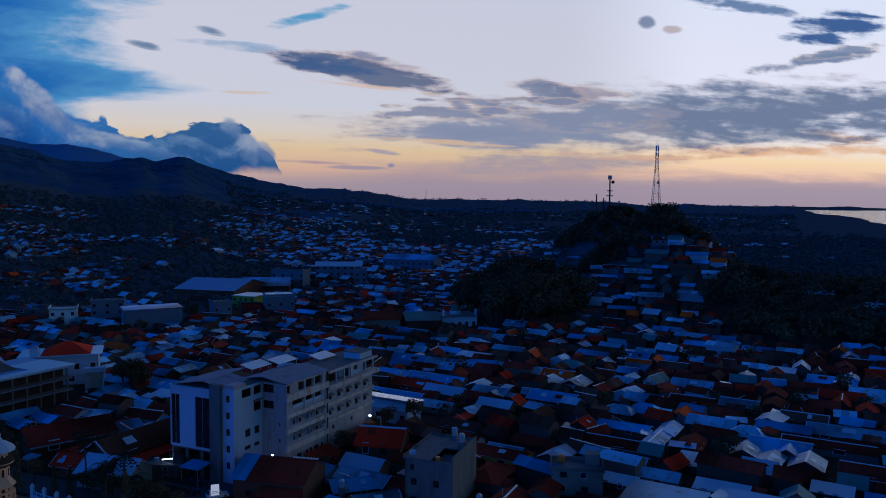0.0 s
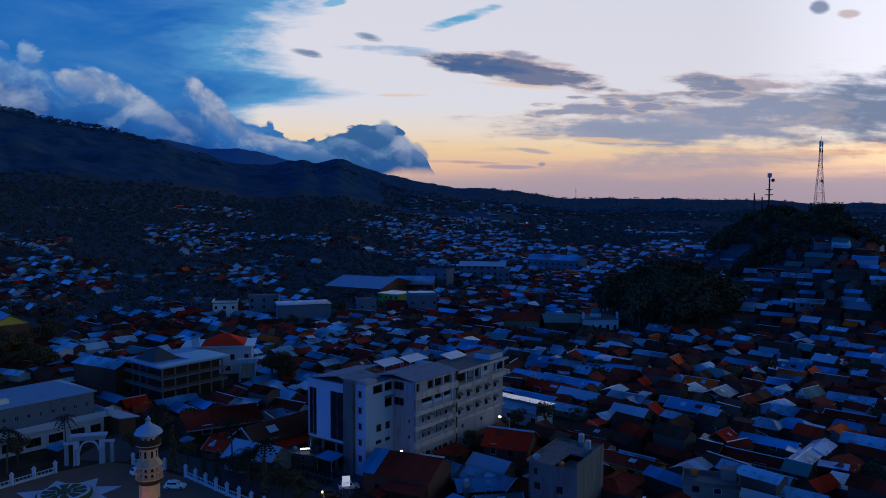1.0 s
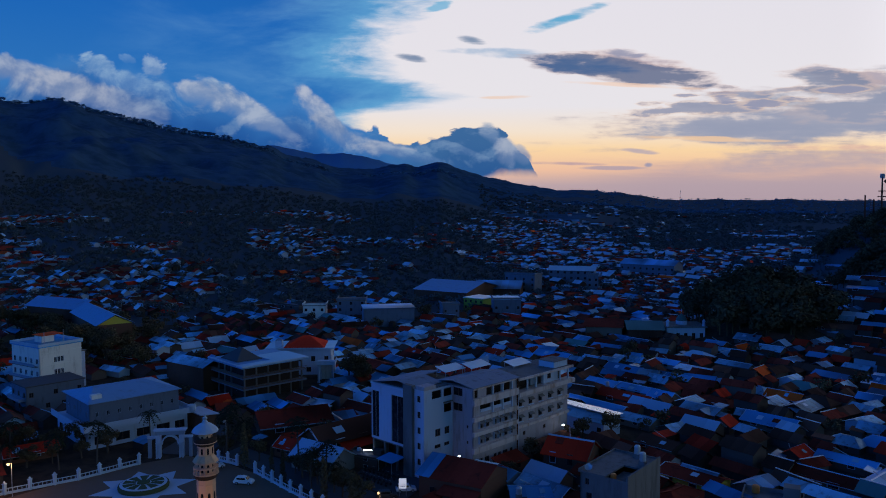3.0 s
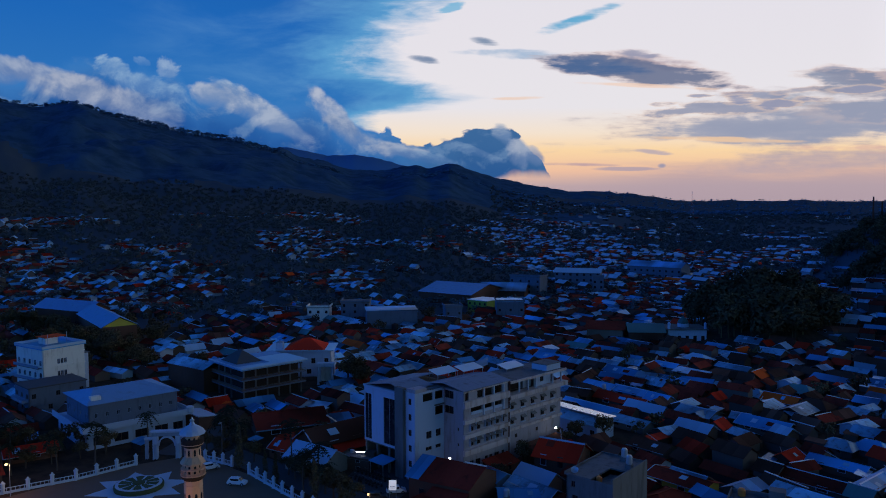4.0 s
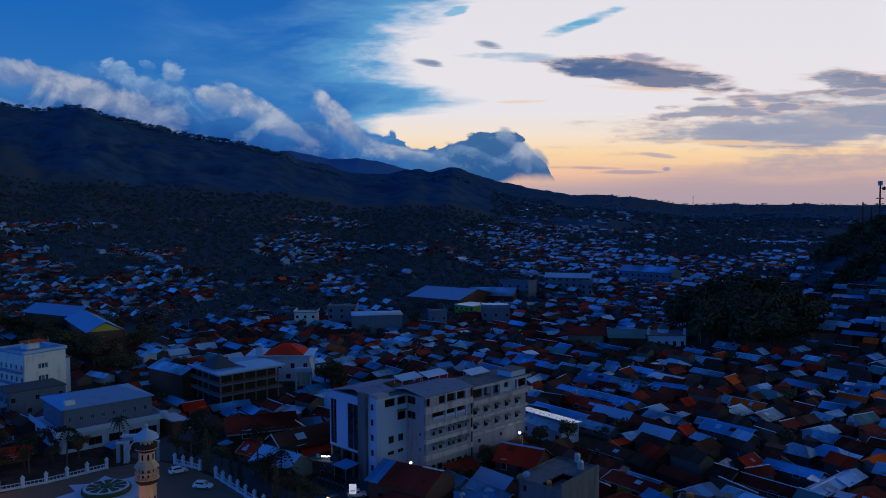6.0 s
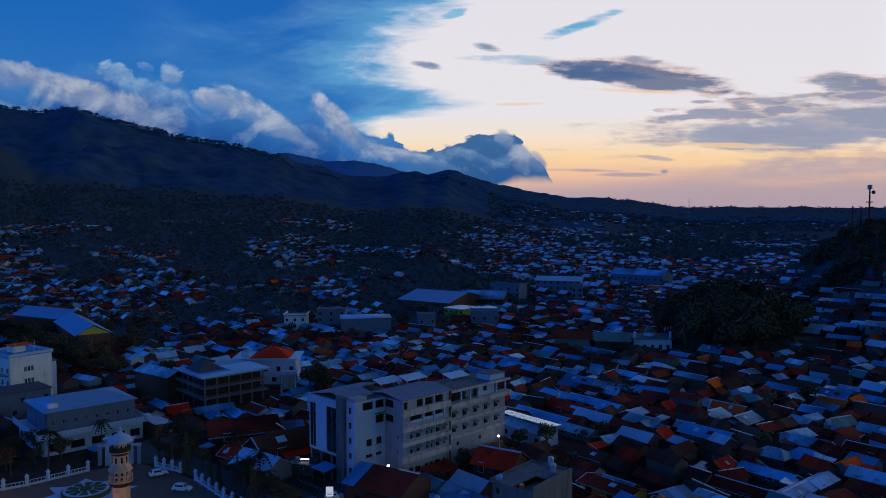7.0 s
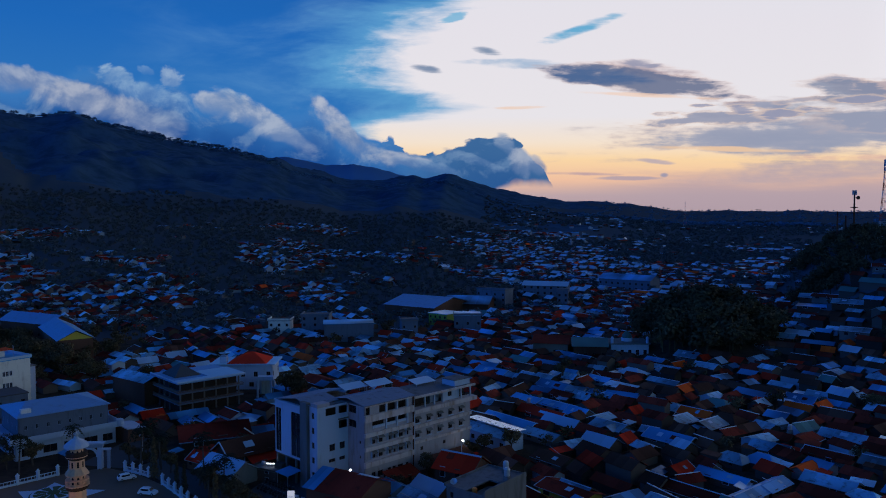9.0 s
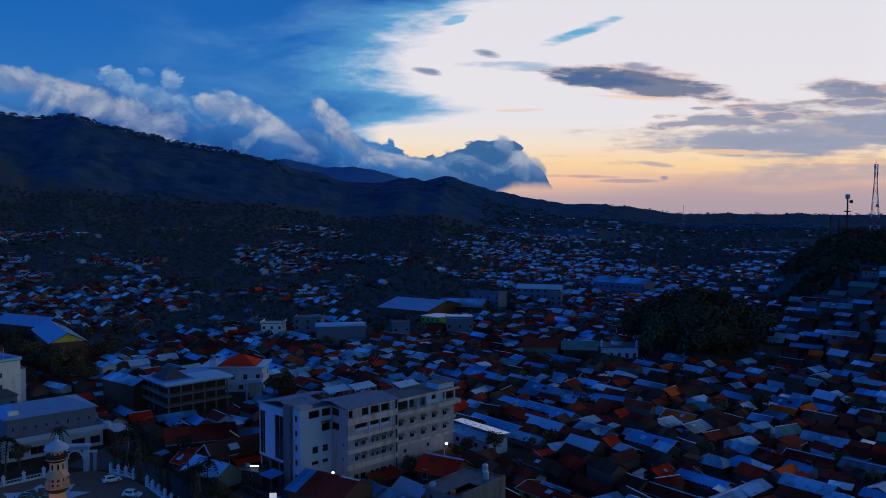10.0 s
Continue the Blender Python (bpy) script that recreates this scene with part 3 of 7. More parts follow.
def land(x, y):
    """The height of the ground."""
    x, y = np.asarray(x, float), np.asarray(y, float)
    px, py = x - 25, y
    r = np.hypot(px, py) + 1e-6
    side, front = px * math.cos(YAW) + py * math.sin(YAW), py * math.cos(YAW) - px * math.sin(YAW)
    fu = np.where(front > 0.25 * r, side / np.maximum(front, 0.25 * r), np.where(side < 0, -1.6, 3.0))
    crest_v = np.interp(fu, CREST_U, CREST_V)
    crest_v = crest_v + 0.0022 * rough_noise(fu * 16, fu * 0 + 2, 4, 41) * smooth(fu, 0.12, 0.25)
    far = np.interp(fu, (-0.6, -0.25, -0.1, 0.02, 0.25, 0.6, 1.0), (2500, 2500, 3200, 3500, 4200, 4700, 4800))
    crest = 60 + crest_v * np.maximum(front / r, 0.25) * far
    t = np.clip((r - 480) / (far - 480), 0, 1.0)
    power = np.interp(fu, (-0.5, 0.0, 0.3), (1.25, 1.1, 1.7))
    n = rough_noise(x / 420, y / 420, 5, 3)
    ridged = 1 - 2 * np.abs(rough_noise(x / 300 + 7, y / 300, 4, 13))
    fold = 1 + (0.2 * n + 0.09 * ridged) * np.sin(np.pi * np.clip(t, 0, 1)) * smooth(fu, 0.35, 0.0)
    z = crest * t**power * fold - np.clip((r - far) / 400, 0, 1) * 30
    z = z + 5.0 * rough_noise(x / 40, y / 40, 3, 8) * smooth(t, 0.2, 0.5) * smooth(fu, 0.45, 0.1)
    for cx, cy, h, sx, sy in HILLS:
        z = z + h * np.exp(-(((x - cx) / sx) ** 2 + ((y - cy) / sy) ** 2) * 0.8)
    # the bay, beyond a ragged shore
    az = np.degrees(np.arctan2(px, py))
    shore = np.interp(r, (1500, 1930, 2700, 3500, 4200), (40, 29.9, 27.5, 24.9, 24.2)) + 0.35 * rough_noise(x / 160, y / 160, 3, 5)
    bay = smooth(az - shore, 0.0, 0.5) * smooth(r, 1450, 1560) * smooth(r, 4320, 4200)
    return z - 18 * bay


def in_bay(x, y):
    return math.degrees(math.atan2(x - 25, y)) > 24.0 and math.hypot(x - 25, y) > 1450


def ground_z(x, y):
    return float(land(x, y))


front_turns = np.linspace(-66, 44, 460)
rest_turns = np.linspace(44, 294, 61)[1:-1]
turns = np.radians(np.r_[front_turns, rest_turns])
rings = np.r_[np.linspace(4, 700, 90), 700 * (4990 / 700) ** (np.arange(1, 131) / 130)]
gx, gy = 25 + rings[:, None] * np.sin(turns), rings[:, None] * np.cos(turns)
gz = land(gx, gy)
nt, nr = len(turns), len(rings)
verts = np.stack([gx, gy, gz], -1).reshape(-1, 3).tolist()
quads = [(a * nt + b, (a + 1) * nt + b, (a + 1) * nt + (b + 1) % nt, a * nt + (b + 1) % nt) for a in range(nr - 1) for b in range(nt)]
quads = [tuple(reversed(q)) for q in quads] + [tuple(range(nt))[::-1]]
me = bpy.data.meshes.new("ground")
me.from_pydata(verts, [], quads)
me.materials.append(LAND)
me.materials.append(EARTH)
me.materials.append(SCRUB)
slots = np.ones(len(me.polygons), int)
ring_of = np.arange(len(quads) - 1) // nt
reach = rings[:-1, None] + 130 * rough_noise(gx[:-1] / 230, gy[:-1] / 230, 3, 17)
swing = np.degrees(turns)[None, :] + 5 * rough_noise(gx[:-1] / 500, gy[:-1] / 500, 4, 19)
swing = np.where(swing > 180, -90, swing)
# slot 0, the farther slopes, takes the haze-blue colour
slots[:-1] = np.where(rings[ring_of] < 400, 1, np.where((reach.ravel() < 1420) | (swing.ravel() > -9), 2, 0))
me.polygons.foreach_set("material_index", slots)
me.polygons.foreach_set("use_smooth", np.ones(len(me.polygons), bool))
ground = tagged(new("ground", me), "dark earth and wooded land rising to mountains", "ground", kind="structure")

sea_turns, sea_rings = np.radians(np.linspace(22, 75, 54)), np.linspace(1420, 4330, 30)
sx, sy = 25 + sea_rings[:, None] * np.sin(sea_turns), sea_rings[:, None] * np.cos(sea_turns)
sh = 30.5 * np.clip((sea_rings - 480) / 4300, 0, 1) ** 1.7 - 2.5
sz = np.repeat(sh[:, None], len(sea_turns), 1)
me = bpy.data.meshes.new("sea")
n = len(sea_turns)
me.from_pydata(np.stack([sx, sy, sz], -1).reshape(-1, 3).tolist(), [], [(a * n + b + 1, a * n + b, (a + 1) * n + b, (a + 1) * n + b + 1)[::-1] for a in range(len(sea_rings) - 1) for b in range(n - 1)])
me.materials.append(SEA)
tagged(new("sea", me), "calm evening sea reflecting the pale sky", "water", kind="structure")

# a farther range behind the mountain's shoulder, its haze put into a bluer base colour
RANGE_U = (-0.30, -0.23, -0.198, -0.170, -0.141, -0.106, -0.084, -0.063, -0.041, -0.027, 0.0, 0.04, 0.09, 0.13, 0.185, 0.206, 0.224, 0.25)
RANGE_V = (0.066, 0.066, 0.071, 0.0665, 0.0595, 0.061, 0.0575, 0.053, 0.0466, 0.042, 0.034, 0.028, 0.016, 0.011, 0.0105, 0.0132, 0.0105, 0.005)
HAZEHILL = material("hazed_far_hills", (0.075, 0.175, 0.32), 0.95, 0.0, 0.2, 0.01, 0.002, 0.0, spec=0.0)
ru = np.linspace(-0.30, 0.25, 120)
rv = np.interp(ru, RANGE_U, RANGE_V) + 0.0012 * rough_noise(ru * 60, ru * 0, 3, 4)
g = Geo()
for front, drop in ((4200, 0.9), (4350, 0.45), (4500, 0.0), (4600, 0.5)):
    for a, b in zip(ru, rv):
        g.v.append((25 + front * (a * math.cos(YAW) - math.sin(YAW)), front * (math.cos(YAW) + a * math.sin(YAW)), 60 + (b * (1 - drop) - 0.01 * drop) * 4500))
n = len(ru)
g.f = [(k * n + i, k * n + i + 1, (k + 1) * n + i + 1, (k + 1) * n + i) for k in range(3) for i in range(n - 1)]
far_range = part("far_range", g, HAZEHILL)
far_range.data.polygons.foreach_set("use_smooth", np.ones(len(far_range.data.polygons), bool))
tagged(far_range, "distant mountain range under the clouds, tinted blue for haze", "mountains", kind="structure")

# ---------------------------------------------------------------- facades


def at_wall(x, y, degrees):
    """A wall's own frame: x along it, y into the building."""
    return pose(x, y, 0, 0, 0, degrees)


def windowed(wall, house, frame_at, length, z0, z1, rows, thick=0.3, frame_mat=WOODF, pane_mat=GLASS, kind="window"):
    """A wall with openings through it. rows: (sill, head, (left, width), ...) from below. Each opening takes a window with its pane, or stays open."""
    wall.at = frame_at
    low = z0
    for sill, head, *holes in rows:
        wall.box(0, length, 0, thick, low, sill)
        x = 0.0
        for left, width in holes:
            if left > x + 0.01:
                wall.box(x, left, 0, thick, sill, head)
            x = left + width
            if kind:
                g = Geo(frame_at)
                for a, b, c, d in ((left, left + width, sill, sill + 0.08), (left, left + width, head - 0.08, head), (left, left + 0.08, sill + 0.08, head - 0.08),
                                   (x - 0.08, x, sill + 0.08, head - 0.08), (left + width / 2 - 0.03, left + width / 2 + 0.03, sill + 0.08, head - 0.08)):
                    g.box(a, b, 0.08, 0.16, c, d)
                w = part("window", g, frame_mat, house)
                part("pane", Geo(frame_at).box(left + 0.05, x - 0.05, 0.17, 0.2, sill + 0.05, head - 0.05), pane_mat, w)
        if x < length - 0.01:
            wall.box(x, length, 0, thick, sill, head)
        low = head
    wall.box(0, length, 0, thick, low, z1)
    wall.at = Matrix()


def evenly(n, length, width, margin=0.8):
    """n openings of that width, spread along a wall."""
    gap = (length - 2 * margin - n * width) / max(n - 1, 1)
    return [(margin + i * (width + gap), width) for i in range(n)]


def roof_sheets(roof, x0, x1, y_eave, y_ridge, z_eave, z_ridge, n, rng, thick=0.07):
    """One slope of a roof laid in n overlapping sheets along x, each a little out of line."""
    w = (x1 - x0) / n
    for i in range(n):
        a, b = x0 + i * w, x0 + (i + 1) * w + 0.04
        j, k = rng.uniform(0, 0.05), rng.uniform(-0.06, 0.06)
        p = [(a, y_eave + k, z_eave + j), (b, y_eave + k, z_eave + j), (b, y_ridge, z_ridge + j), (a, y_ridge, z_ridge + j)]
        p = p if y_ridge > y_eave else p[::-1]
        if isinstance(roof, Geo):
            roof.slab(*p, thick)
        else:
            parent, mat, at = roof
            part("roof_sheet", Geo(at).slab(*p, thick), mat, parent)


PROTOTYPES = {}
WALLS = {"plaster": PLASTER, "white": HOUSEWHITE, "cream": HOUSECREAM, "yellow": YELLOW, "grey": HOUSEGREY, "concrete": HOUSEGREY}
ROOFS = {"zinc": (ZINC, "weathered grey zinc"), "pale": (PALE, "new pale sheet-metal"), "blue": (BLUE, "blue sheet-metal"), "rust": (RUST, "rusty brown sheet-metal"),
         "red": (RED, "faded red sheet-metal"), "orange": (ORANGE, "bright orange tiled"), "dark": (DARK, "blackened tiled"), "green": (GREEN, "faded green sheet-metal")}
HEIGHTS = {"gable": 2.1, "tall": 3.1, "hip": 2.1, "shed": 2.0, "flat": 5.2, "cross": 2.2}


def prototype(form, roof, wall, variant):
    """A house 10 m long in x and 7 m deep in y, with its parts, standing at the origin."""
    key = (form, roof, wall, variant)
    if key in PROTOTYPES:
        return PROTOTYPES[key]
    rng = random.Random(repr(key))
    mat, words = ROOFS[roof]
    h, pitch = HEIGHTS[form], rng.uniform(1.1, 1.9)
    labels = {"gable": f"single-storey house with {words} gabled roof", "tall": f"two-storey house with {words} gabled roof",
              "hip": f"house with {words} hipped roof", "shed": f"low lean-to with {words} sloping roof",
              "flat": "flat-roofed concrete house with parapet and tank", "cross": f"house with crossed {words} gables"}
    house = thing("house", Matrix(), labels[form], "house", "houses of the town")
    g = Geo()
    g.box(-4.6, 4.6, -3.1, 3.1, -1.5, h)
    walls = part("wall", g, WALLS[wall], house)
    roofs = Geo()
    if form in ("gable", "tall", "cross"):
        n = rng.choice((2, 3, 3, 4))
        for s in (-1, 1):
            roof_sheets((house, mat, None), -5.1, 5.1, s * 3.75, 0, h - 0.25, h + pitch, n, rng)
        for x in (-4.6, 4.45):
            gab = Geo().add([(x, -3.1, h), (x, 3.1, h), (x, 0, h + pitch * 0.88), (x + 0.15, -3.1, h), (x + 0.15, 3.1, h), (x + 0.15, 0, h + pitch * 0.88)],
                    [(0, 2, 1), (3, 4, 5), (0, 3, 5, 2), (1, 2, 5, 4)])
            part("gable", gab, WALLS[wall], house)
        cap = Geo()
        cap.slab((-5.15, -0.28, h + pitch - 0.04), (5.15, -0.28, h + pitch - 0.04), (5.15, 0, h + pitch + 0.09), (-5.15, 0, h + pitch + 0.09), 0.03)
        cap.slab((-5.15, 0, h + pitch + 0.09), (5.15, 0, h + pitch + 0.09), (5.15, 0.28, h + pitch - 0.04), (-5.15, 0.28, h + pitch - 0.04), 0.03)
        # about half the caps are pale, a ridge glint put into the colour
        part("ridge_cap", cap, mat if rng.random() < 0.5 else PALE, house)
        # edge boards and gutters, the pale ones painting thin highlights round the roof
        for x in (-5.12, 5.12):
            if rng.random() < 0.55:
                edge = Geo()
                for s in (-1, 1):
                    edge.bar((x, s * 3.78, h - 0.22), (x, 0, h + pitch + 0.05), 0.09)
                part("barge_board", edge, rng.choice((PALE, WHITE, WOODF)), house)
        if rng.random() < 0.45:
            part("gutter", Geo().bar((-5.1, -3.8, h - 0.3), (5.1, -3.8, h - 0.3), 0.09), rng.choice((PALE, STEEL, ZINC)), house)
        if form == "cross":
            for s in (-1, 1):
                roof_sheets((house, mat, pose(1.6, -1.6, 0, 0, 0, 90)), -3.2, 1.4, s * 2.2, 0, h - 0.15, h + pitch * 0.85, 2, rng)
            part("porch_wall", Geo().box(0.1, 3.1, -4.4, -3.1, -1.5, h), WALLS[wall], house)
    elif form == "hip":
        e, t = h - 0.2, h + pitch * 1.1
        a = [(-5.1, -3.7, e), (5.1, -3.7, e), (5.1, 3.7, e), (-5.1, 3.7, e), (-1.9, 0, t), (1.9, 0, t)]
        low = [(x, y, z - 0.1) for x, y, z in a]
        roofs.add(a + low, [(0, 1, 5, 4), (1, 2, 5), (2, 3, 4, 5), (3, 0, 4), (6, 7, 8, 9), (0, 6, 7, 1), (1, 7, 8, 2), (2, 8, 9, 3), (3, 9, 6, 0)])
        cap = Geo()
        cap.bar((-2, 0, t), (2, 0, t), 0.14)
        for x, y, q in ((-5.1, -3.7, -1.9), (5.1, -3.7, 1.9), (5.1, 3.7, 1.9), (-5.1, 3.7, -1.9)):
            cap.bar((x, y, e), (q, 0, t), 0.11)
        part("ridge_cap", cap, mat, house)
    elif form == "shed":
        roof_sheets((house, mat, None), -5.0, 5.0, -3.6, 3.6, h - 0.1, h + 1.0, rng.choice((3, 4, 5)), rng)
        part("back_wall", Geo().box(-4.6, 4.6, 2.9, 3.1, h, h + 0.85), WALLS[wall], house)
    else:
        roofs.box(-4.8, 4.8, -3.3, 3.3, h, h + 0.2)
        para = Geo()
        for x0, x1, y0, y1 in ((-4.8, 4.8, -3.3, -3.1), (-4.8, 4.8, 3.1, 3.3), (-4.8, -4.6, -3.1, 3.1), (4.6, 4.8, -3.1, 3.1)):
            para.box(x0, x1, y0, y1, h + 0.2, h + 0.95)
        part("parapet", para, WALLS[wall], house)
        part("stair_head", Geo().box(1.6, 4.2, 0.4, 2.8, h + 0.2, h + 2.6), WALLS[wall], house)
        part("water_tank", Geo().lathe([(0.62, h + 0.35), (0.66, h + 0.5), (0.66, h + 1.6), (0.5, h + 1.85), (0.12, h + 1.95)], 10, -2.8, 1.4), rng.choice((STEEL, TANKBLUE, TANKORANGE)), house)
        mat = CONC
    if roofs.v:
        part("roof", roofs, mat, house)
    for storey in range(2 if h > 5 else 1):
        for i in range(2):
            x, z = -3.2 + 3.6 * i + rng.uniform(-0.3, 0.3), storey * 3 + 0.9
            g = Geo().box(x, x + 1.3, -3.2, -3.08, z, z + 1.3)
            w = part("window", g, rng.choice((WOODF, WHITE)), house)
            part("pane", Geo().box(x + 0.1, x + 1.2, -3.23, -3.2, z + 0.1, z + 1.2), GLASS, w)
    if form in ("gable", "tall", "cross"):
        lean = math.atan2(pitch + 0.25, 3.75)
        for _ in range(rng.choice((0, 1, 1, 2))):
            x, k, w = rng.uniform(-4.2, 3.0), rng.uniform(0.12, 0.5), rng.uniform(0.9, 1.9)
            a, e = k * 3.6, (k + rng.uniform(0.25, 0.45)) * 3.6
            z = lambda y: h + pitch + 0.16 - y * (pitch + 0.25) / 3.75
            part("roof_patch", Geo().slab((x, -e, z(e)), (x + w, -e, z(e)), (x + w, -a, z(a)), (x, -a, z(a)), 0.05), rng.choice((PALE, PALE, RUST, ZINC)), house, "loose newer roof sheet")
        if rng.random() < 0.35:
            part("flue", Geo().bar((rng.uniform(-3, 3), 1.2, h), (rng.uniform(-3, 3), 1.2, h + pitch + 1.0), 0.09, 6), STEEL, house)
    part("door", Geo().box(2.6, 3.6, 3.08, 3.16, -0.2, 2.0), WOODF, house)
    PROTOTYPES[key] = house
    house["spare"] = 1
    return house


PLACED = []   # (x, y, reach) of everything that stands in the town


def house(x, y, degrees, length=10.0, deep=7.0, form="gable", roof="zinc", wall="plaster", height=1.0, lift=0.0, label="", variant=0):
    ob = prototype(form, roof, wall, variant)
    if "spare" in ob:
        del ob["spare"]
    else:
        ob = copy_thing(ob, Matrix())
    ob.matrix_basis = pose(x, y, ground_z(x, y) + lift, 0, 0, degrees)
    ob.scale = (length / 10.2, deep / 7.5, height * 0.92)
    PLACED.append((x, y, 0.42 * max(length, deep) + 1.0, 0.5 * min(length, deep)))
    return tagged(ob, label)


def reserve(x, y, r):
    PLACED.append((x, y, r, r))


# ---------------------------------------------------------------- the five-storey building
def main_building():
    b = thing("office_building", pose(-32.6, 158.6, 0, 0, 0, 64.3), "pale grey five-storey building with open galleries, partly unfinished", "building")
    E = 19.2
    # front wing: two floors of open galleries above two floors of hooded windows
    w = Geo()
    wall_at = at_wall(0, 0, 0)
    top = [(0.5, 1.1), (4.4, 1.9), (7.0, 2.4), (10.0, 2.7)]
    second = [(2.3, 3.6), (6.7, 2.7), (10.0, 2.7)]
    win = [(2.0, 1.2), (3.9, 1.5), (6.9, 1.0), (8.4, 1.0), (10.1, 1.6), (12.6, 0.9)]
    windowed(w, b, wall_at, 14.7, 0, 5.2, [(2.0, 3.4, *win)])
    windowed(w, b, wall_at, 14.7, 5.2, 12.2, [(6.7, 8.3, *win), (10.0, 11.7, *win)])
    windowed(w, b, wall_at, 14.7, 12.2, E, [(13.6, 15.3, *second), (16.95, 18.7, *top)], kind="")
    # its end wall, solid and then open round the corner of the recess
    windowed(w, b, at_wall(0, 6.06, -90), 6.06, 0, E, [(6.8, 7.5, (4.2, 0.5)), (10.2, 10.9, (4.2, 0.5)), (13.6, 15.3, (0.3, 2.7)), (16.95, 18.7, (0.3, 2.7))])
    part("front_wall", w, FRONTW, b)
    for z, tall in ((4.9, 1.2), (8.7, 0.9), (11.9, 0.9), (15.4, 1.5)):
        part("sill_band", Geo().box(-0.2, 14.9, -0.6, 0, z, z + tall), BANDS, b)
    part("eave_band", Geo().box(-0.1, 14.8, -0.25, 0, 18.75, E), BANDS, b)
    for x, width in second:
        part("gallery_parapet", Geo().box(x, x + width, -0.15, 0.15, 13.6, 14.2), WHITE, b)
    for x in (6.2, 9.6, 12.9):
        part("pier", Geo().box(x, x + 0.35, -0.3, 0, 12.9, 18.75), WHITE, b)
    for x, width in win:
        for z in (8.3, 11.7):
            part("window_hood", Geo().slab((x - 0.15, -0.85, z - 0.4), (x + width + 0.15, -0.85, z - 0.4), (x + width + 0.15, 0, z + 0.1), (x - 0.15, 0, z + 0.1), 0.06), CONC, b)
            part("side_fin", Geo().box(x - 0.25, x - 0.15, -0.5, 0, z - 1.6, z + 0.1), WHITE, b)
    # rooms behind the galleries, their shade painted as near-black walls and floors
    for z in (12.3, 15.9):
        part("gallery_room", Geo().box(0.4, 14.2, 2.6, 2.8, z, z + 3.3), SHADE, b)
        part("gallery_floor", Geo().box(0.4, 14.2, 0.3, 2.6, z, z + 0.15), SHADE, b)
    # right wing: hooded windows under a long open gallery
    w = Geo()
    wall_at = at_wall(14.7, 0.5, 0)
    small = [(1.5, 1.4), (5.3, 1.4), (9.1, 1.4), (12.9, 1.4), (16.7, 1.4)]
    windowed(w, b, wall_at, 20.9, 0, 11.0, [(5.0, 5.9, (3.2, 0.9), (11.0, 0.9)), (8.5, 9.9, *small)])
    windowed(w, b, wall_at, 20.9, 11.0, 14.7, [(12.0, 13.4, *small)])
    windowed(w, b, at_wall(35.6, 0.5, 90), 9.6, 0, 14.7, [(5.2, 6.2, (3.0, 1.0)), (8.5, 9.9, (3.0, 1.0)), (12.0, 13.4, (3.0, 1.0))])
    part("right_wall", w, FRONTW, b)
    for x, _ in small:
        for z in (10.0, 13.5):
            part("window_hood", Geo(wall_at).slab((x - 0.15, -0.8, z - 0.35), (x + 1.55, -0.8, z - 0.35), (x + 1.55, 0, z + 0.1), (x - 0.15, 0, z + 0.1), 0.06), CONC, b)
            part("window_sill", Geo(wall_at).box(x - 0.25, x + 1.65, -0.3, 0, z - 1.7, z - 1.5), WHITE, b)
    part("balcony_slab", Geo().box(14.9, 36.8, -0.9, 1.6, 14.7, 15.7), BANDS, b)
    part("middle_band", Geo().box(14.9, 35.8, 0.1, 0.5, 10.8, 11.5), BANDS, b)
    part("lower_band", Geo().box(14.9, 35.8, 0.1, 0.5, 7.0, 7.6), BANDS, b)
    for x in (15.2, 19.0, 22.2, 25.2, 31.8, 35.2):
        part("gallery_column", Geo().box(x, x + 0.35, 0.1, 0.45, 15.7, 18.5), WHITE, b)
    part("gallery_back", Geo().box(14.9, 22.6, 3.1, 3.3, 15.7, 18.5), SHADE, b)
    part("gallery_side", Geo().box(22.6, 25.6, 2.0, 3.2, 15.7, 18.5), GREYW, b)
    w = Geo()
    windowed(w, b, at_wall(25.6, 0.9, 0), 6.4, 15.7, 18.5, [(16.6, 17.8, (2.2, 1.4))])
    part("end_room", w, WHITE, b)
    part("end_gallery_back", Geo().box(31.8, 35.4, 2.6, 2.8, 15.7, 18.5), SHADE, b)
    part("downpipe", Geo().bar((14.8, -0.35, 0), (14.8, -0.35, 19), 0.16, 6), DARK, b)
    part("second_downpipe", Geo().bar((15.4, -0.1, 0), (15.4, -0.1, 15), 0.1, 6), WHITE, b)
    # the recess between the two blocks
    w = Geo()
    rows = [(2.2, 3.4, (3.4, 1.4), (6.3, 1.3)), (6.0, 6.8, (3.2, 1.8), (6.2, 1.6)), (8.6, 10.2, (3.4, 1.6), (6.3, 1.5))]
    windowed(w, b, at_wall(-8.8, 6.06, 0), 8.8, 0, 12.2, rows)
    windowed(w, b, at_wall(-8.8, 6.06, 0), 8.8, 12.2, E, [(13.4, 15.3, (6.1, 2.5)), (16.9, 18.7, (2.4, 3.0), (6.1, 2.5))], kind="")
    part("recess_wall", w, WHITE, b)
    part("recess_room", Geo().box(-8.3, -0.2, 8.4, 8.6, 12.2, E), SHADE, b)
    part("recess_ledge", Geo().box(-2.9, -0.02, 5.8, 6.06, 15.5, 15.8), CONC, b)
    part("roof_box", Geo().box(-8.8, -5.4, 5.9, 8.4, E, E + 0.8), FRONTW, b, "stained cream parapet box on the corner")
    # the narrow end face with its column of windows, and the grey pilaster
    w = Geo()
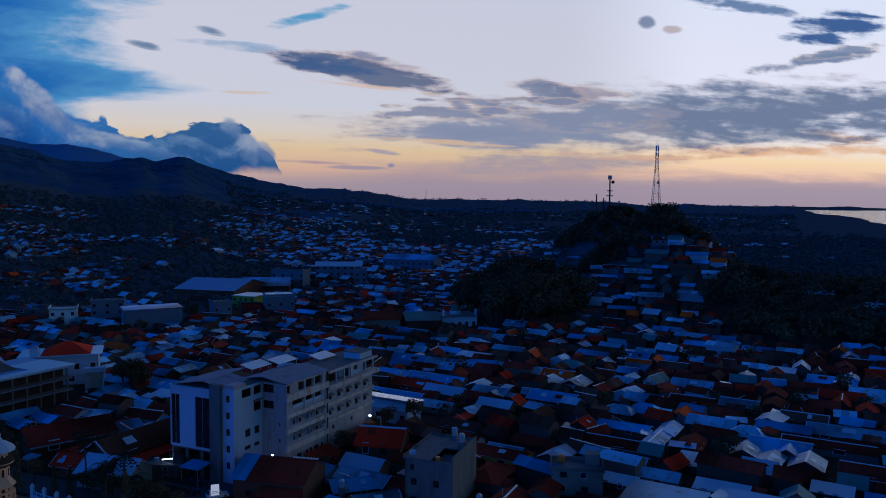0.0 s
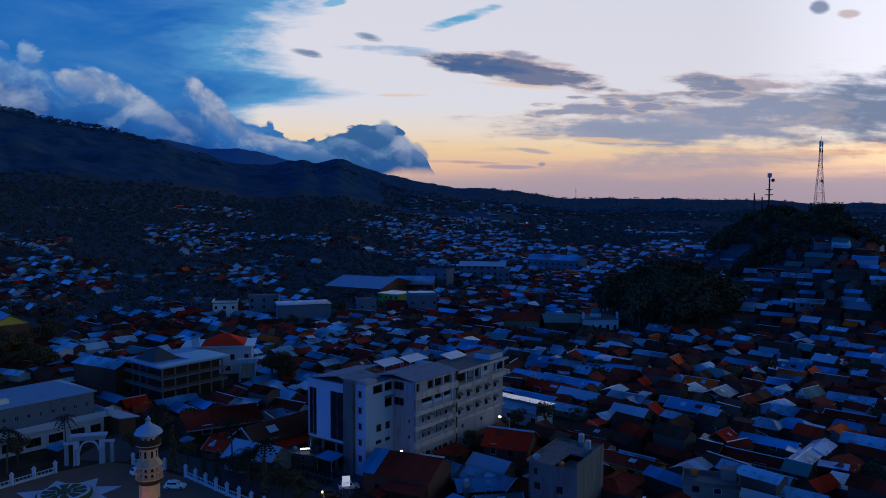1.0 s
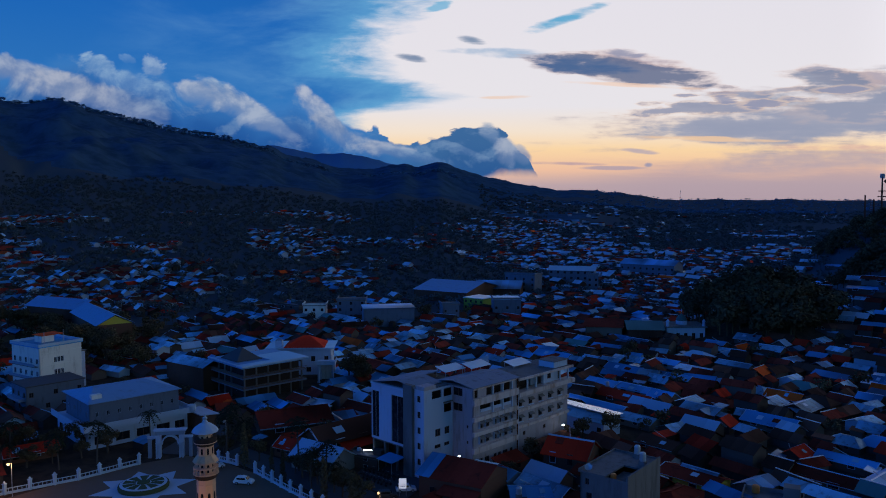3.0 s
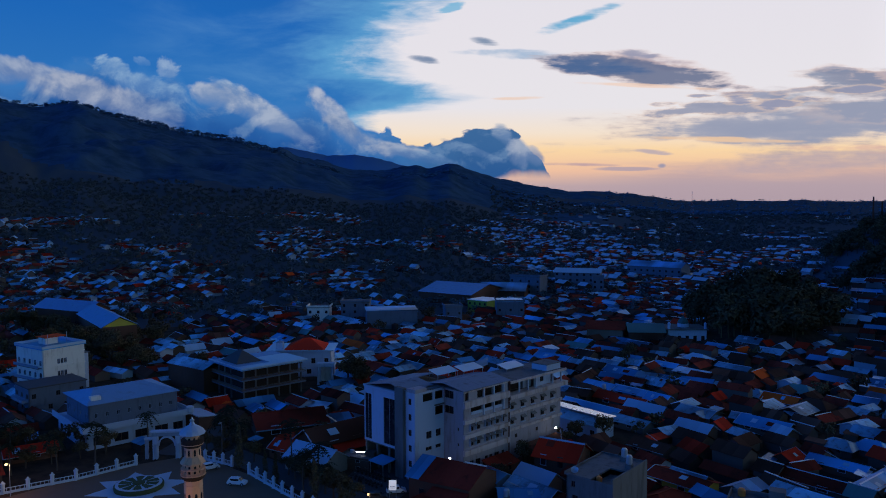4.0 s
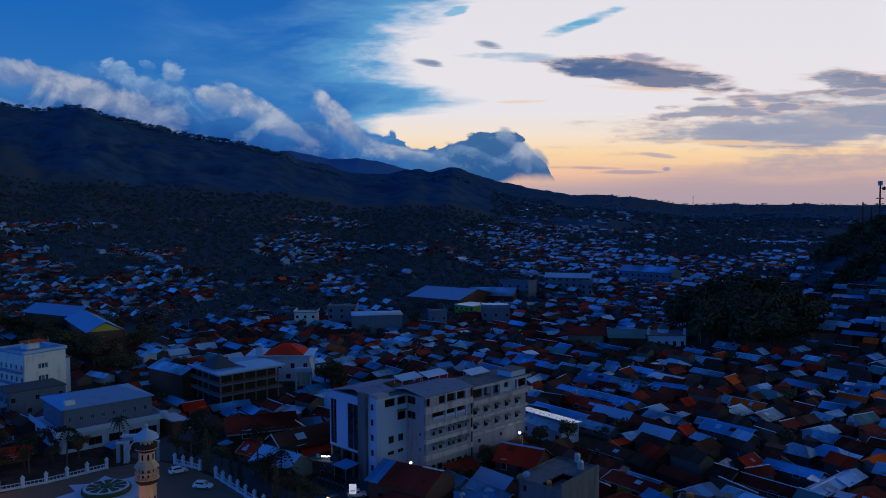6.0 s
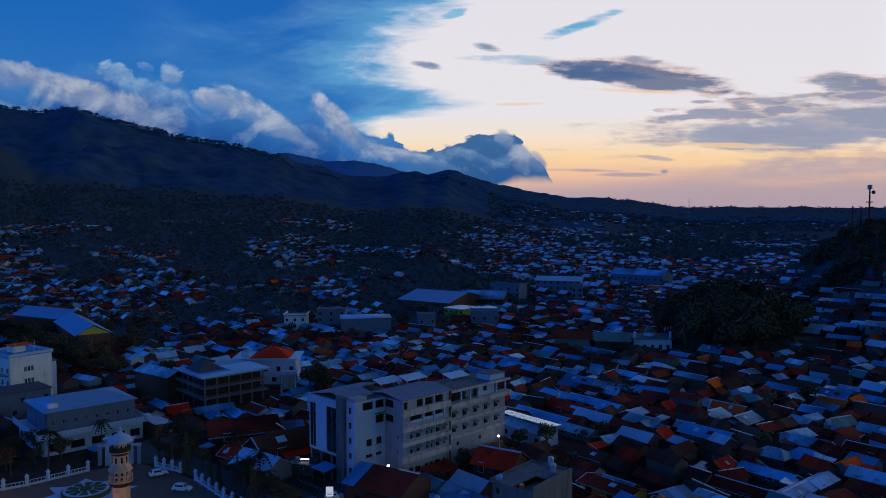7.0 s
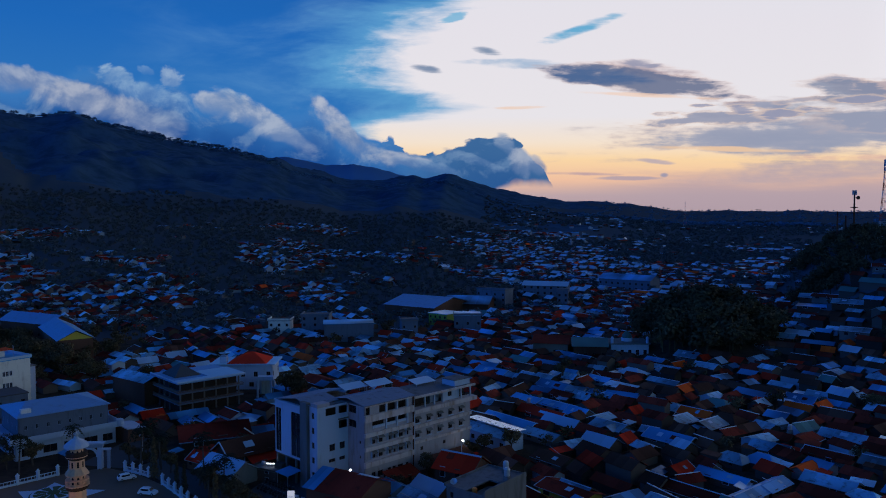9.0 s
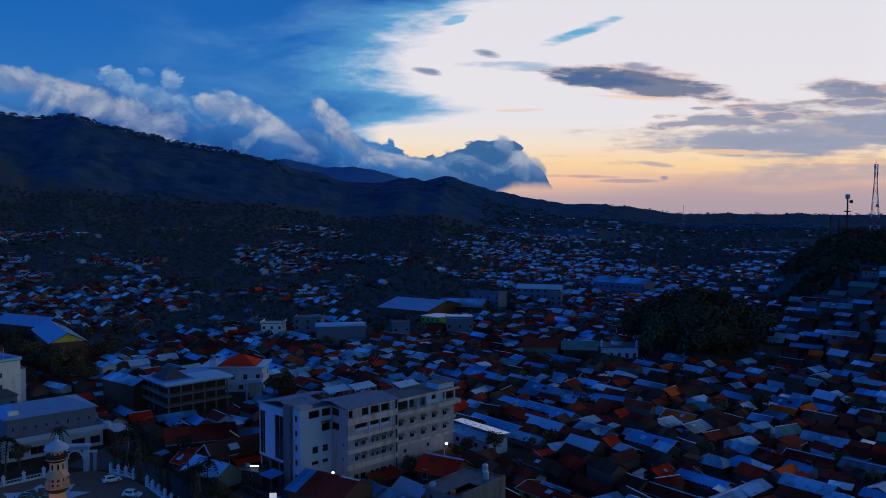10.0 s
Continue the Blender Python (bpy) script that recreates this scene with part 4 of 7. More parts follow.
    windowed(w, b, at_wall(-8.8, 9.0, -90), 2.64, 0, E, [(z, z + 1.4, (0.9, 0.95)) for z in (2.9, 6.3, 9.7, 13.1, 16.5)])
    part("corner_wall", w, WHITE, b)
    part("pilaster", Geo().box(-9.6, -8.6, 9.0, 11.7, 0, 20.0), CONC, b, "tall dark grey pilaster")
    # white end panel over an open undercroft, with a dark glazed strip and a narrow grey one
    w = Geo()
    windowed(w, b, at_wall(-9.2, 22.6, -90), 10.8, 6.0, 18.4, [(6.4, 16.9, (0.25, 2.3), (6.7, 3.9))], frame_mat=STEEL)
    part("end_panel", w, WHITE, b)
    part("panel_coping", Geo().box(-9.4, -8.7, 11.8, 22.8, 18.4, 18.8), PALE, b)
    part("panel_soffit", Geo().box(-9.1, -4.0, 11.8, 22.5, 5.7, 6.0), CONC, b)
    # the wall behind the columns carries the undercroft's shade as dark colour
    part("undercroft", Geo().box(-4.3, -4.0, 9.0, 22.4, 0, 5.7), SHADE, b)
    for y in (14.2, 18.2, 22.0):
        part("undercroft_column", Geo().box(-9.0, -8.5, y, y + 0.5, 0, 5.7), CONC, b)
    part("entrance_canopy", Geo().slab((-13.2, 11.5, 3.4), (-9.3, 11.5, 3.9), (-9.3, 16.5, 3.9), (-13.2, 16.5, 3.4), 0.12), BLUE, b)
    for y in (11.9, 16.1):
        part("canopy_post", Geo().bar((-12.9, y, 0), (-12.9, y, 3.4), 0.07, 6), STEEL, b)
    back = Geo()
    back.box(-8.5, 6.0, 22.3, 22.6, 0, 18.4).box(6.0, 6.3, 10.1, 22.6, 0, 18.4).box(6.3, 35.6, 9.8, 10.1, 0, 18.5).box(0.5, 35.2, 3.6, 3.9, 0, 12.0)
    part("back_wall", back, CONC, b)
    # roofs
    rng = random.Random(3)
    r = (b, ROOFGREY, None)
    roof_sheets(r, -0.7, 15.0, -0.8, 5.6, 19.4, 20.3, 5, rng, 0.1)
    roof_sheets(r, -0.7, 15.0, 11.0, 5.6, 19.4, 20.3, 5, rng, 0.1)
    part("front_soffit", Geo().box(-0.5, 14.9, -0.6, 10.6, E, E + 0.15), CONC, b)
    roof_sheets(r, -9.2, -0.7, 8.6, 14.0, 19.4, 20.3, 4, rng, 0.1)
    roof_sheets(r, -9.2, 6.2, 22.8, 14.0, 18.7, 20.3, 5, rng, 0.1)
    part("wing_soffit", Geo().box(-8.7, 6.1, 6.3, 22.4, 18.5, 18.8).box(-8.6, -0.2, 6.1, 8.8, 18.8, E), CONC, b)
    part("flat_roof", Geo().box(15.1, 36.2, -0.4, 10.3, 18.5, 18.85), CONC, b, "stained flat concrete roof")
    part("roof_kerb", Geo().box(15.0, 36.4, -0.7, -0.4, 18.4, 18.95), BANDS, b)
    w = Geo()
    windowed(w, b, at_wall(30.0, 0.6, 0), 5.6, 18.85, 20.3, [], kind="")
    windowed(w, b, at_wall(35.6, 0.6, 90), 4.6, 18.85, 20.3, [(19.2, 20.1, (1.4, 0.9))])
    w.box(30.0, 30.3, 0.9, 5.2, 18.85, 20.3).box(30.3, 35.3, 4.9, 5.2, 18.85, 20.3)
    part("stair_head", w, WHITE, b)
    part("stair_head_roof", Geo().box(29.8, 35.8, 0.4, 5.4, 20.3, 20.45), CONC, b)
    for x, y, z in ((3.5, 11.6, 20.4), (9.5, 9.0, 20.7), (22.5, 7.0, 19.5)):
        part("loose_roof", Geo().slab((x, y, z), (x + 7.0, y, z), (x + 7.4, y + 3.6, z + 0.7), (x + 0.4, y + 3.6, z + 0.7), 0.08), PALE, b, "loose pale metal roof sheets")
        for dx, dy in ((0.3, 0.2), (6.8, 0.2), (0.7, 3.4), (7.1, 3.4)):
            part("roof_post", Geo().bar((x + dx, y + dy, 18.6), (x + dx, y + dy, z + dy * 0.19), 0.07), STEEL, b)
    reserve(-37, 172, 16), reserve(-47, 164, 11), reserve(-24, 186, 9), reserve(-33, 186, 10)
    return b


main_building()


def street_house():
    """House in front of the building: one end of its rusty roof is patched with bright new sheets."""
    h = thing("house", pose(-32.0, 147.6, 0, 0, 0, -12), "low house with a rusty maroon roof patched with bright sheets", "house")
    part("wall", Geo().box(-7.0, 7.0, -4.6, 7.0, 0, 4.6), PLASTER, h)
    rng = random.Random(12)
    roof_sheets((h, BLUE, None), -7.6, -4.2, -5.4, 1.6, 4.6, 7.3, 2, rng)
    roof_sheets((h, RUST, None), -4.2, 7.6, -5.4, 1.6, 4.5, 7.2, 3, rng)
    roof_sheets((h, RUST, None), -7.6, 7.6, 7.6, 1.6, 4.8, 7.2, 5, rng)
    for x in (-7.0, 6.8):
        part("gable", Geo().add([(x, -4.6, 4.6), (x, 7.0, 4.6), (x, 1.6, 6.9), (x + 0.2, -4.6, 4.6), (x + 0.2, 7.0, 4.6), (x + 0.2, 1.6, 6.9)], [(0, 2, 1), (3, 4, 5), (0, 3, 5, 2), (1, 2, 5, 4)]), PLASTER, h)
    part("ridge_cap", Geo().slab((2.5, 1.2, 7.3), (7.7, 1.2, 7.3), (7.7, 2.0, 7.3), (2.5, 2.0, 7.3), 0.05), SNOW, h, "bright new ridge sheet")
    for x in (-4.5, 0.5, 3.5):
        wd = part("window", Geo().box(x, x + 1.3, -4.72, -4.6, 1.2, 2.6), WOODF, h)
        part("pane", Geo().box(x + 0.1, x + 1.2, -4.75, -4.72, 1.3, 2.5), GLASS, wd)
    part("awning", Geo().slab((-1.0, -8.4, 2.9), (7.4, -8.4, 2.9), (7.4, -5.0, 3.7), (-1.0, -5.0, 3.7), 0.07), RUST, h)
    reserve(-32, 148, 9)


street_house()


def white_shed():
    s = thing("market_shed", pose(-21.6, 209.7, ground_z(-14, 204), 0, 0, -31.3), "long shed with a bright white metal roof", "shed")
    rng = random.Random(8)
    roof_sheets((s, SNOW, None), -0.3, 19.3, -3.2, 0.6, 5.35, 5.3, 6, rng)
    roof_sheets((s, ZINC, None), 1.0, 19.0, -7.0, -3.0, 3.7, 4.7, 6, rng)
    w = Geo()
    windowed(w, s, at_wall(0.3, -6.4, 0), 18.2, -1, 3.6, [(1.2, 2.4, *evenly(5, 18.2, 1.4))])
    w.box(18.2, 18.5, -6.1, 0.2, -1, 3.7)
    w.box(0.3, 0.6, -6.1, 0.2, -1, 3.7)
    w.box(0.3, 18.5, 0.0, 0.25, -1, 4.3)
    part("wall", w, WHITE, s)
    reserve(-13, 203, 11)


white_shed()


# ---------------------------------------------------------------- the minaret, its square and the gate
def minaret():
    m = thing("minaret", pose(-58.9, 101.0, 0, 0, 0, 8), "warm sandstone octagonal minaret with two galleries", "tower")
    e = math.pi / 8
    part("shaft", Geo().lathe([(2.3, 0), (2.3, 1.0), (2.1, 1.2), (1.95, 16.7)], 8, start=e), STONE, m)
    part("ring", Geo().lathe([(1.95, 16.6), (2.3, 16.8), (2.6, 17.2), (2.65, 17.4)], 16), SHADE, m)
    part("gallery_floor", Geo().lathe([(2.7, 17.4), (2.7, 17.55)], 16), STONE, m)
    part("gallery_core", Geo().lathe([(1.7, 17.5), (1.7, 19.4)], 8, start=e), STONE, m)
    for i in range(16):
        a = 2 * math.pi * i / 16
        part("baluster", Geo().bar((2.5 * math.cos(a), 2.5 * math.sin(a), 17.55), (2.5 * math.cos(a), 2.5 * math.sin(a), 18.35), 0.09, 6), STONE, m)
    part("handrail", Geo().lathe([(2.4, 18.35), (2.6, 18.35), (2.6, 18.5), (2.4, 18.5)], 16), STONE, m)
    part("skirt_roof", Geo().lathe([(2.7, 19.25), (2.7, 19.4), (1.9, 20.2), (1.75, 20.3)], 8, start=e), STONE, m)
    part("upper_shaft", Geo().lathe([(1.75, 20.2), (1.7, 22.0)], 8, start=e), STONE, m)
    part("upper_ring", Geo().lathe([(1.7, 21.8), (2.2, 22.1), (2.35, 22.3)], 16), SHADE, m)
    part("upper_floor", Geo().lathe([(2.4, 22.3), (2.4, 22.42)], 16), STONE, m)
    part("upper_core", Geo().lathe([(1.45, 22.4), (1.45, 24.0)], 8, start=e), STONE, m)
    part("upper_rail", Geo().lathe([(2.2, 22.42), (2.36, 22.42), (2.36, 23.1), (2.2, 23.1)], 16), SHADE, m)
    part("cap", Geo().lathe([(2.75, 23.95), (2.75, 24.1), (2.35, 24.55), (1.5, 25.0), (0.7, 25.3), (0.4, 25.7)], 12), WHITE, m, "pale domed cap")
    part("finial", Geo().lathe([(0.2, 25.7), (0.5, 25.85), (0.5, 26.1), (0.2, 26.25), (0.05, 26.6)], 10), STEEL, m)
    for k in range(8):
        a = math.pi / 4 * k
        for z, h, w, r in ((20.55, 0.8, 0.42, 1.53), (17.7, 1.0, 0.5, 1.5), (13.2, 1.1, 0.55, 1.8), (9.6, 1.1, 0.55, 1.84), (6.0, 1.1, 0.55, 1.88), (22.5, 0.7, 0.4, 1.28)):
            arch = [(-w / 2, z), (w / 2, z)] + [(w / 2 * math.cos(t), z + h + w / 2 * math.sin(t)) for t in (0, 0.8, 1.57, 2.34, 3.14)]
            n = len(arch)
            g = Geo(pose(0, 0, 0, 0, 0, math.degrees(a)))
            g.add([(r + d, y, q) for d in (0.0, 0.09) for y, q in arch], [tuple(range(n, 2 * n))] + [(i, (i + 1) % n, n + (i + 1) % n, n + i) for i in range(n)])
            part("window", g, GLASS, m)
    for z in (4.6, 8.2, 11.8, 15.6):
        part("moulding", Geo().lathe([(2.1 - z * 0.009, z), (2.18 - z * 0.009, z + 0.1), (2.18 - z * 0.009, z + 0.25), (2.08 - z * 0.009, z + 0.3)], 8, start=e), STONE, m)
    m.scale = (0.73, 0.73, 1.0)
    reserve(-58, 101, 6)


minaret()


def sheet(name, points, z, mat, label, category, kind="structure", thick=0.1):
    """A flat piece of ground with the given outline."""
    n = len(points)
    g = Geo().add([(x, y, z) for x, y in points] + [(x, y, z - thick) for x, y in points],
                  [tuple(range(n)), tuple(reversed(range(n, 2 * n)))] + [(i, n + i, n + (i + 1) % n, (i + 1) % n) for i in range(n)])
    return tagged(part(name, g, mat), label, category, kind=kind)


sheet("pavement", [(-122, 108), (-40, 96), (-44, 112), (-62, 136.5), (-77, 145), (-88.5, 149.5), (-100, 151), (-106.5, 143), (-113, 130)], 0.06, PAVING,
      "dusty paved mosque square with brown stains", "pavement")
sheet("road", [(-112, 176), (-108, 150.5), (-96, 152), (-100, 174)], 0.05, ASPHALT, "worn asphalt street leading to the gate", "road")
sheet("road_2", [(-93, 153), (-60, 139.5), (-36, 128), (-36, 136), (-57, 148), (-92, 161)], 0.04, ASPHALT, "worn asphalt street along the fence", "road")
sheet("road_3", [(-57, 148), (-42, 141), (-40, 154), (-50, 163), (-58, 166)], 0.05, ASPHALT, "asphalt forecourt crowded with motorbikes", "road")


def planter():
    p = thing("round_planter", pose(-95.8, 131.0, 0.06), "round planter with spoked beds on star-shaped pale paving", "planter")
    n = 16
    star = [((10.5 if i % 2 == 0 else 6.6) * math.cos(math.pi * i / n * 2), (10.5 if i % 2 == 0 else 6.6) * math.sin(math.pi * i / n * 2)) for i in range(n)]
    g = Geo().add([(x, y, 0.06) for x, y in star] + [(x, y, -0.1) for x, y in star], [tuple(range(n))] + [(i, n + i, n + (i + 1) % n, (i + 1) % n) for i in range(n)])
    part("star_paving", g, PALEPAVE, p, "pale star-shaped paving")
    part("hedge", Geo().lathe([(5.0, 0.06), (5.1, 0.5), (5.0, 0.9), (4.75, 0.95)], 40), LAWN, p, "clipped green hedge ring")
    part("basin", Geo().lathe([(4.7, 0.9), (4.7, 1.05), (4.4, 1.08)], 40), PALEPAVE, p)
    for k in range(10):
        a0, a1 = 2 * math.pi * (k + 0.14) / 10, 2 * math.pi * (k + 0.86) / 10
        pts = [(r * math.cos(a), r * math.sin(a)) for r, a in ((1.6, a0), (4.1, a0), (4.1, (a0 + a1) / 2), (4.1, a1), (1.6, a1))]
        g = Geo().add([(x, y, 1.16) for x, y in pts] + [(x, y, 1.05) for x, y in pts], [tuple(range(5))] + [(i, 5 + i, 5 + (i + 1) % 5, (i + 1) % 5) for i in range(5)])
        part("bed", g, LAWN, p, "wedge of clipped grass")
    part("hub", Geo().lathe([(1.3, 1.06), (1.3, 1.25), (0.9, 1.3)], 20), LAWN, p)


planter()


def gate():
    g = thing("arched_gate", pose(-103.2, 149.2, 0, 0, 0, 26), "white and pale blue arched gate with columns", "gate")
    for s in (-1, 1):
        part("pillar", Geo().box(s * 2.6 - 0.55, s * 2.6 + 0.55, -0.6, 0.6, 0, 5.4), WHITE, g)
        part("outer_pillar", Geo().box(s * 4.6 - 0.35, s * 4.6 + 0.35, -0.45, 0.45, 0, 4.6), GREYW, g)
        part("side_beam", Geo().box(min(s * 3.15, s * 5.1), max(s * 3.15, s * 5.1), -0.5, 0.5, 4.6, 5.0), WHITE, g)
        for x in (2.25, 2.95):
            part("column", Geo().lathe([(0.22, 0), (0.22, 0.2), (0.16, 0.3), (0.15, 3.4), (0.24, 3.6)], 10, s * x, -0.85), WHITE, g)
    arch = Geo()
    n = 12
    for i in range(n):
        a0, a1 = math.pi * i / n, math.pi * (i + 1) / n
        p = [(r * math.cos(a), z + r * math.sin(a) * 1.1) for r, z, a in ((2.05, 3.0, a0), (2.05, 3.0, a1), (1.75, 3.0, a1), (1.75, 3.0, a0))]
        arch.add([(x, y, z) for y in (-0.45, 0.45) for x, z in p], [(0, 1, 2, 3), (7, 6, 5, 4), (0, 4, 5, 1), (2, 6, 7, 3), (1, 5, 6, 2), (3, 7, 4, 0)])
    part("arch", arch, WHITE, g)
    part("lintel", Geo().box(-3.3, 3.3, -0.7, 0.7, 5.4, 6.3), GREYW, g)
    part("cornice", Geo().box(-3.7, 3.7, -0.95, 0.95, 6.3, 6.6), WHITE, g)
    reserve(-103, 149, 6)


gate()


def fence(points, spacing):
    """White posts with rails between them along a line."""
    f = thing("fence", pose(points[0][0], points[0][1], 0.06), "white painted fence with pale blue posts and rails", "fence", "fences of the square")
    ox, oy = points[0]
    post = Geo().box(-0.28, 0.28, -0.28, 0.28, 0, 2.1).box(-0.36, 0.36, -0.36, 0.36, 2.1, 2.3).lathe([(0.2, 2.3), (0.28, 2.5), (0.08, 2.75)], 8).mesh("post", PALEPAVE)
    for (x0, y0), (x1, y1) in zip(points, points[1:]):
        n = max(1, round(math.hypot(x1 - x0, y1 - y0) / spacing))
        for i in range(n):
            a = (x0 + (x1 - x0) * i / n - ox, y0 + (y1 - y0) * i / n - oy)
            b = (x0 + (x1 - x0) * (i + 1) / n - ox, y0 + (y1 - y0) * (i + 1) / n - oy)
            p = new("post", post)
            p.parent, p.location = f, (*a, 0)
            rail = Geo(Matrix.Translation((*a, 0)) @ Matrix.Rotation(math.atan2(b[1] - a[1], b[0] - a[0]), 4, "Z"))
            d = math.hypot(b[0] - a[0], b[1] - a[1])
            rail.box(0.28, d - 0.28, -0.1, 0.1, 0, 0.5).box(0.28, d - 0.28, -0.05, 0.05, 1.1, 1.25)
            for k in range(5):
                x = 0.28 + (d - 0.56) * (k + 0.5) / 5
                rail.box(x - 0.05, x + 0.05, -0.04, 0.04, 0.5, 1.1)
            part("rail_panel", rail, PALEPAVE, f)
    p = new("post", post)
    p.parent, p.location = f, (points[-1][0] - ox, points[-1][1] - oy, 0)


fence([(-124, 112.5), (-120, 118.9), (-112, 130.3), (-106.5, 142.5)], 4.2)
fence([(-93.5, 150.5), (-88.0, 149.6), (-85.0, 148.8)], 3.2)
fence([(-78.5, 145.8), (-65.5, 138.2), (-52, 131), (-44, 122)], 3.6)


def car(x, y, degrees, paint, label):
    c = thing("car", pose(x, y, 0.06, 0, 0, degrees), label, "car", "parked cars")
    side = [(-2.05, 0.35), (-2.1, 0.8), (-1.9, 1.0), (-1.55, 1.55), (-0.2, 1.62), (0.55, 1.5), (1.05, 1.0), (1.85, 0.85), (2.08, 0.6), (2.05, 0.3)]
    n = len(side)
    part("body", Geo().add([(a, s * (0.82 if z < 1.1 else 0.68), z) for s in (-1, 1) for a, z in side],
                           [tuple(range(n)), tuple(reversed(range(n, 2 * n)))] + [(i, n + i, n + (i + 1) % n, (i + 1) % n) for i in range(n)]), paint, c)
    for s in (-1, 1):
        part("side_window", Geo().box(-1.35, 0.5, s * 0.73 - 0.05, s * 0.73 + 0.05, 1.08, 1.46), GLASS, c)
        for a in (-1.3, 1.3):
            w = part("wheel", Geo(pose(a, s * 0.8, 0.32, 90)).lathe([(0.31, -0.1), (0.32, 0), (0.31, 0.1)], 14), RUBBER, c)
            part("rim", Geo(pose(a, s * 0.8, 0.32, 90)).lathe([(0.18, -0.12), (0.18, 0.12)], 10), STEEL, w)
    part("windscreen", Geo().slab((0.6, -0.62, 1.49), (1.06, -0.68, 1.04), (1.06, 0.68, 1.04), (0.6, 0.62, 1.49), -0.03), GLASS, c)
    part("rear_window", Geo().slab((-1.9, -0.62, 1.06), (-1.6, -0.6, 1.5), (-1.6, 0.6, 1.5), (-1.9, 0.62, 1.06), -0.03), GLASS, c)


car(-77.2, 139.4, 12, CARW, "white hatchback parked on the square")
car(-88.6, 145.6, 55, CARW, "pale car parked beside the fence")
car(-45.5, 141.5, 25, CARD, "dark car parked under the building")
car(-43.2, 146.0, 28, CARW, "white van-like car parked by the lit sign")


def motorbike_proto():
    m = thing("motorbike", pose(0, 0, 0), "parked motorbike on the dark forecourt", "motorbike", "parked motorbikes")
    part("frame", Geo().bar((-0.55, 0, 0.45), (0.5, 0, 0.55), 0.12, 6).bar((0.5, 0, 0.55), (0.62, 0, 1.0), 0.05, 6), CARD, m)
    part("seat", Geo().slab((-0.75, -0.14, 0.85), (0.1, -0.14, 0.78), (0.1, 0.14, 0.78), (-0.75, 0.14, 0.85), 0.14), RUBBER, m)
    part("handlebar", Geo().bar((0.55, -0.33, 1.02), (0.55, 0.33, 1.02), 0.03, 6), STEEL, m)
    for x in (-0.62, 0.68):
        part("wheel", Geo(pose(x, 0, 0.3, 90)).lathe([(0.28, -0.05), (0.3, 0), (0.28, 0.05)], 14), RUBBER, m)
    return m


bike = motorbike_proto()
rng = random.Random(5)
for i in range(16):
    m = pose(-55.5 + (i % 8) * 1.1 + rng.uniform(-0.2, 0.2), 151.0 - (i % 8) * 0.5 + (i // 8) * 4.0, 0.06, 0, 0, 60 + rng.uniform(-12, 12))
    if i == 0:
        bike.matrix_basis = m
    else:
        copy_thing(bike, m)
reserve(-50, 152, 8)


# ---------------------------------------------------------------- other large buildings
def white_block():
    b = thing("apartment_block", pose(-174.6, 181.2, ground_z(-173, 184) - 1.5, 0, 0, 76.0), "cream four-storey block with a roof terrace", "building")
    w = Geo()
    trio = [(4.6, 0.9), (5.7, 0.9), (6.8, 0.9)]
    windowed(w, b, at_wall(0, 0, 0), 13.6, -2, 17, [(0.6, 2.2, *trio), (4.4, 6.0, *trio), (8.2, 9.8, *trio), (12.0, 13.6, *trio)], frame_mat=WHITE)
    windowed(w, b, at_wall(0, 15, -90), 15, -2, 17, [(z, z + 1.6, *evenly(5, 15, 1.3)) for z in (0.6, 4.4, 8.2, 12.0)], frame_mat=WHITE)
    w.box(13.3, 13.6, 0.3, 15, -2, 17)
    w.box(0.3, 13.3, 14.7, 15, -2, 17)
    part("wall", w, CREAM, b)
    for z in (3.5, 7.3, 11.1, 14.9):
        part("string_course", Geo().box(-0.15, 13.75, -0.15, 0, z, z + 0.3), CREAM, b)
    part("roof", Geo().box(-0.4, 14.0, -0.4, 15.4, 17, 17.3), BLUE, b)
    p = Geo()
    p.box(-0.4, 14.0, -0.4, -0.15, 17.3, 18.1).box(-0.4, -0.15, -0.15, 15.4, 17.3, 18.1).box(13.75, 14.0, -0.15, 15.4, 17.3, 18.1).box(-0.15, 13.75, 15.15, 15.4, 17.3, 18.1)
    part("parapet", p, PALE, b)
    for z in (3.6, 7.4, 11.2):
        part("balcony_slab", Geo().box(-1.3, 0, 0.6, 14.6, z, z + 0.2), CONC, b)
        part("balcony_rail", Geo().box(-1.3, -1.2, 0.6, 14.6, z + 0.2, z + 1.0), GREYW, b)
    part("roof_room", Geo().box(5.0, 9.0, 7.0, 11.0, 17.3, 19.4), CREAM, b)
    part("roof_room_slab", Geo().box(4.4, 11.5, 6.0, 11.5, 19.4, 19.6), ORANGE, b)
    for x, y in ((4.0, 4.0), (10.5, 4.5)):
        part("antenna", Geo().bar((x, y, 17.3), (x, y, 21.0), 0.08), STEEL, b)
    part("side_wing", Geo().box(13.6, 18.0, 5.0, 12.0, -2, 13.0), WHITE, b)
    part("side_wing_roof", Geo().box(13.6, 18.4, 4.6, 12.4, 13.0, 13.25), CONC, b)
    reserve(-172, 196, 15)
    lo = thing("low_block", pose(-164.5, 166.5, ground_z(-163, 168), 0, 0, 66.0), "grey-blue two-storey concrete house with parapet", "building")
    w = Geo()
    windowed(w, lo, at_wall(0, 0, 0), 16, -2, 7.6, [(1.0, 2.4, *evenly(4, 16, 1.2)), (4.6, 6.0, *evenly(3, 16, 1.2))])
    windowed(w, lo, at_wall(0, 11, -90), 11, -2, 7.6, [(1.0, 2.4, *evenly(3, 11, 1.2)), (4.6, 6.0, *evenly(3, 11, 1.2))])
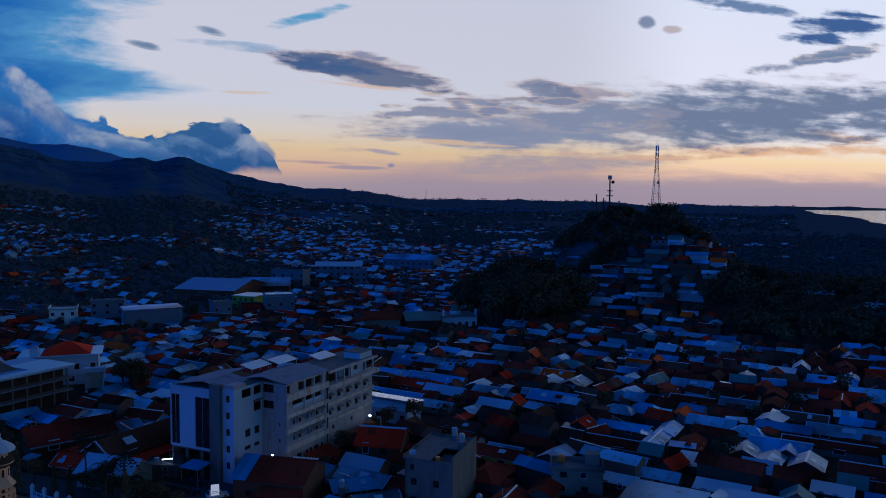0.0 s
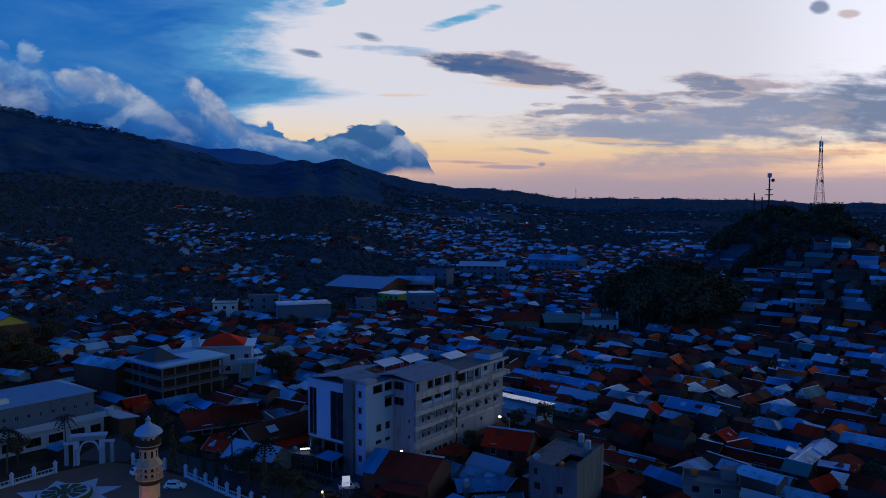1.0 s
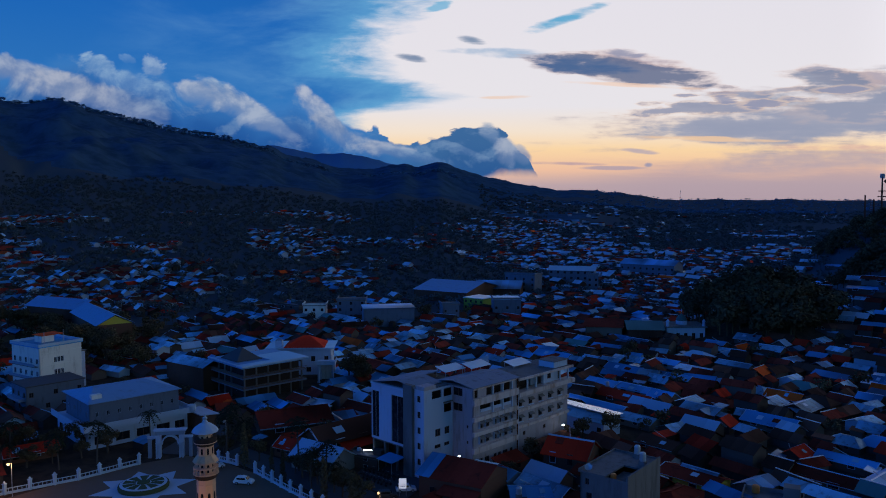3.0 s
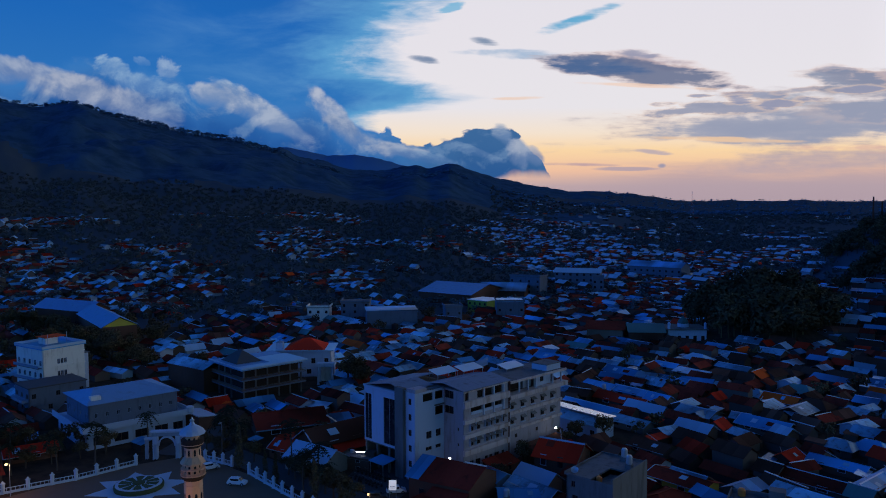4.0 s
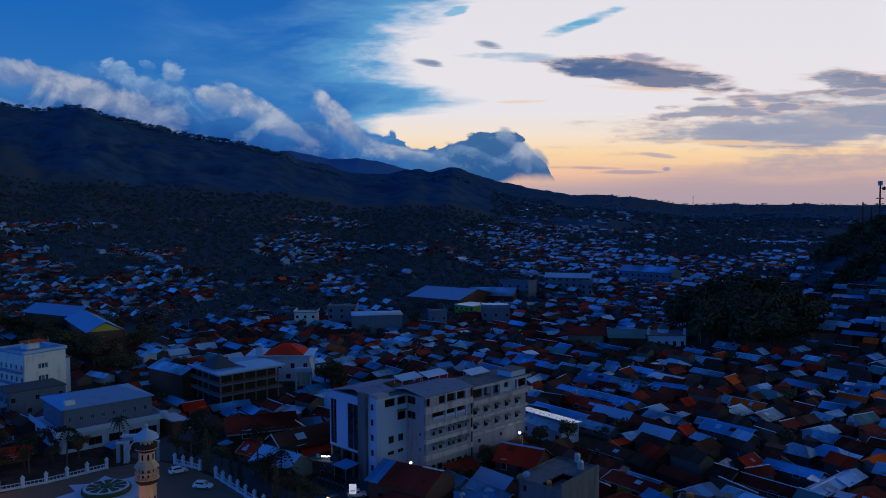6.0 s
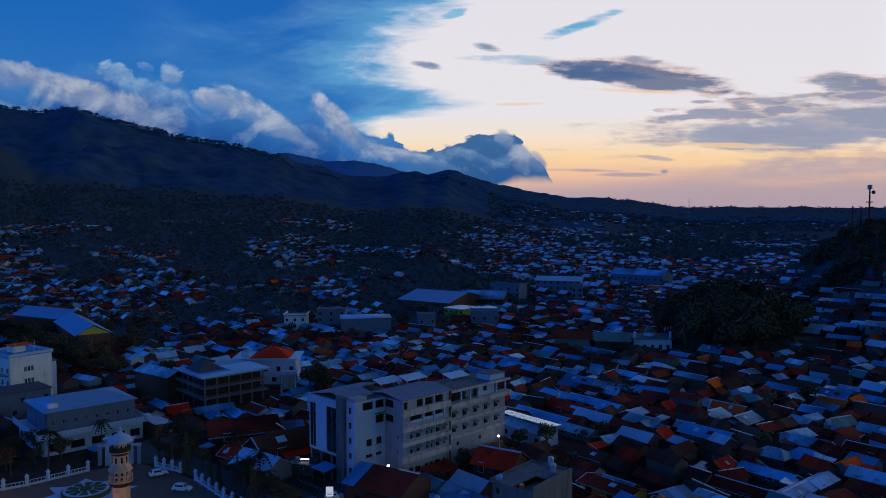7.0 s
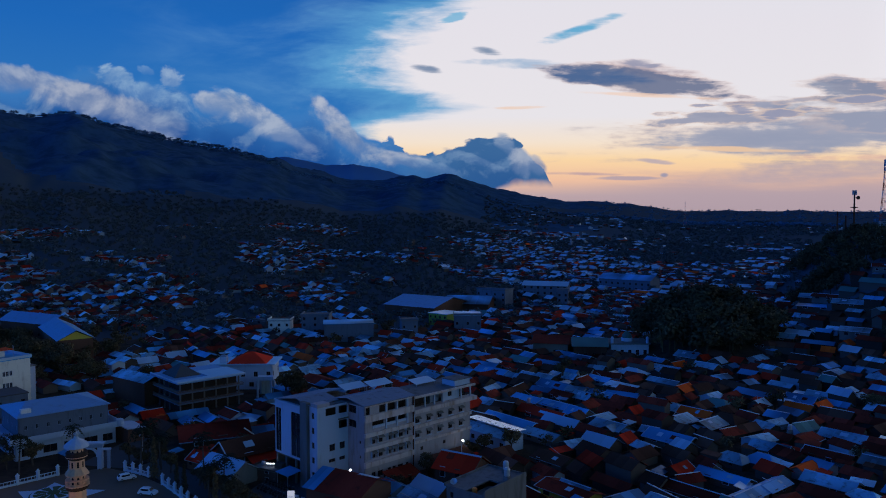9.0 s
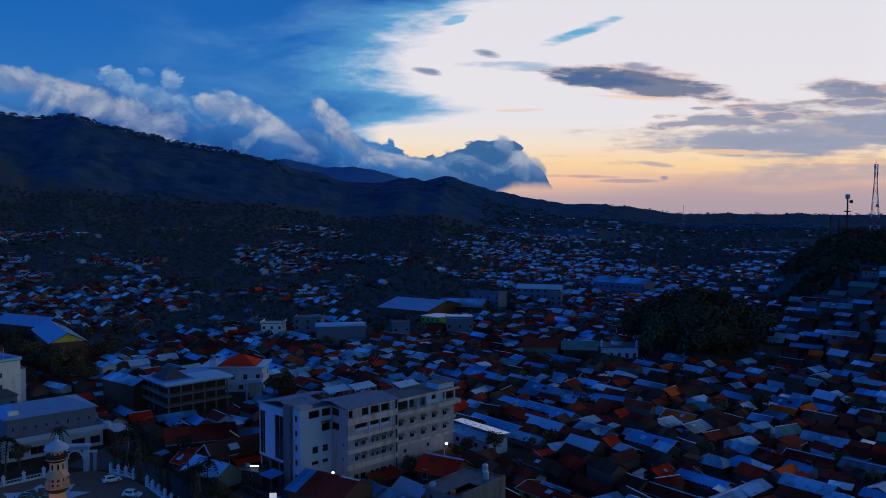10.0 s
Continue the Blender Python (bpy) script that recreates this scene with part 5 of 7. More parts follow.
    w.box(15.7, 16, 0.3, 11, -2, 7.6).box(0.3, 15.7, 10.7, 11, -2, 7.6)
    part("wall", w, HALLW, lo)
    part("roof", Geo().box(-0.3, 16.3, -0.3, 11.3, 7.6, 7.9), ASPHALT, lo)
    part("balcony", Geo().box(-1.6, 0, 1.0, 10.0, 3.6, 4.4), GREYW, lo)
    reserve(-158, 178, 11)


white_block()


def long_hall():
    b = thing("assembly_hall", pose(-125.0, 147.0, 0, 0, 0, 62.0), "pale blue-grey two-storey hall with a broad metal roof", "building")
    w = Geo()
    L, D = 25.0, 22.0
    windowed(w, b, at_wall(0, 0, 0), L, 0, 4.6, [(0.9, 2.9, (1.5, 3.4), (6.6, 3.4), (11.7, 3.4), (16.8, 3.4), (21.6, 2.6))])
    windowed(w, b, at_wall(0, D, -90), D, 0, 4.6, [(1.0, 2.8, *evenly(4, D, 2.4, 1.5))])
    w.box(L - 0.3, L, 0.3, D, 0, 4.6).box(0.3, L - 0.3, D - 0.3, D, 0, 4.6)
    part("lower_wall", w, WHITE, b)
    part("ledge", Geo().box(-1.4, L + 1.2, -1.4, D + 0.4, 4.6, 4.9), WHITE, b)
    part("parapet", Geo().box(-1.4, L + 1.2, -1.4, -1.15, 4.9, 6.1).box(-1.4, -1.15, -1.15, D + 0.4, 4.9, 6.1).box(L + 0.95, L + 1.2, -1.15, D, 4.9, 6.1), WHITE, b)
    part("parapet_curl", Geo().lathe([(0.9, 4.9), (1.1, 5.2), (1.1, 6.4), (0.8, 6.6)], 12, L + 0.8, -0.8), WHITE, b)
    w = Geo()
    windowed(w, b, at_wall(1.6, 3.2, 0), L - 2.4, 4.9, 10.6, [(6.8, 8.0, *evenly(8, L - 2.4, 0.8, 1.4))], frame_mat=GREYW)
    windowed(w, b, at_wall(1.6, D - 2, -90), D - 5.2, 4.9, 10.6, [(6.8, 8.0, *evenly(4, D - 5.2, 0.8, 1.4))], frame_mat=GREYW)
    w.box(L - 1.1, L - 0.8, 3.5, D - 2, 4.9, 10.6).box(1.9, L - 1.1, D - 2.3, D - 2, 4.9, 10.6)
    part("upper_wall", w, HALLW, b)
    r = Geo()
    e, t = 10.5, 12.8
    x0, x1, y0, y1, ym = 1.0, L - 0.4, 2.2, D - 0.6, (D + 0.3) / 2
    a = [(x0, y0, e), (x1, y0, e), (x1, y1, e), (x0, y1, e), (x0 + 4.5, ym, t), (x1 - 6.5, ym, t)]
    r.add(a + [(x, y, z - 0.15) for x, y, z in a], [(0, 1, 5, 4), (1, 2, 5), (2, 3, 4, 5), (3, 0, 4), (9, 8, 7, 6), (0, 6, 7, 1), (1, 7, 8, 2), (2, 8, 9, 3), (3, 9, 6, 0)])
    part("roof", r, HALLROOF, b, "broad hipped blue-grey metal roof")
    part("vent_hut", Geo().box(2.6, 5.0, 4.2, 5.8, 10.7, 12.0), CREAM, b)
    reserve(-124, 165, 15), reserve(-134, 158, 13)
    s = thing("porch", pose(-113.5, 171.0, 0, 0, 0, 64), "low porch with a pale stepped roof", "building")
    part("roof", Geo().slab((0, -5, 4.2), (5.5, -5, 3.6), (5.5, 5, 3.6), (0, 5, 4.2), 0.25), WHITE, s)
    part("wall", Geo().box(0.3, 4.8, -4.5, 4.5, 0, 3.6), PLASTER, s)


long_hall()


def galleried_block():
    """Open-sided three-storey block with a flat pale roof and a dark hipped lantern."""
    b = thing("galleried_building", pose(-115.2, 198.8, 0, 0, 0, 62.0), "unfinished three-storey block with open galleries and pale roof slab", "building")
    L, D = 20.5, 19.5
    part("roof_slab", Geo().box(-1.2, L + 1.2, -1.2, D + 1, 9.8, 10.2), HALLROOF, b, "pale flat roof slab")
    part("upper_roof", Geo().box(10.5, L + 1.4, -1.4, 12.0, 10.2, 10.55).box(-1.4, 10.5, -1.4, 2.4, 10.2, 10.55), PALE, b, "newer bright roof sheets")
    for z in (3.2, 6.5):
        part("floor_slab", Geo().box(-0.9, L + 0.9, -0.9, D, z, z + 0.35), HALLW, b)
        part("gallery_rail", Geo().box(-0.9, L + 0.9, -0.9, -0.8, z + 0.6, z + 0.75).box(-0.9, L + 0.9, -0.9, -0.8, z + 1.1, z + 1.2).box(-0.9, -0.8, -0.8, D, z + 0.35, z + 1.2), WOODF, b)
    for i in range(6):
        for y in (0.0, 8.0):
            part("column", Geo().box(i * 4.0, i * 4.0 + 0.4, y, y + 0.4, 0, 9.7), CONC, b)
    for j in range(1, 3):
        part("column", Geo().box(0, 0.4, 8.0 + j * 4.0, 8.4 + j * 4.0, 0, 9.7), CONC, b)
    # solid dark core fills the open floors with painted shade
    part("inner_wall", Geo().box(1.4, L - 0.3, 1.8, D - 1, 0, 9.7), SHADE, b)
    d = Geo()
    a = [(1.5, 7.0, 10.3), (10.2, 7.0, 10.3), (10.2, 17.5, 10.3), (1.5, 17.5, 10.3), (5.8, 11.5, 13.8), (5.8, 13.0, 13.8)]
    d.add(a, [(0, 1, 4), (1, 2, 5, 4), (2, 3, 5), (3, 0, 4, 5), (3, 2, 1, 0)])
    part("lantern_roof", d, ASPHALT, b, "dark hipped lantern roof")
    part("kerb", Geo().box(-1.2, L + 1.2, -1.2, -0.9, 10.3, 10.6).box(-1.2, -0.9, -0.9, D + 1, 10.3, 10.6), PALE, b)
    reserve(-122, 210, 18), reserve(-112, 214, 14)
    w = thing("side_hall", pose(-150.8, 214.0, 0, 0, 0, -18.0), "hall with two long grey-blue metal roofs", "building")
    rng = random.Random(4)
    for s in (-1, 1):
        roof_sheets((w, ZINC, None), 0, 20, s * 4.5, 0, 7.6, 9.4, 6, rng)
    part("wall", Geo().box(0.4, 19.6, -4.0, 4.0, 0, 7.6), PLASTER, w)
    reserve(-141, 211, 10)


galleried_block()


def red_roofed():
    b = thing("villa", pose(-126.5, 231.5, 0, 0, 0, 21.0), "white two-storey villa with a red hipped roof", "building")
    w = Geo()
    windowed(w, b, at_wall(0, 0, 0), 21, 0, 9.0, [(1.0, 2.6, *evenly(4, 21, 1.6)), (4.6, 6.4, *evenly(5, 21, 1.4))])
    windowed(w, b, at_wall(21, 0, 90), 12, 0, 9.0, [(1.0, 2.6, *evenly(2, 12, 1.6)), (4.6, 6.4, *evenly(2, 12, 1.4))])
    w.box(0, 0.3, 0.3, 12, 0, 9).box(0.3, 20.7, 11.7, 12, 0, 9)
    part("wall", w, WHITE, b)
    part("cornice", Geo().box(-1.2, 22.2, -1.2, 13.2, 9.0, 9.4), PALE, b)
    a = [(5.0, -0.8, 9.45), (19.0, -0.8, 9.45), (19.0, 12.4, 9.45), (5.0, 12.4, 9.45), (11.0, 5.4, 12.6), (13.0, 6.2, 12.6)]
    g = Geo().add(a + [(x, y, z - 0.04) for x, y, z in a[:4]], [(0, 1, 5, 4), (1, 2, 5), (2, 3, 4, 5), (3, 0, 4), (9, 8, 7, 6), (0, 6, 7, 1), (1, 7, 8, 2), (2, 8, 9, 3), (3, 9, 6, 0)])
    part("roof", g, RED, b, "red hipped roof")
    part("turret", Geo().box(2.0, 4.4, 1.0, 3.4, 9.4, 11.6), WHITE, b)
    part("turret_cap", Geo().lathe([(1.6, 11.6), (1.6, 11.75), (0.2, 12.3)], 4, 3.2, 2.2, math.pi / 4), GREYW, b)
    p = thing("portico", pose(-107.5, 233.0, 0, 0, 0, 21.0), "white columned portico with a balcony", "building")
    for x in (0.0, 4.6):
        for y in (-7.0, -2.0):
            part("column", Geo().lathe([(0.45, 0), (0.45, 0.4), (0.34, 0.6), (0.32, 5.6), (0.5, 6.0)], 12, x, y), WHITE, p)
    part("balcony", Geo().box(-0.8, 5.4, -7.8, -1.0, 6.0, 6.4), WHITE, p)
    part("balcony_rail", Geo().box(-0.8, 5.4, -7.8, -7.65, 6.4, 7.3).box(5.25, 5.4, -7.65, -1.0, 6.4, 7.3), WHITE, p)
    part("inner_wall", Geo().box(-0.4, 5.0, -1.6, -1.2, 0, 6.0), CREAM, p)
    reserve(-116, 241, 14), reserve(-106, 231, 6)


red_roofed()


def roof_block(name, x, y, degrees, L, D, h, roof_h, roof, wall, label, rows=(), forms="gable", extra=None):
    """A large plain building: four walls with window rows on its two seen sides and a long roof."""
    b = thing(name, pose(x, y, ground_z(x, y), 0, 0, degrees), label, "building")
    w = Geo()
    windowed(w, b, at_wall(0, 0, 0), L, -2, h, [(z, z + t, *evenly(n, L, wd)) for z, t, n, wd in rows])
    windowed(w, b, at_wall(0, D, -90), D, -2, h, [(z, z + t, *evenly(max(1, n // 2), D, wd)) for z, t, n, wd in rows])
    w.box(L - 0.3, L, 0.3, D, -2, h).box(0.3, L - 0.3, D - 0.3, D, -2, h)
    part("wall", w, wall, b)
    rng = random.Random(L * 7 + D)
    if forms == "gable":
        r = (b, roof, None)
        roof_sheets(r, -0.8, L + 0.8, -0.9, D / 2, h - 0.1, h + roof_h, max(3, int(L / 4)), rng)
        roof_sheets(r, -0.8, L + 0.8, D + 0.9, D / 2, h - 0.1, h + roof_h, max(3, int(L / 4)), rng)
        for q in (0.0, L - 0.2):
            gab = Geo().add([(q, 0, h), (q, D, h), (q, D / 2, h + roof_h * 0.86), (q + 0.2, 0, h), (q + 0.2, D, h), (q + 0.2, D / 2, h + roof_h * 0.86)], [(0, 2, 1), (3, 4, 5), (0, 3, 5, 2), (1, 2, 5, 4)])
            part("gable", gab, extra or wall, b)
    else:
        r = Geo().box(-0.4, L + 0.4, -0.4, D + 0.4, h, h + 0.35)
        if roof_h:
            part("parapet", Geo().box(-0.4, L + 0.4, -0.4, -0.2, h + 0.35, h + 0.35 + roof_h).box(-0.4, -0.2, -0.2, D + 0.4, h + 0.35, h + 0.35 + roof_h).box(L + 0.2, L + 0.4, -0.2, D + 0.4, h + 0.35, h + 0.35 + roof_h), wall, b)
        part("roof", r, roof, b)
    c = math.cos(radians(degrees)), math.sin(radians(degrees))
    n = max(1, int(L / 8))
    for i in range(n):
        for q in (D * 0.25, D * 0.75):
            p = L * (i + 0.5) / n
            reserve(x + p * c[0] - q * c[1], y + p * c[1] + q * c[0], max(5.0, D * 0.32))
    return b

# ---------------------------------------------------------------- halls, schools and mosques of the middle distance
roof_block("factory_hall", -151.0, 438.0, -15, 37, 40, 6.5, 4.6, HALLROOF, PLASTER, "long factory hall with a blue metal roof")
roof_block("factory_hall", -119.0, 457.0, 8, 28, 30, 6.0, 3.6, BLUE, PLASTER, "large factory hall with a broad blue metal roof")
roof_block("workshop", -137.2, 333.9, 28, 24, 15, 8.6, 0.0, BLUE, HALLW, "grey windowless workshop with a flat metal roof", (), "flat")
roof_block("shop_house", -110.0, 406.0, -20, 13, 14, 6.6, 0.0, PALE, LIME, "lime green shop house with a pale roof", [(1.0, 1.4, 4, 1.2), (4.2, 1.4, 4, 1.2)], "flat")
roof_block("shop_house", -87.0, 383.0, 20, 14, 14, 9.0, 0.8, ZINC, HALLW, "grey three-storey shop house with parapet", [(4.2, 1.4, 3, 1.2)], "flat")
roof_block("shop_house", -104.0, 352.0, 28, 8, 10, 9.5, 0.8, CONC, HALLW, "narrow grey concrete shop house", [(6.0, 1.2, 2, 1.0)], "flat")
roof_block("shop_house", -160.0, 352.0, 20, 14, 12, 9.5, 0.9, CONC, HALLW, "grey three-storey shop house with balconies", [(1.0, 1.5, 3, 1.3), (4.2, 1.5, 3, 1.3), (7.4, 1.5, 3, 1.3)], "flat")
roof_block("shop_house", -176.0, 346.0, 20, 11, 10, 7.0, 0.9, CONC, CREAM, "cream two-storey shop house", [(1.0, 1.5, 3, 1.3), (4.2, 1.5, 3, 1.3)], "flat")
roof_block("school", -87.0, 533.0, 2, 31, 14, 11.0, 2.6, PALE, HALLW, "grey three-storey school with a zinc roof", [(1.2, 1.6, 7, 1.6), (5.0, 1.6, 7, 1.6), (8.8, 1.6, 7, 1.6)])
roof_block("school", -48.0, 630.0, -20, 44, 18, 9.0, 3.6, BLUE, HALLW, "long grey school with a blue roof", [(1.2, 1.6, 9, 1.6), (5.0, 1.6, 9, 1.6)])
roof_block("hotel", -108.0, 491.0, -12, 21, 12, 11.5, 0.8, CONC, HALLW, "grey four-storey block with a flat roof", [(1.2, 1.6, 4, 1.4), (4.6, 1.6, 4, 1.4), (8.0, 1.6, 4, 1.4), (11.4, 1.6, 4, 1.4)], "flat")
roof_block("hotel", -56.0, 500.0, 10, 7, 9, 12.0, 0.8, CONC, HALLW, "narrow grey-blue block with balconies", [(1.2, 1.6, 2, 1.4), (4.6, 1.6, 2, 1.4), (8.0, 1.6, 2, 1.4)], "flat")
roof_block("prayer_hall", -33.0, 331.0, 4, 15, 14, 6.2, 2.6, RUST, HOUSECREAM, "cream hall with a dark gabled roof", [(1.2, 2.2, 4, 1.4)])
roof_block("prayer_hall", -15.0, 329.0, 12, 14, 15, 6.0, 2.6, GREEN, PLASTER, "pale hall with a faded green roof", [(1.2, 2.0, 4, 1.4)])
roof_block("sports_hall", -287.0, 283.0, -8, 36, 13, 11.0, 3.8, HALLROOF, PLASTER, "long hall with a pale blue metal roof", [(5.0, 1.4, 7, 2.0)])
roof_block("sports_hall", -249.7, 271.7, -35, 48, 13, 11.0, 3.8, HALLROOF, PLASTER, "hall with a pale blue roof and yellow gable", [(4.0, 1.4, 5, 2.0)], extra=YELLOW)


def small_mosque():
    b = thing("mosque", pose(0.0, 335.3, ground_z(5, 338), 0, 0, 18), "small pale mosque with a green dome", "mosque")
    w = Geo()
    windowed(w, b, at_wall(0, 0, 0), 16, -1, 5.6, [(1.0, 3.2, *evenly(5, 16, 1.4))])
    w.box(0, 0.3, 0.3, 13, -1, 5.6).box(15.7, 16, 0.3, 13, -1, 5.6).box(0.3, 15.7, 12.7, 13, -1, 5.6)
    part("wall", w, WHITE, b)
    part("roof", Geo().box(-0.8, 16.8, -0.8, 13.6, 5.6, 6.0), CONC, b)
    part("drum", Geo().lathe([(2.4, 6.0), (2.4, 7.4), (2.1, 7.5)], 12, 8, 6.5), WHITE, b)
    part("dome", Geo().lathe([(2.1, 7.5), (2.2, 8.0), (1.9, 8.8), (1.2, 9.6), (0.5, 10.2), (0.1, 10.6)], 16, 8, 6.5), GREEN, b)
    part("finial", Geo().bar((8, 6.5, 11.1), (8, 6.5, 12.6), 0.08), STEEL, b)
    for x in (0.5, 15.5):
        part("turret", Geo().lathe([(0.6, 6.0), (0.6, 8.0), (0.8, 8.1), (0.1, 9.0)], 8, x, 0.4), WHITE, b)
    reserve(7, 343, 11)


small_mosque()


def corner_house():
    """Concrete house with a flat roof, tanks and an open stair."""
    b = thing("concrete_house", pose(-7.2, 142.4, 0, 0, 0, -20), "bare concrete house with flat roof and water tanks", "house")
    w = Geo()
    windowed(w, b, at_wall(0, 0, 0), 9.2, 0, 9.4, [(1.0, 2.3, (1.2, 1.2), (5.6, 1.2)), (4.4, 5.8, (1.2, 1.2), (5.6, 1.2)), (7.2, 8.4, (1.0, 0.8))])
    windowed(w, b, at_wall(0, 14.2, -90), 14.2, 0, 9.4, [(4.4, 5.8, (2.0, 1.2), (6.0, 1.2), (10.5, 1.2)), (7.3, 8.4, (6.4, 1.4), (9.0, 1.2))])
    w.box(8.9, 9.2, 0.3, 14.2, 0, 9.4).box(0.3, 8.9, 13.9, 14.2, 0, 9.4)
    part("wall", w, CONC, b)
    part("roof", Geo().box(-0.3, 5.2, -0.3, 14.5, 9.4, 9.7).box(5.2, 9.4, 7.4, 14.5, 9.4, 9.7), CONC, b)
    part("terrace_floor", Geo().box(5.2, 8.9, 0.3, 7.4, 8.3, 8.5), CONC, b)
    part("tall_wall", Geo().box(9.2, 9.5, 0, 14.2, 0, 10.4), CONC, b)
    part("roof_kerb", Geo().box(-0.3, -0.1, -0.3, 14.5, 9.7, 10.0).box(-0.1, 9.2, 14.3, 14.5, 9.7, 10.0), CONC, b)
    for x, y in ((5.4, 12.8), (8.0, 9.5)):
        t = part("water_tank", Geo().lathe([(0.55, 10.5), (0.6, 10.7), (0.6, 11.9), (0.45, 12.15), (0.1, 12.25)], 12, x, y), STEEL, b)
        part("tank_stand", Geo().box(x - 0.6, x + 0.6, y - 0.6, y + 0.6, 9.7, 10.5), CONC, t)
    part("orange_barrel", Geo().lathe([(0.5, 8.5), (0.55, 8.7), (0.55, 9.7), (0.4, 9.9)], 10, 6.0, 1.4), TANKORANGE, b)
    dish = Geo(pose(1.2, 0.9, 10.2, 40, 0, 20)).lathe([(0.05, -0.25), (0.45, -0.12), (0.7, 0.05), (0.72, 0.08), (0.45, -0.06), (0.05, -0.2)], 14)
    part("satellite_dish", dish, STEEL, b)
    part("dish_stem", Geo().bar((1.2, 0.9, 9.7), (1.2, 0.9, 10.1), 0.05), STEEL, b)
    reserve(1, 148, 8), reserve(2, 143, 6)


corner_house()

house(-18.4, 178.6, 64, 13, 4.5, "shed", "dark", "plaster", 1.5, label="lean-to with a dark roof at the building's foot")
house(-25.6, 163.6, 64, 9, 4, "shed", "rust", "plaster", 1.4, label="rusty lean-to at the building's foot")
house(26.5, 151.5, -8, 11, 8, "flat", "zinc", "white", 1.0, label="white flat-roofed house with a roof tank")
house(-67.5, 168.6, 62, 21, 10, "gable", "dark", "plaster", 2.0, label="long shed with a blackened roof")
house(-61.6, 167.5, 62, 15, 4, "shed", "red", "plaster", 1.2, label="lean-to with a red sheet-metal roof")
house(-66.0, 153.6, -17, 13, 9.5, "gable", "pale", "white", 1.55, label="shop with a pale patched metal roof")
house(-76.5, 159.0, -14, 8, 6, "gable", "red", "plaster", 1.3, label="small shop with a red roof")
house(-57.2, 157.6, -8, 9, 5, "flat", "zinc", "concrete", 0.55, label="low concrete kiosk with a flat roof")
house(-87.0, 177.0, 42, 19, 15, "gable", "rust", "plaster", 1.9, label="large shed with a dark rusty roof")
house(-75.5, 181.5, 42, 9, 5, "shed", "blue", "plaster", 1.5, label="lean-to with a blue sheet roof against the large shed")
reserve(-128, 134, 9), reserve(-92, 156, 6)
house(-134.5, 139.0, 55, 12, 8, "gable", "red", "plaster", 1.0, label="house with a faded red roof by the square")
house(-13.4, 171.2, -12, 11, 10, "gable", "red", "plaster", 2.1, variant=7, label="house with a dull red roof behind the offices")
house(-17.5, 149.5, 20, 10, 8, "gable", "blue", "plaster", 1.0, label="house with a bright blue metal roof")
house(-12.5, 140.5, 20, 9, 7, "gable", "zinc", "plaster", 1.0, label="house with a zinc roof beside the concrete house")
house(12.7, 168.0, -31, 14, 8, "tall", "rust", "yellow", 0.8, label="yellow two-storey house with a rusty roof")
house(-305.1, 310.6, -31, 10, 8, "hip", "red", "plaster", variant=0)
house(-275.6, 290.9, -31, 7, 6, "shed", "zinc", "white", variant=1)
house(-337.3, 392.6, -31, 9, 6, "gable", "zinc", "cream", variant=0)
house(-383.5, 471.8, -31, 8, 6, "gable", "zinc", "plaster", variant=1)
house(-377.4, 482.0, -31, 9, 6, "gable", "zinc", "grey", variant=0)
house(-348.7, 459.1, -31, 8, 6, "gable", "zinc", "concrete", variant=1)
house(-330.5, 457.4, -31, 9, 6, "gable", "zinc", "plaster", variant=0)
house(-287.8, 383.8, -31, 15, 7, "gable", "zinc", "white", variant=1)
house(-260.7, 362.6, -31, 8, 6, "gable", "red", "cream", variant=0)
house(-270.9, 383.9, -31, 7, 5, "gable", "zinc", "plaster", variant=1)
house(-274.6, 400.8, 59, 5, 5, "shed", "pale", "grey", variant=0)
house(-252.4, 339.0, -31, 7, 6, "hip", "red", "concrete", variant=1)
house(-226.6, 320.2, -31, 10, 6, "gable", "blue", "plaster", variant=0)
house(-221.1, 325.5, 59, 6, 5, "shed", "pale", "white", variant=1)
house(-209.7, 301.8, -31, 14, 8, "gable", "rust", "cream", variant=0)
house(-202.2, 280.2, -31, 9, 7, "gable", "dark", "plaster", variant=1)
house(-186.2, 269.2, 59, 7, 6, "hip", "zinc", "grey", variant=0)
house(-229.4, 350.4, -31, 10, 6, "gable", "zinc", "concrete", variant=1)
house(-167.5, 221.7, 59, 10, 8, "gable", "rust", "plaster", variant=0)
house(-158.3, 255.7, -20, 12, 8, "gable", "green", "white", variant=1)
house(-229.4, 418.3, -31, 12, 7, "gable", "zinc", "cream", variant=0)
house(-206.7, 388.9, -31, 10, 5, "gable", "orange", "plaster", variant=1)
house(-230.2, 386.5, -31, 15, 8, "gable", "zinc", "grey", variant=0)
house(-190.8, 362.5, -20, 18, 8, "flat", "zinc", "concrete", variant=1)
house(-179.6, 321.0, -31, 10, 7, "gable", "red", "plaster", variant=0)
house(-173.7, 331.8, -31, 9, 7, "gable", "red", "white", variant=1)
house(-154.7, 289.6, -31, 15, 8, "gable", "blue", "cream", variant=0)
house(-143.8, 335.6, -31, 11, 7, "shed", "pale", "plaster", variant=1)
house(-125.8, 316.9, -31, 8, 6, "gable", "red", "grey", variant=0)
house(-114.9, 309.3, -31, 9, 5, "gable", "blue", "concrete", variant=1)
house(-110.0, 298.3, -31, 9, 4, "shed", "orange", "plaster", variant=0)
house(-106.0, 309.3, -31, 10, 8, "hip", "zinc", "white", variant=1)
house(-87.3, 308.1, 59, 7, 6, "shed", "pale", "cream", variant=0)
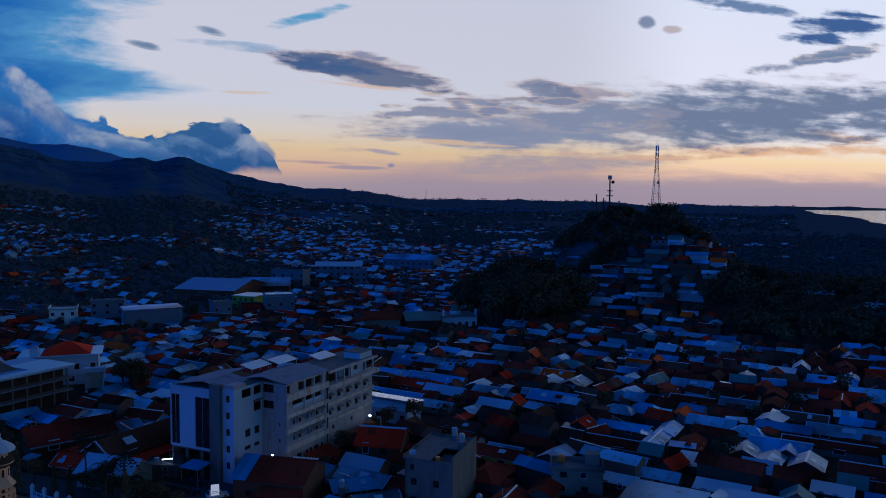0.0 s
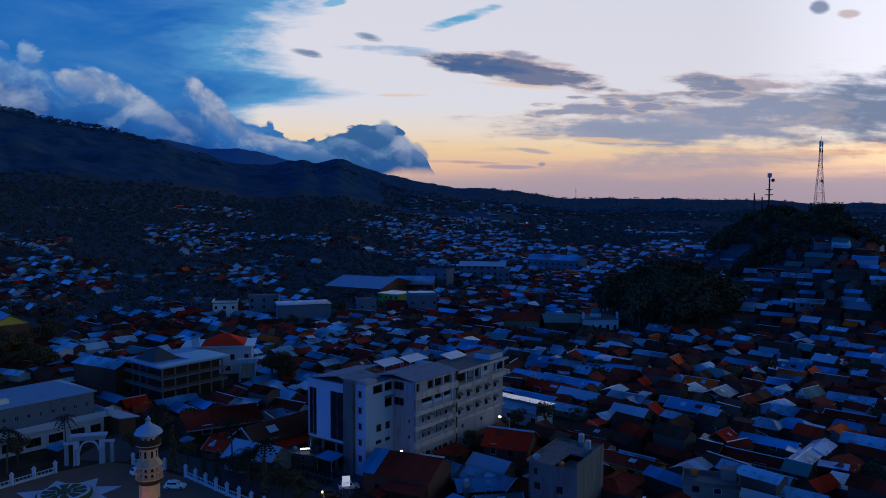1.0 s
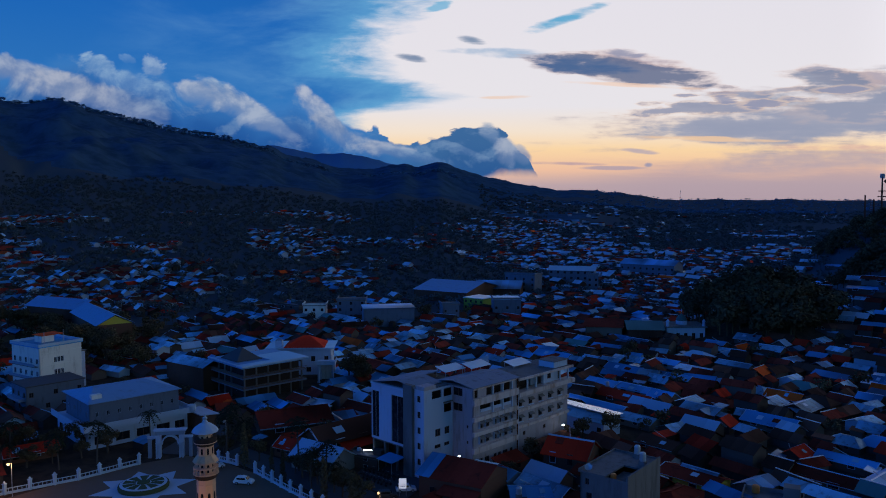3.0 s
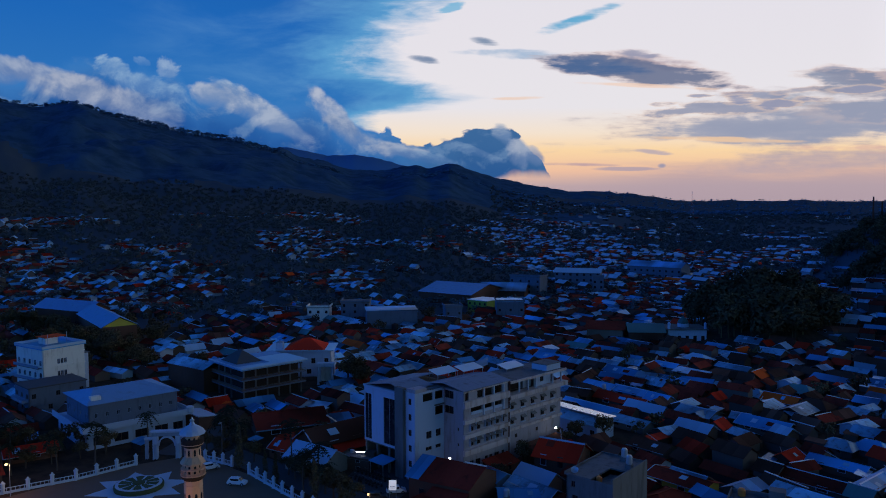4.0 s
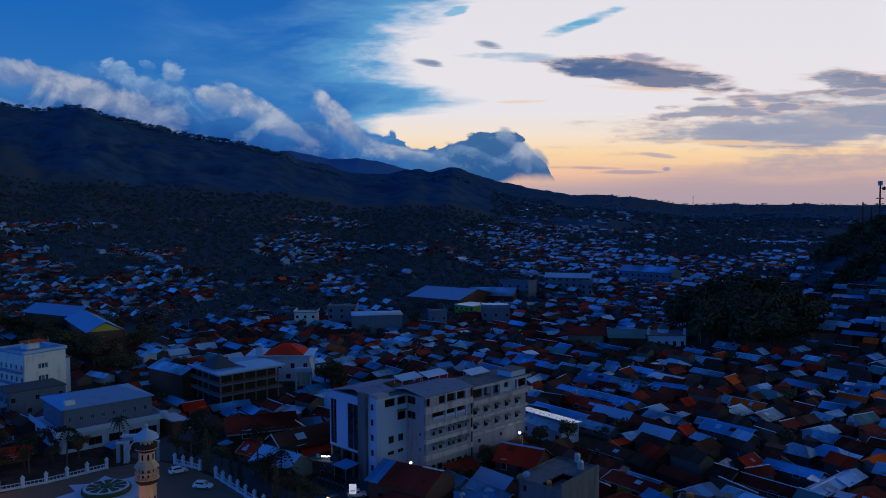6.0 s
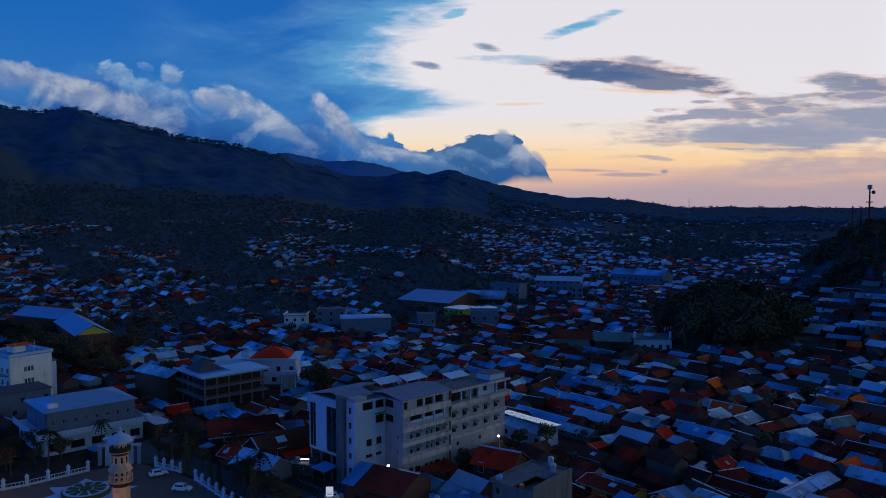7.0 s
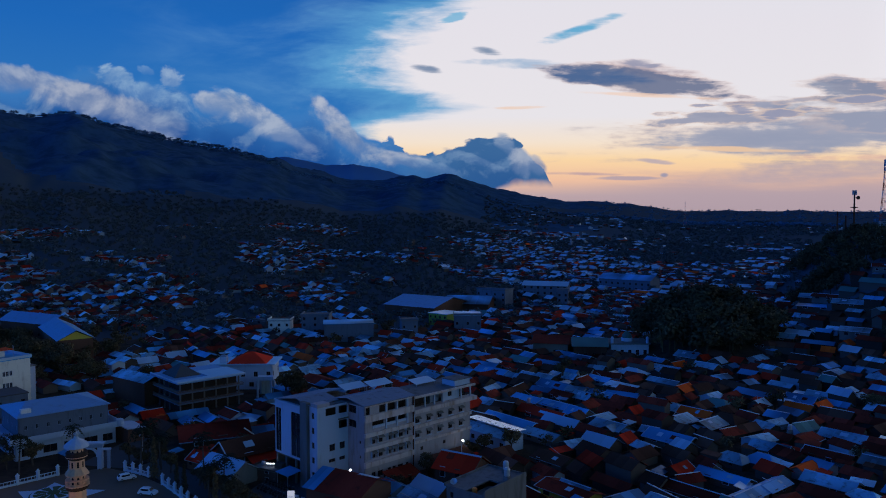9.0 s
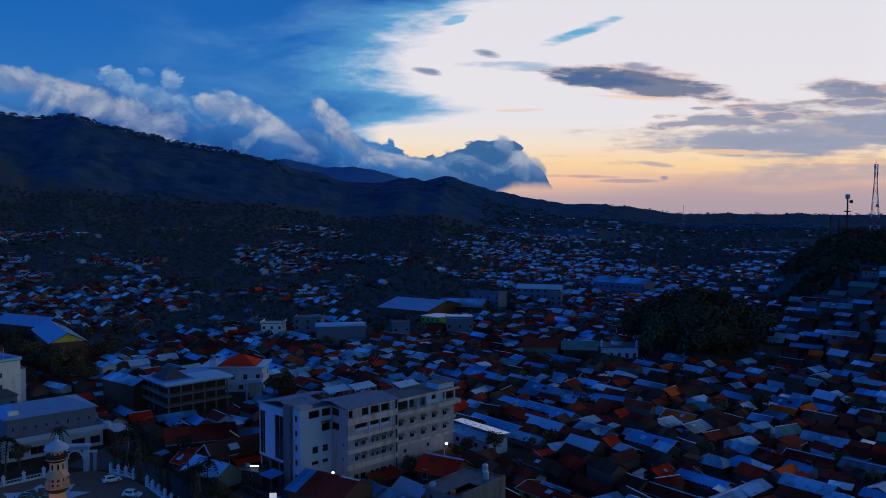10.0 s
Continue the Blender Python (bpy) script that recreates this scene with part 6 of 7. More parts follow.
house(-90.2, 300.4, -31, 6, 5, "gable", "red", "plaster", variant=1)
house(-107.5, 279.3, -31, 8, 6, "gable", "zinc", "grey", variant=0)
house(-107.6, 265.9, 59, 9, 7, "gable", "zinc", "concrete", variant=1)
house(-95.4, 251.7, -31, 13, 10, "gable", "rust", "plaster", variant=0)
house(-102.0, 241.5, -31, 9, 7, "gable", "red", "white", variant=1)
house(-96.5, 289.9, -31, 10, 7, "cross", "zinc", "cream", variant=0)
house(-88.6, 274.1, -31, 9, 7, "gable", "red", "plaster", variant=1)
house(-82.0, 276.1, -31, 8, 7, "cross", "zinc", "grey", variant=0)
house(-82.0, 255.9, -31, 11, 7, "gable", "zinc", "concrete", variant=1)
house(-66.5, 243.0, -31, 8, 6, "gable", "red", "plaster", variant=0)
house(-73.7, 249.3, 59, 9, 7, "gable", "dark", "white", variant=1)
house(-79.4, 227.8, -31, 18, 9, "gable", "blue", "cream", variant=0)
house(-77.6, 216.7, -31, 11, 5, "shed", "pale", "plaster", variant=1)
house(-89.1, 196.1, -10, 8, 5, "shed", "pale", "grey", variant=0)
house(-86.8, 350.1, 59, 10, 8, "gable", "red", "concrete", variant=1)
house(-69.3, 350.9, -31, 9, 7, "gable", "zinc", "plaster", variant=0)
house(-65.4, 322.0, -31, 9, 5, "shed", "pale", "white", variant=1)
house(-75.5, 306.5, 59, 8, 7, "gable", "zinc", "cream", variant=0)
house(-68.3, 291.6, -31, 9, 6, "gable", "zinc", "plaster", variant=1)
house(-52.3, 316.4, -31, 11, 8, "cross", "blue", "grey", variant=0)
house(-42.9, 304.3, 59, 6, 5, "shed", "pale", "concrete", variant=1)
house(-33.5, 312.1, -31, 11, 7, "gable", "green", "plaster", variant=0)
house(-33.8, 297.9, -31, 11, 6, "gable", "red", "white", variant=1)
house(-38.0, 285.7, -31, 16, 7, "gable", "blue", "cream", variant=0)
house(-46.8, 268.9, -31, 15, 7, "gable", "blue", "plaster", variant=1)
house(-59.0, 272.9, -31, 7, 7, "gable", "zinc", "grey", variant=0)
house(-66.1, 259.0, -31, 9, 6, "gable", "zinc", "concrete", variant=1)
house(-56.4, 343.5, -31, 10, 7, "hip", "rust", "plaster", variant=0)
house(-31.9, 420.7, -31, 12, 7, "gable", "blue", "white", variant=1)
house(-39.7, 401.5, 59, 6, 6, "gable", "zinc", "cream", variant=0)
house(-15.4, 405.1, -31, 9, 6, "hip", "blue", "plaster", variant=1)
house(-10.8, 324.3, -31, 11, 7, "gable", "blue", "grey", variant=0)
house(-15.2, 288.7, -31, 5, 4, "shed", "zinc", "concrete", variant=1)
house(-8.0, 284.9, -31, 6, 5, "gable", "zinc", "plaster", variant=0)
house(2.2, 286.2, -31, 11, 6, "gable", "blue", "white", variant=1)
house(-10.7, 269.1, -31, 14, 7, "gable", "blue", "cream", variant=0)
house(-5.8, 257.2, -31, 9, 7, "gable", "rust", "plaster", variant=1)
house(1.3, 256.3, -31, 8, 6, "gable", "zinc", "grey", variant=0)
house(-18.8, 240.9, -31, 10, 8, "hip", "dark", "concrete", variant=1)
house(-15.2, 248.0, -31, 12, 7, "gable", "blue", "plaster", variant=0)
house(-4.2, 242.6, -31, 15, 7, "gable", "blue", "white", variant=1)
house(3.3, 235.3, -31, 8, 6, "gable", "blue", "cream", variant=0)
house(-6.9, 230.8, -31, 18, 6, "gable", "red", "plaster", variant=1)
house(-13.9, 219.8, -31, 20, 7, "gable", "blue", "grey", variant=0)
house(-53.6, 467.6, -31, 7, 5, "gable", "orange", "concrete", variant=1)
house(19.5, 326.3, -31, 9, 6, "gable", "blue", "plaster", variant=0)
house(12.5, 301.5, -31, 11, 8, "hip", "pale", "white", variant=1)
house(11.1, 276.0, -31, 13, 5, "shed", "zinc", "plaster", variant=1)
house(21.0, 277.3, -31, 9, 6, "shed", "dark", "grey", variant=0)
house(39.1, 316.3, -31, 10, 7, "tall", "zinc", "concrete", variant=1)
house(41.1, 287.2, -31, 12, 8, "hip", "dark", "plaster", variant=0)
house(18.0, 234.8, -31, 14, 8, "hip", "rust", "plaster", variant=1)
house(29.9, 251.9, -31, 9, 8, "hip", "zinc", "grey", variant=0)
house(32.4, 237.6, 59, 9, 8, "gable", "zinc", "concrete", variant=1)
house(37.3, 246.0, -31, 11, 6, "gable", "orange", "plaster", variant=0)
house(43.4, 260.4, -31, 11, 8, "hip", "green", "white", variant=1)
house(45.8, 242.3, -31, 10, 8, "hip", "dark", "cream", variant=0)
house(40.7, 235.3, 59, 10, 8, "gable", "zinc", "plaster", variant=1)
house(55.7, 264.3, 59, 6, 6, "gable", "pale", "grey", variant=0)
house(58.6, 285.7, -31, 15, 8, "hip", "dark", "concrete", variant=1)
house(74.9, 353.7, -31, 8, 7, "hip", "dark", "plaster", variant=0)
house(74.8, 390.8, -31, 9, 6, "gable", "blue", "white", variant=1)
house(80.2, 405.7, -31, 6, 5, "gable", "zinc", "cream", variant=0)
house(117.7, 562.6, -31, 15, 5, "shed", "zinc", "plaster", variant=1)
house(96.8, 576.1, -31, 10, 5, "shed", "blue", "grey", variant=0)
house(87.1, 506.1, -31, 8, 5, "shed", "pale", "concrete", variant=1)
house(104.9, 467.8, 59, 9, 8, "gable", "zinc", "plaster", variant=0)
house(92.8, 413.1, -31, 15, 6, "gable", "rust", "white", variant=1)
house(69.1, 274.5, -31, 10, 6, "gable", "blue", "cream", variant=0)
house(67.4, 263.7, -31, 9, 5, "gable", "orange", "plaster", variant=1)
house(61.3, 349.4, -31, 9, 7, "hip", "dark", "grey", variant=0)
house(70.8, 326.2, -31, 11, 7, "gable", "dark", "concrete", variant=1)
house(75.9, 233.1, -31, 12.3, 6.3, "gable", "zinc", "plaster", variant=0)
house(70.0, 214.8, -31, 12.3, 6.3, "gable", "rust", "white", variant=1)
house(31.6, 217.0, -31, 14.1, 8.1, "gable", "blue", "cream", variant=0)
house(14.7, 224.0, -31, 11.4, 8.1, "cross", "zinc", "white", variant=1)
house(22.6, 190.2, 59, 7.9, 6.3, "hip", "orange", "cream", variant=0)
house(34.7, 190.4, 59, 7.0, 6.3, "gable", "red", "plaster", variant=1)
house(47.1, 204.4, -31, 8.8, 7.2, "hip", "zinc", "grey", variant=0)
house(54.1, 204.6, -31, 8.8, 7.2, "hip", "blue", "concrete", variant=1)
house(44.9, 189.2, -31, 13.2, 5.4, "gable", "blue", "plaster", variant=0)
house(49.5, 178.4, 59, 11.4, 5.4, "gable", "blue", "white", variant=1)
house(57.1, 175.9, 62, 9.7, 6.3, "gable", "rust", "plaster", variant=1)
house(73.3, 183.9, -31, 8.8, 6.3, "hip", "zinc", "concrete", variant=1)
house(67.1, 170.2, 62, 7.9, 7.2, "gable", "zinc", "plaster", variant=0)
house(76.7, 173.7, -31, 13.2, 10.8, "cross", "blue", "white", variant=1)
house(39.1, 175.5, -31, 19.4, 5.4, "gable", "rust", "cream", variant=0)
house(14.0, 169.1, -31, 8.8, 6.3, "gable", "zinc", "plaster", variant=1)
house(9.7, 156.3, 59, 12.3, 8.1, "hip", "rust", "grey", variant=0)
house(40.6, 163.8, -31, 7.0, 6.3, "gable", "blue", "concrete", variant=1)
house(34.8, 151.7, -31, 7.9, 3.6, "shed", "pale", "plaster", variant=0)
house(43.2, 155.5, -31, 10.6, 5.4, "gable", "zinc", "white", variant=1)
house(41.3, 142.6, -31, 15.0, 10.8, "shed", "zinc", "cream", variant=0)
house(53.9, 147.6, -31, 10.6, 4.5, "shed", "pale", "plaster", variant=1)
house(58.1, 140.9, -31, 11.4, 5.4, "shed", "pale", "grey", variant=0)
house(75.0, 146.8, -31, 7.9, 4.5, "shed", "pale", "concrete", variant=1)
house(97.4, 184.5, -31, 17.6, 8.1, "gable", "zinc", "plaster", variant=0)
house(88.8, 174.4, -31, 21.1, 5.4, "gable", "rust", "white", variant=1)
house(87.9, 157.8, -31, 10.6, 9.9, "gable", "rust", "cream", variant=0)
house(120.9, 238.2, -31, 14.1, 8.1, "cross", "blue", "plaster", variant=1)
house(114.1, 219.2, -31, 12.3, 5.4, "gable", "red", "grey", variant=0)
house(124.8, 222.9, -31, 12.3, 8.1, "gable", "zinc", "concrete", variant=1)
house(93.7, 267.3, -31, 14.1, 8.1, "cross", "zinc", "plaster", variant=0)
house(110.7, 252.0, -31, 9.7, 4.5, "shed", "pale", "white", variant=1)
house(109.8, 277.0, -31, 8.8, 6.3, "gable", "red", "cream", variant=0)
house(76.0, 281.2, -31, 10.6, 6.3, "gable", "zinc", "plaster", variant=1)
house(65.7, 228.3, 62, 8.8, 7.2, "gable", "rust", "plaster", variant=0)
house(63.0, 201.3, 59, 7.9, 5.4, "gable", "orange", "white", variant=1)
house(56.5, 215.7, -31, 10.6, 5.4, "gable", "zinc", "cream", variant=0)
house(67.8, 192.8, -31, 12.3, 6.3, "gable", "zinc", "plaster", variant=1)
house(93.1, 197.1, -31, 11.4, 8.1, "gable", "dark", "grey", variant=0)
house(81.8, 211.3, -31, 10.6, 7.2, "gable", "zinc", "concrete", variant=1)
house(91.3, 211.5, 59, 9.7, 7.2, "gable", "rust", "plaster", variant=0)
house(-2.1, 209.1, -31, 12.3, 6.3, "gable", "zinc", "white", variant=1)
house(5.0, 189.7, -31, 10.6, 7.2, "gable", "dark", "cream", variant=0)
house(77.8, 163.0, 59, 8.8, 7.2, "gable", "zinc", "plaster", variant=1)
house(56.0, 162.6, -31, 12.3, 7.2, "shed", "zinc", "grey", variant=0)
house(-113.1, 188.2, 20, 4.4, 3.6, "shed", "orange", "plaster", variant=0)
house(-119.7, 269.7, -31, 12.3, 6.3, "gable", "blue", "cream", variant=0)
house(-138.2, 286.1, -31, 10.6, 6.3, "gable", "rust", "grey", variant=0)
house(5.9, 262.7, -31, 12.3, 5.4, "gable", "blue", "concrete", variant=1)
house(55.0, 186.8, 59, 9.7, 5.4, "gable", "blue", "plaster", variant=0)
house(32.0, 332.0, -31, 10.6, 7.2, "gable", "zinc", "grey", variant=0)
house(58.1, 334.7, 59, 7.9, 6.3, "gable", "zinc", "white", variant=1)
house(-15.4, 152.4, -31, 12.3, 6.3, "gable", "zinc", "plaster", variant=0)
house(-122.8, 208.7, -31, 8.8, 7.2, "gable", "dark", "white", variant=1)
house(-576.8, 756.8, -20, 18, 7, "gable", "blue", "white", variant=0)
house(-568.4, 773.2, -20, 9, 7, "gable", "zinc", "white", variant=1)
house(-570.4, 792.9, 10, 9, 7, "gable", "red", "white", variant=0)
house(-555.7, 791.2, -20, 10, 8, "gable", "zinc", "white", variant=1)
house(-568.0, 827.9, -20, 12, 7, "gable", "zinc", "white", variant=0)
house(-501.2, 690.9, 0, 10, 7, "gable", "red", "white", variant=1)
house(-529.0, 798.8, -20, 12, 7, "gable", "blue", "white", variant=0)
house(-514.5, 804.8, -20, 9, 6, "gable", "zinc", "white", variant=1)
house(-495.7, 527.9, -20, 14, 7, "gable", "blue", "plaster", variant=0)
house(-477.2, 546.4, -20, 9, 7, "gable", "zinc", "white", variant=1)
house(-470.1, 555.2, -20, 12, 7, "gable", "zinc", "white", variant=0)
house(-466.5, 583.2, 10, 8, 6, "gable", "zinc", "white", variant=1)
house(-422.2, 568.2, -10, 12, 7, "gable", "red", "white", variant=0)
house(-387.5, 503.4, -20, 14, 7, "gable", "blue", "plaster", variant=1)
house(-343.2, 511.1, -10, 9, 7, "gable", "red", "white", variant=0)
house(-280.4, 453.3, -20, 9, 7, "tall", "zinc", "white", variant=1)
house(-390.9, 472.0, -20, 10, 7, "gable", "zinc", "white", variant=0)
house(-425.4, 447.3, 0, 10, 7, "tall", "rust", "cream", variant=1)
house(-422.8, 428.5, -20, 12, 8, "gable", "rust", "plaster", variant=0)
house(-513.3, 865.7, -20, 9, 7, "gable", "zinc", "white", variant=1)
house(-480.1, 1003.5, -20, 8, 6, "gable", "zinc", "white", variant=0)
house(-480.2, 972.1, -20, 8, 6, "gable", "zinc", "white", variant=1)
house(-406.7, 694.9, -20, 16, 7, "gable", "rust", "plaster", variant=0)
house(-403.2, 728.2, -20, 9, 7, "gable", "zinc", "white", variant=1)
house(-303.6, 856.7, -20, 14, 7, "flat", "zinc", "cream", variant=0)
house(-263.3, 796.7, -20, 14, 7, "gable", "red", "plaster", variant=1)
house(-238.5, 760.6, -20, 9, 6, "gable", "orange", "white", variant=0)
house(-253.7, 686.8, -20, 14, 8, "gable", "zinc", "plaster", variant=1)
house(-229.4, 551.2, -20, 13, 8, "gable", "blue", "plaster", variant=0)
house(-251.5, 557.7, -20, 11, 8, "gable", "zinc", "plaster", variant=1)
house(-169.5, 973.7, -20, 10, 7, "tall", "zinc", "white", variant=0)
house(-196.1, 1238.5, 0, 6, 6, "tall", "zinc", "grey", variant=1)
house(-209.3, 807.8, -20, 16, 7, "gable", "zinc", "white", variant=0)
house(-151.4, 693.9, -20, 14, 8, "gable", "zinc", "plaster", variant=1)
house(-22.6, 1113.7, -20, 24, 9, "gable", "blue", "plaster", variant=0)
house(27.4, 828.5, -20, 20, 9, "gable", "pale", "white", variant=1)
house(64.5, 615.9, -20, 18, 9, "gable", "pale", "white", variant=0)
house(85.5, 603.1, -20, 12, 7, "gable", "zinc", "plaster", variant=1)
house(64.1, 909.3, -20, 9, 7, "tall", "zinc", "white", variant=0)
house(89.9, 423.2, -20, 18, 7, "gable", "zinc", "plaster", variant=1)
house(88.0, 407.0, -20, 20, 5, "shed", "blue", "plaster", variant=0)
house(98.6, 390.3, -20, 14, 7, "gable", "zinc", "plaster", variant=1)
house(97.3, 361.7, -20, 12, 9, "tall", "zinc", "white", variant=0)
house(68.2, 363.5, -20, 14, 7, "gable", "zinc", "plaster", variant=1)
house(115.0, 409.7, -10, 9, 7, "tall", "rust", "white", variant=0)
house(342.8, 787.9, -20, 18, 8, "gable", "zinc", "white", variant=1)
house(379.3, 768.7, -20, 18, 8, "gable", "zinc", "white", variant=0)
house(130.0, 370.5, -20, 12, 7, "gable", "zinc", "white", variant=1)
house(168.5, 351.6, -20, 16, 8, "gable", "zinc", "plaster", variant=0)
house(177.7, 319.3, -20, 14, 8, "tall", "zinc", "white", variant=1)


# ---------------------------------------------------------------- the rest of the town
FORESTS = ((122, 456, 46, 44), (142, 618, 52, 52), (38, 364, 29, 30), (200, 326, 84, 62), (175, 448, 36, 30), (250, 420, 60, 60))


def wooded(x, y):
    for cx, cy, rx, ry in FORESTS:
        n = 0.25 * float(rough_noise(x / 30, y / 30, 2, 21))
        if ((x - cx) / rx) ** 2 + ((y - cy) / ry) ** 2 < 1 + n:
            return True
    return False


CELL = 14.0
grid_of = {}


def mark(x, y, reach, small):
    grid_of.setdefault((int(x // CELL), int(y // CELL)), []).append((x, y, reach, small))


for row in PLACED:
    mark(*row)


def taken(x, y, reach):
    cx, cy = int(x // CELL), int(y // CELL)
    for i in (-1, 0, 1):
        for j in (-1, 0, 1):
            for px, py, r, s in grid_of.get((cx + i, cy + j), ()):
                if math.hypot(px - x, py - y) < (r + s) * 0.5 + reach * 0.72:
                    return True
    return False


def open_ground(x, y):
    """The square, its streets and the ground under the camera."""
    if -126 < x < -36 and y < 137 + 0.15 * (x + 40) * -1 and y > 90:
        return True
    if -112 < x < -92 and y < 178:
        return True
    if -95 < x < -58 and y < 154:
        return True
    if -60 < x < -38 and 128 < y < 156:
        return True
    return y < 112 and x < 0


rng = random.Random(11)
c31, s31 = math.cos(radians(-31)), math.sin(radians(-31))
spots = []
row_at = -900.0
while row_at < 1700:
    along = -1400.0 + rng.uniform(0, 8)
    while along < 900:
        length = rng.choice((5.5, 6, 7, 7, 8, 8, 9, 10, 11, 13))
        a, b = along + length / 2, row_at + rng.uniform(-0.8, 0.8)
        along += length + rng.uniform(0.4, 2.2)
        x, y = a * c31 - b * s31, a * s31 + b * c31
        r, az = math.hypot(x - 25, y), math.degrees(math.atan2(x - 25, y))
        if r < 105 or r > 1500 or not -56 < az < 40 or open_ground(x, y) or wooded(x, y):
            continue
        veg = float(rough_noise(x / 120, y / 120, 3, 31)) + 0.5 * float(rough_noise(x / 40, y / 40, 2, 37))
        full = 1.05 - 0.54 * smooth(r, 330, 800) - 0.25 * smooth(r, 900, 1300) - 0.08 * smooth(az, -20, -45) * smooth(r, 200, 420) - 0.4 * smooth(az, 0, 14) * smooth(r, 420, 560)
        if veg > full * 1.5 - 0.75 or ground_z(x, y) > 44:
            continue
        spots.append((r, x, y, length, rng.random(), rng.random(), rng.random()))
    row_at += 6.9
spots.sort()


def choose(p):
    """A roof for a house, by a number in 0..1."""
    for limit, name in ((0.16, "zinc"), (0.29, "blue"), (0.60, "rust"), (0.84, "dark"), (0.93, "red"), (0.95, "orange"), (0.965, "green"), (1.01, "pale")):
        if p < limit:
            return name


NEAR = 300 - len([o for o in scene.objects if o.name.startswith("house") and o.parent is None])
far_roofs, dull_walls, pale_walls, free = {}, Geo(), Geo(), []
walls_named = list(WALLS)
count = 0
for r, x, y, length, p, q, k in spots:
    deep = 4.5 + 2.2 * q
    if r > 430:
        if p * 331 % 1 < 0.06 + 0.2 * smooth(r, 900, 1200):
            continue
        length, deep, p = length * 0.98, deep * 1.05, (0.05 + p * 0.45 if p > 0.42 and q < 0.6 else p)
        if k > 0.9:
            p = 0.99
    if taken(x, y, 0.5 * deep):
        free.append((x, y))
        continue
    mark(x, y, 0.42 * length + 1, 0.5 * deep)
    degrees = -31 + (90 if k < 0.30 else 0) + (p * 97 % 1 - 0.5) * 20 + 14 * float(lattice(x / 60, y / 60, 51))
    if k < 0.30:
        length = min(length, 8.5)
    roof = choose(p)
    if count < NEAR:
        form = ("gable", "gable", "hip", "gable", "shed", "gable", "cross", "gable", "hip", "shed", "gable", "gable")[int(p * 733 % 1 * 12)]
        wall = walls_named[int(q * 977) % 6]
        if form == "flat":
            roof = "zinc"
        house(x, y, degrees, length, deep, form, roof, "plaster" if wall == "yellow" else wall, 0.8 + 0.3 * (q * 31 % 1), variant=0)
        count += 1
        continue
    z = ground_z(x, y)
    h = (1.9 if k < 0.93 else 4.0) + 0.6 * q
    t = 1.0 + 0.9 * p
    m = pose(x, y, z, 0, 0, degrees)
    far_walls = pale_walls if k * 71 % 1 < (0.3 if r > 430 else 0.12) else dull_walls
    far_walls.at = m
    L, D = length / 2, deep / 2
    far_walls.add([(s * (L - 0.5), w * (D - 0.5), e) for e in (-2, h) for s, w in ((-1, -1), (1, -1), (1, 1), (-1, 1))] + [(-L + 0.5, 0, h + t * 0.8), (L - 0.5, 0, h + t * 0.8)],
                  [(0, 1, 5, 4), (1, 2, 6, 9, 5), (2, 3, 7, 6), (3, 0, 4, 8, 7)])
    g = far_roofs.setdefault(roof, Geo())
    g.at = m
    n = 1 if r > 700 else 2 if r > 360 else 3
    # a few roofs get a pale bar that stands in for a ridge glint
    if p * 571 % 1 < 0.14:
        far_roofs.setdefault("pale", Geo()).at = m
        far_roofs["pale"].bar((-L, 0, h + t + 0.03), (L, 0, h + t + 0.03), 0.14)
    for s in (-1, 1):
        roof_sheets(g, -L, L, s * D, 0, h - 0.15, h + t, n, rng)
tank = thing("water_tank", Matrix(), "steel water tank on a concrete stand between the houses", "water tank", "water tanks")
part("stand", Geo().box(-0.6, 0.6, -0.6, 0.6, -0.5, 3.0), CONC, tank)
part("drum", Geo().lathe([(0.5, 3.0), (0.58, 3.1), (0.58, 4.2), (0.42, 4.45), (0.1, 4.55)], 12), STEEL, tank)
tanks = 0
for x, y in free:
    r = math.hypot(x - 25, y)
    if r > 420 or taken(x, y, 0.55):
        continue
    roll, z = rng.random(), ground_z(x, y)
    if roll < 0.1 and r < 260 and tanks < 24:
        one = tank if tanks == 0 else copy_thing(tank, pose(x, y, z, 0, 0, 90 * roll))
        one.matrix_basis = pose(x, y, z, 0, 0, 400 * roll)
        tanks += 1
        continue
    L, D, h = rng.uniform(1.6, 3.2), rng.uniform(1.0, 1.7), rng.uniform(1.7, 2.5)
    m = pose(x, y, z, 0, 0, rng.choice((-31, 59)) + rng.uniform(-14, 14))
    mark(x, y, 0.8 * L, D)
    dull_walls.at = m
    dull_walls.box(-L + 0.2, L - 0.2, -D + 0.2, D - 0.2, -1, h)
    g = far_roofs.setdefault(rng.choice(("zinc", "rust", "rust", "dark", "dark", "pale", "blue", "red")), Geo())
    g.at = m
    roof_sheets(g, -L, L, -D, D, h, h + rng.uniform(0.3, 0.7), 2, rng)
for _ in range(420):
    r, az = 1250 + 1100 * rng.random() ** 1.4, rng.uniform(-14, 24)
    x, y = 25 + r * math.sin(radians(az)), r * math.cos(radians(az))
    if float(rough_noise(x / 260, y / 260, 3, 71)) < -0.1 or in_bay(x, y):
        continue
    L, D, h = rng.uniform(4, 8), rng.uniform(3.5, 5), rng.uniform(2.5, 5)
    m = pose(x, y, ground_z(x, y), 0, 0, rng.uniform(0, 180))
    walls = pale_walls if rng.random() < 0.4 else dull_walls
    walls.at = m
    walls.box(-L + 0.5, L - 0.5, -D + 0.5, D - 0.5, -2, h)
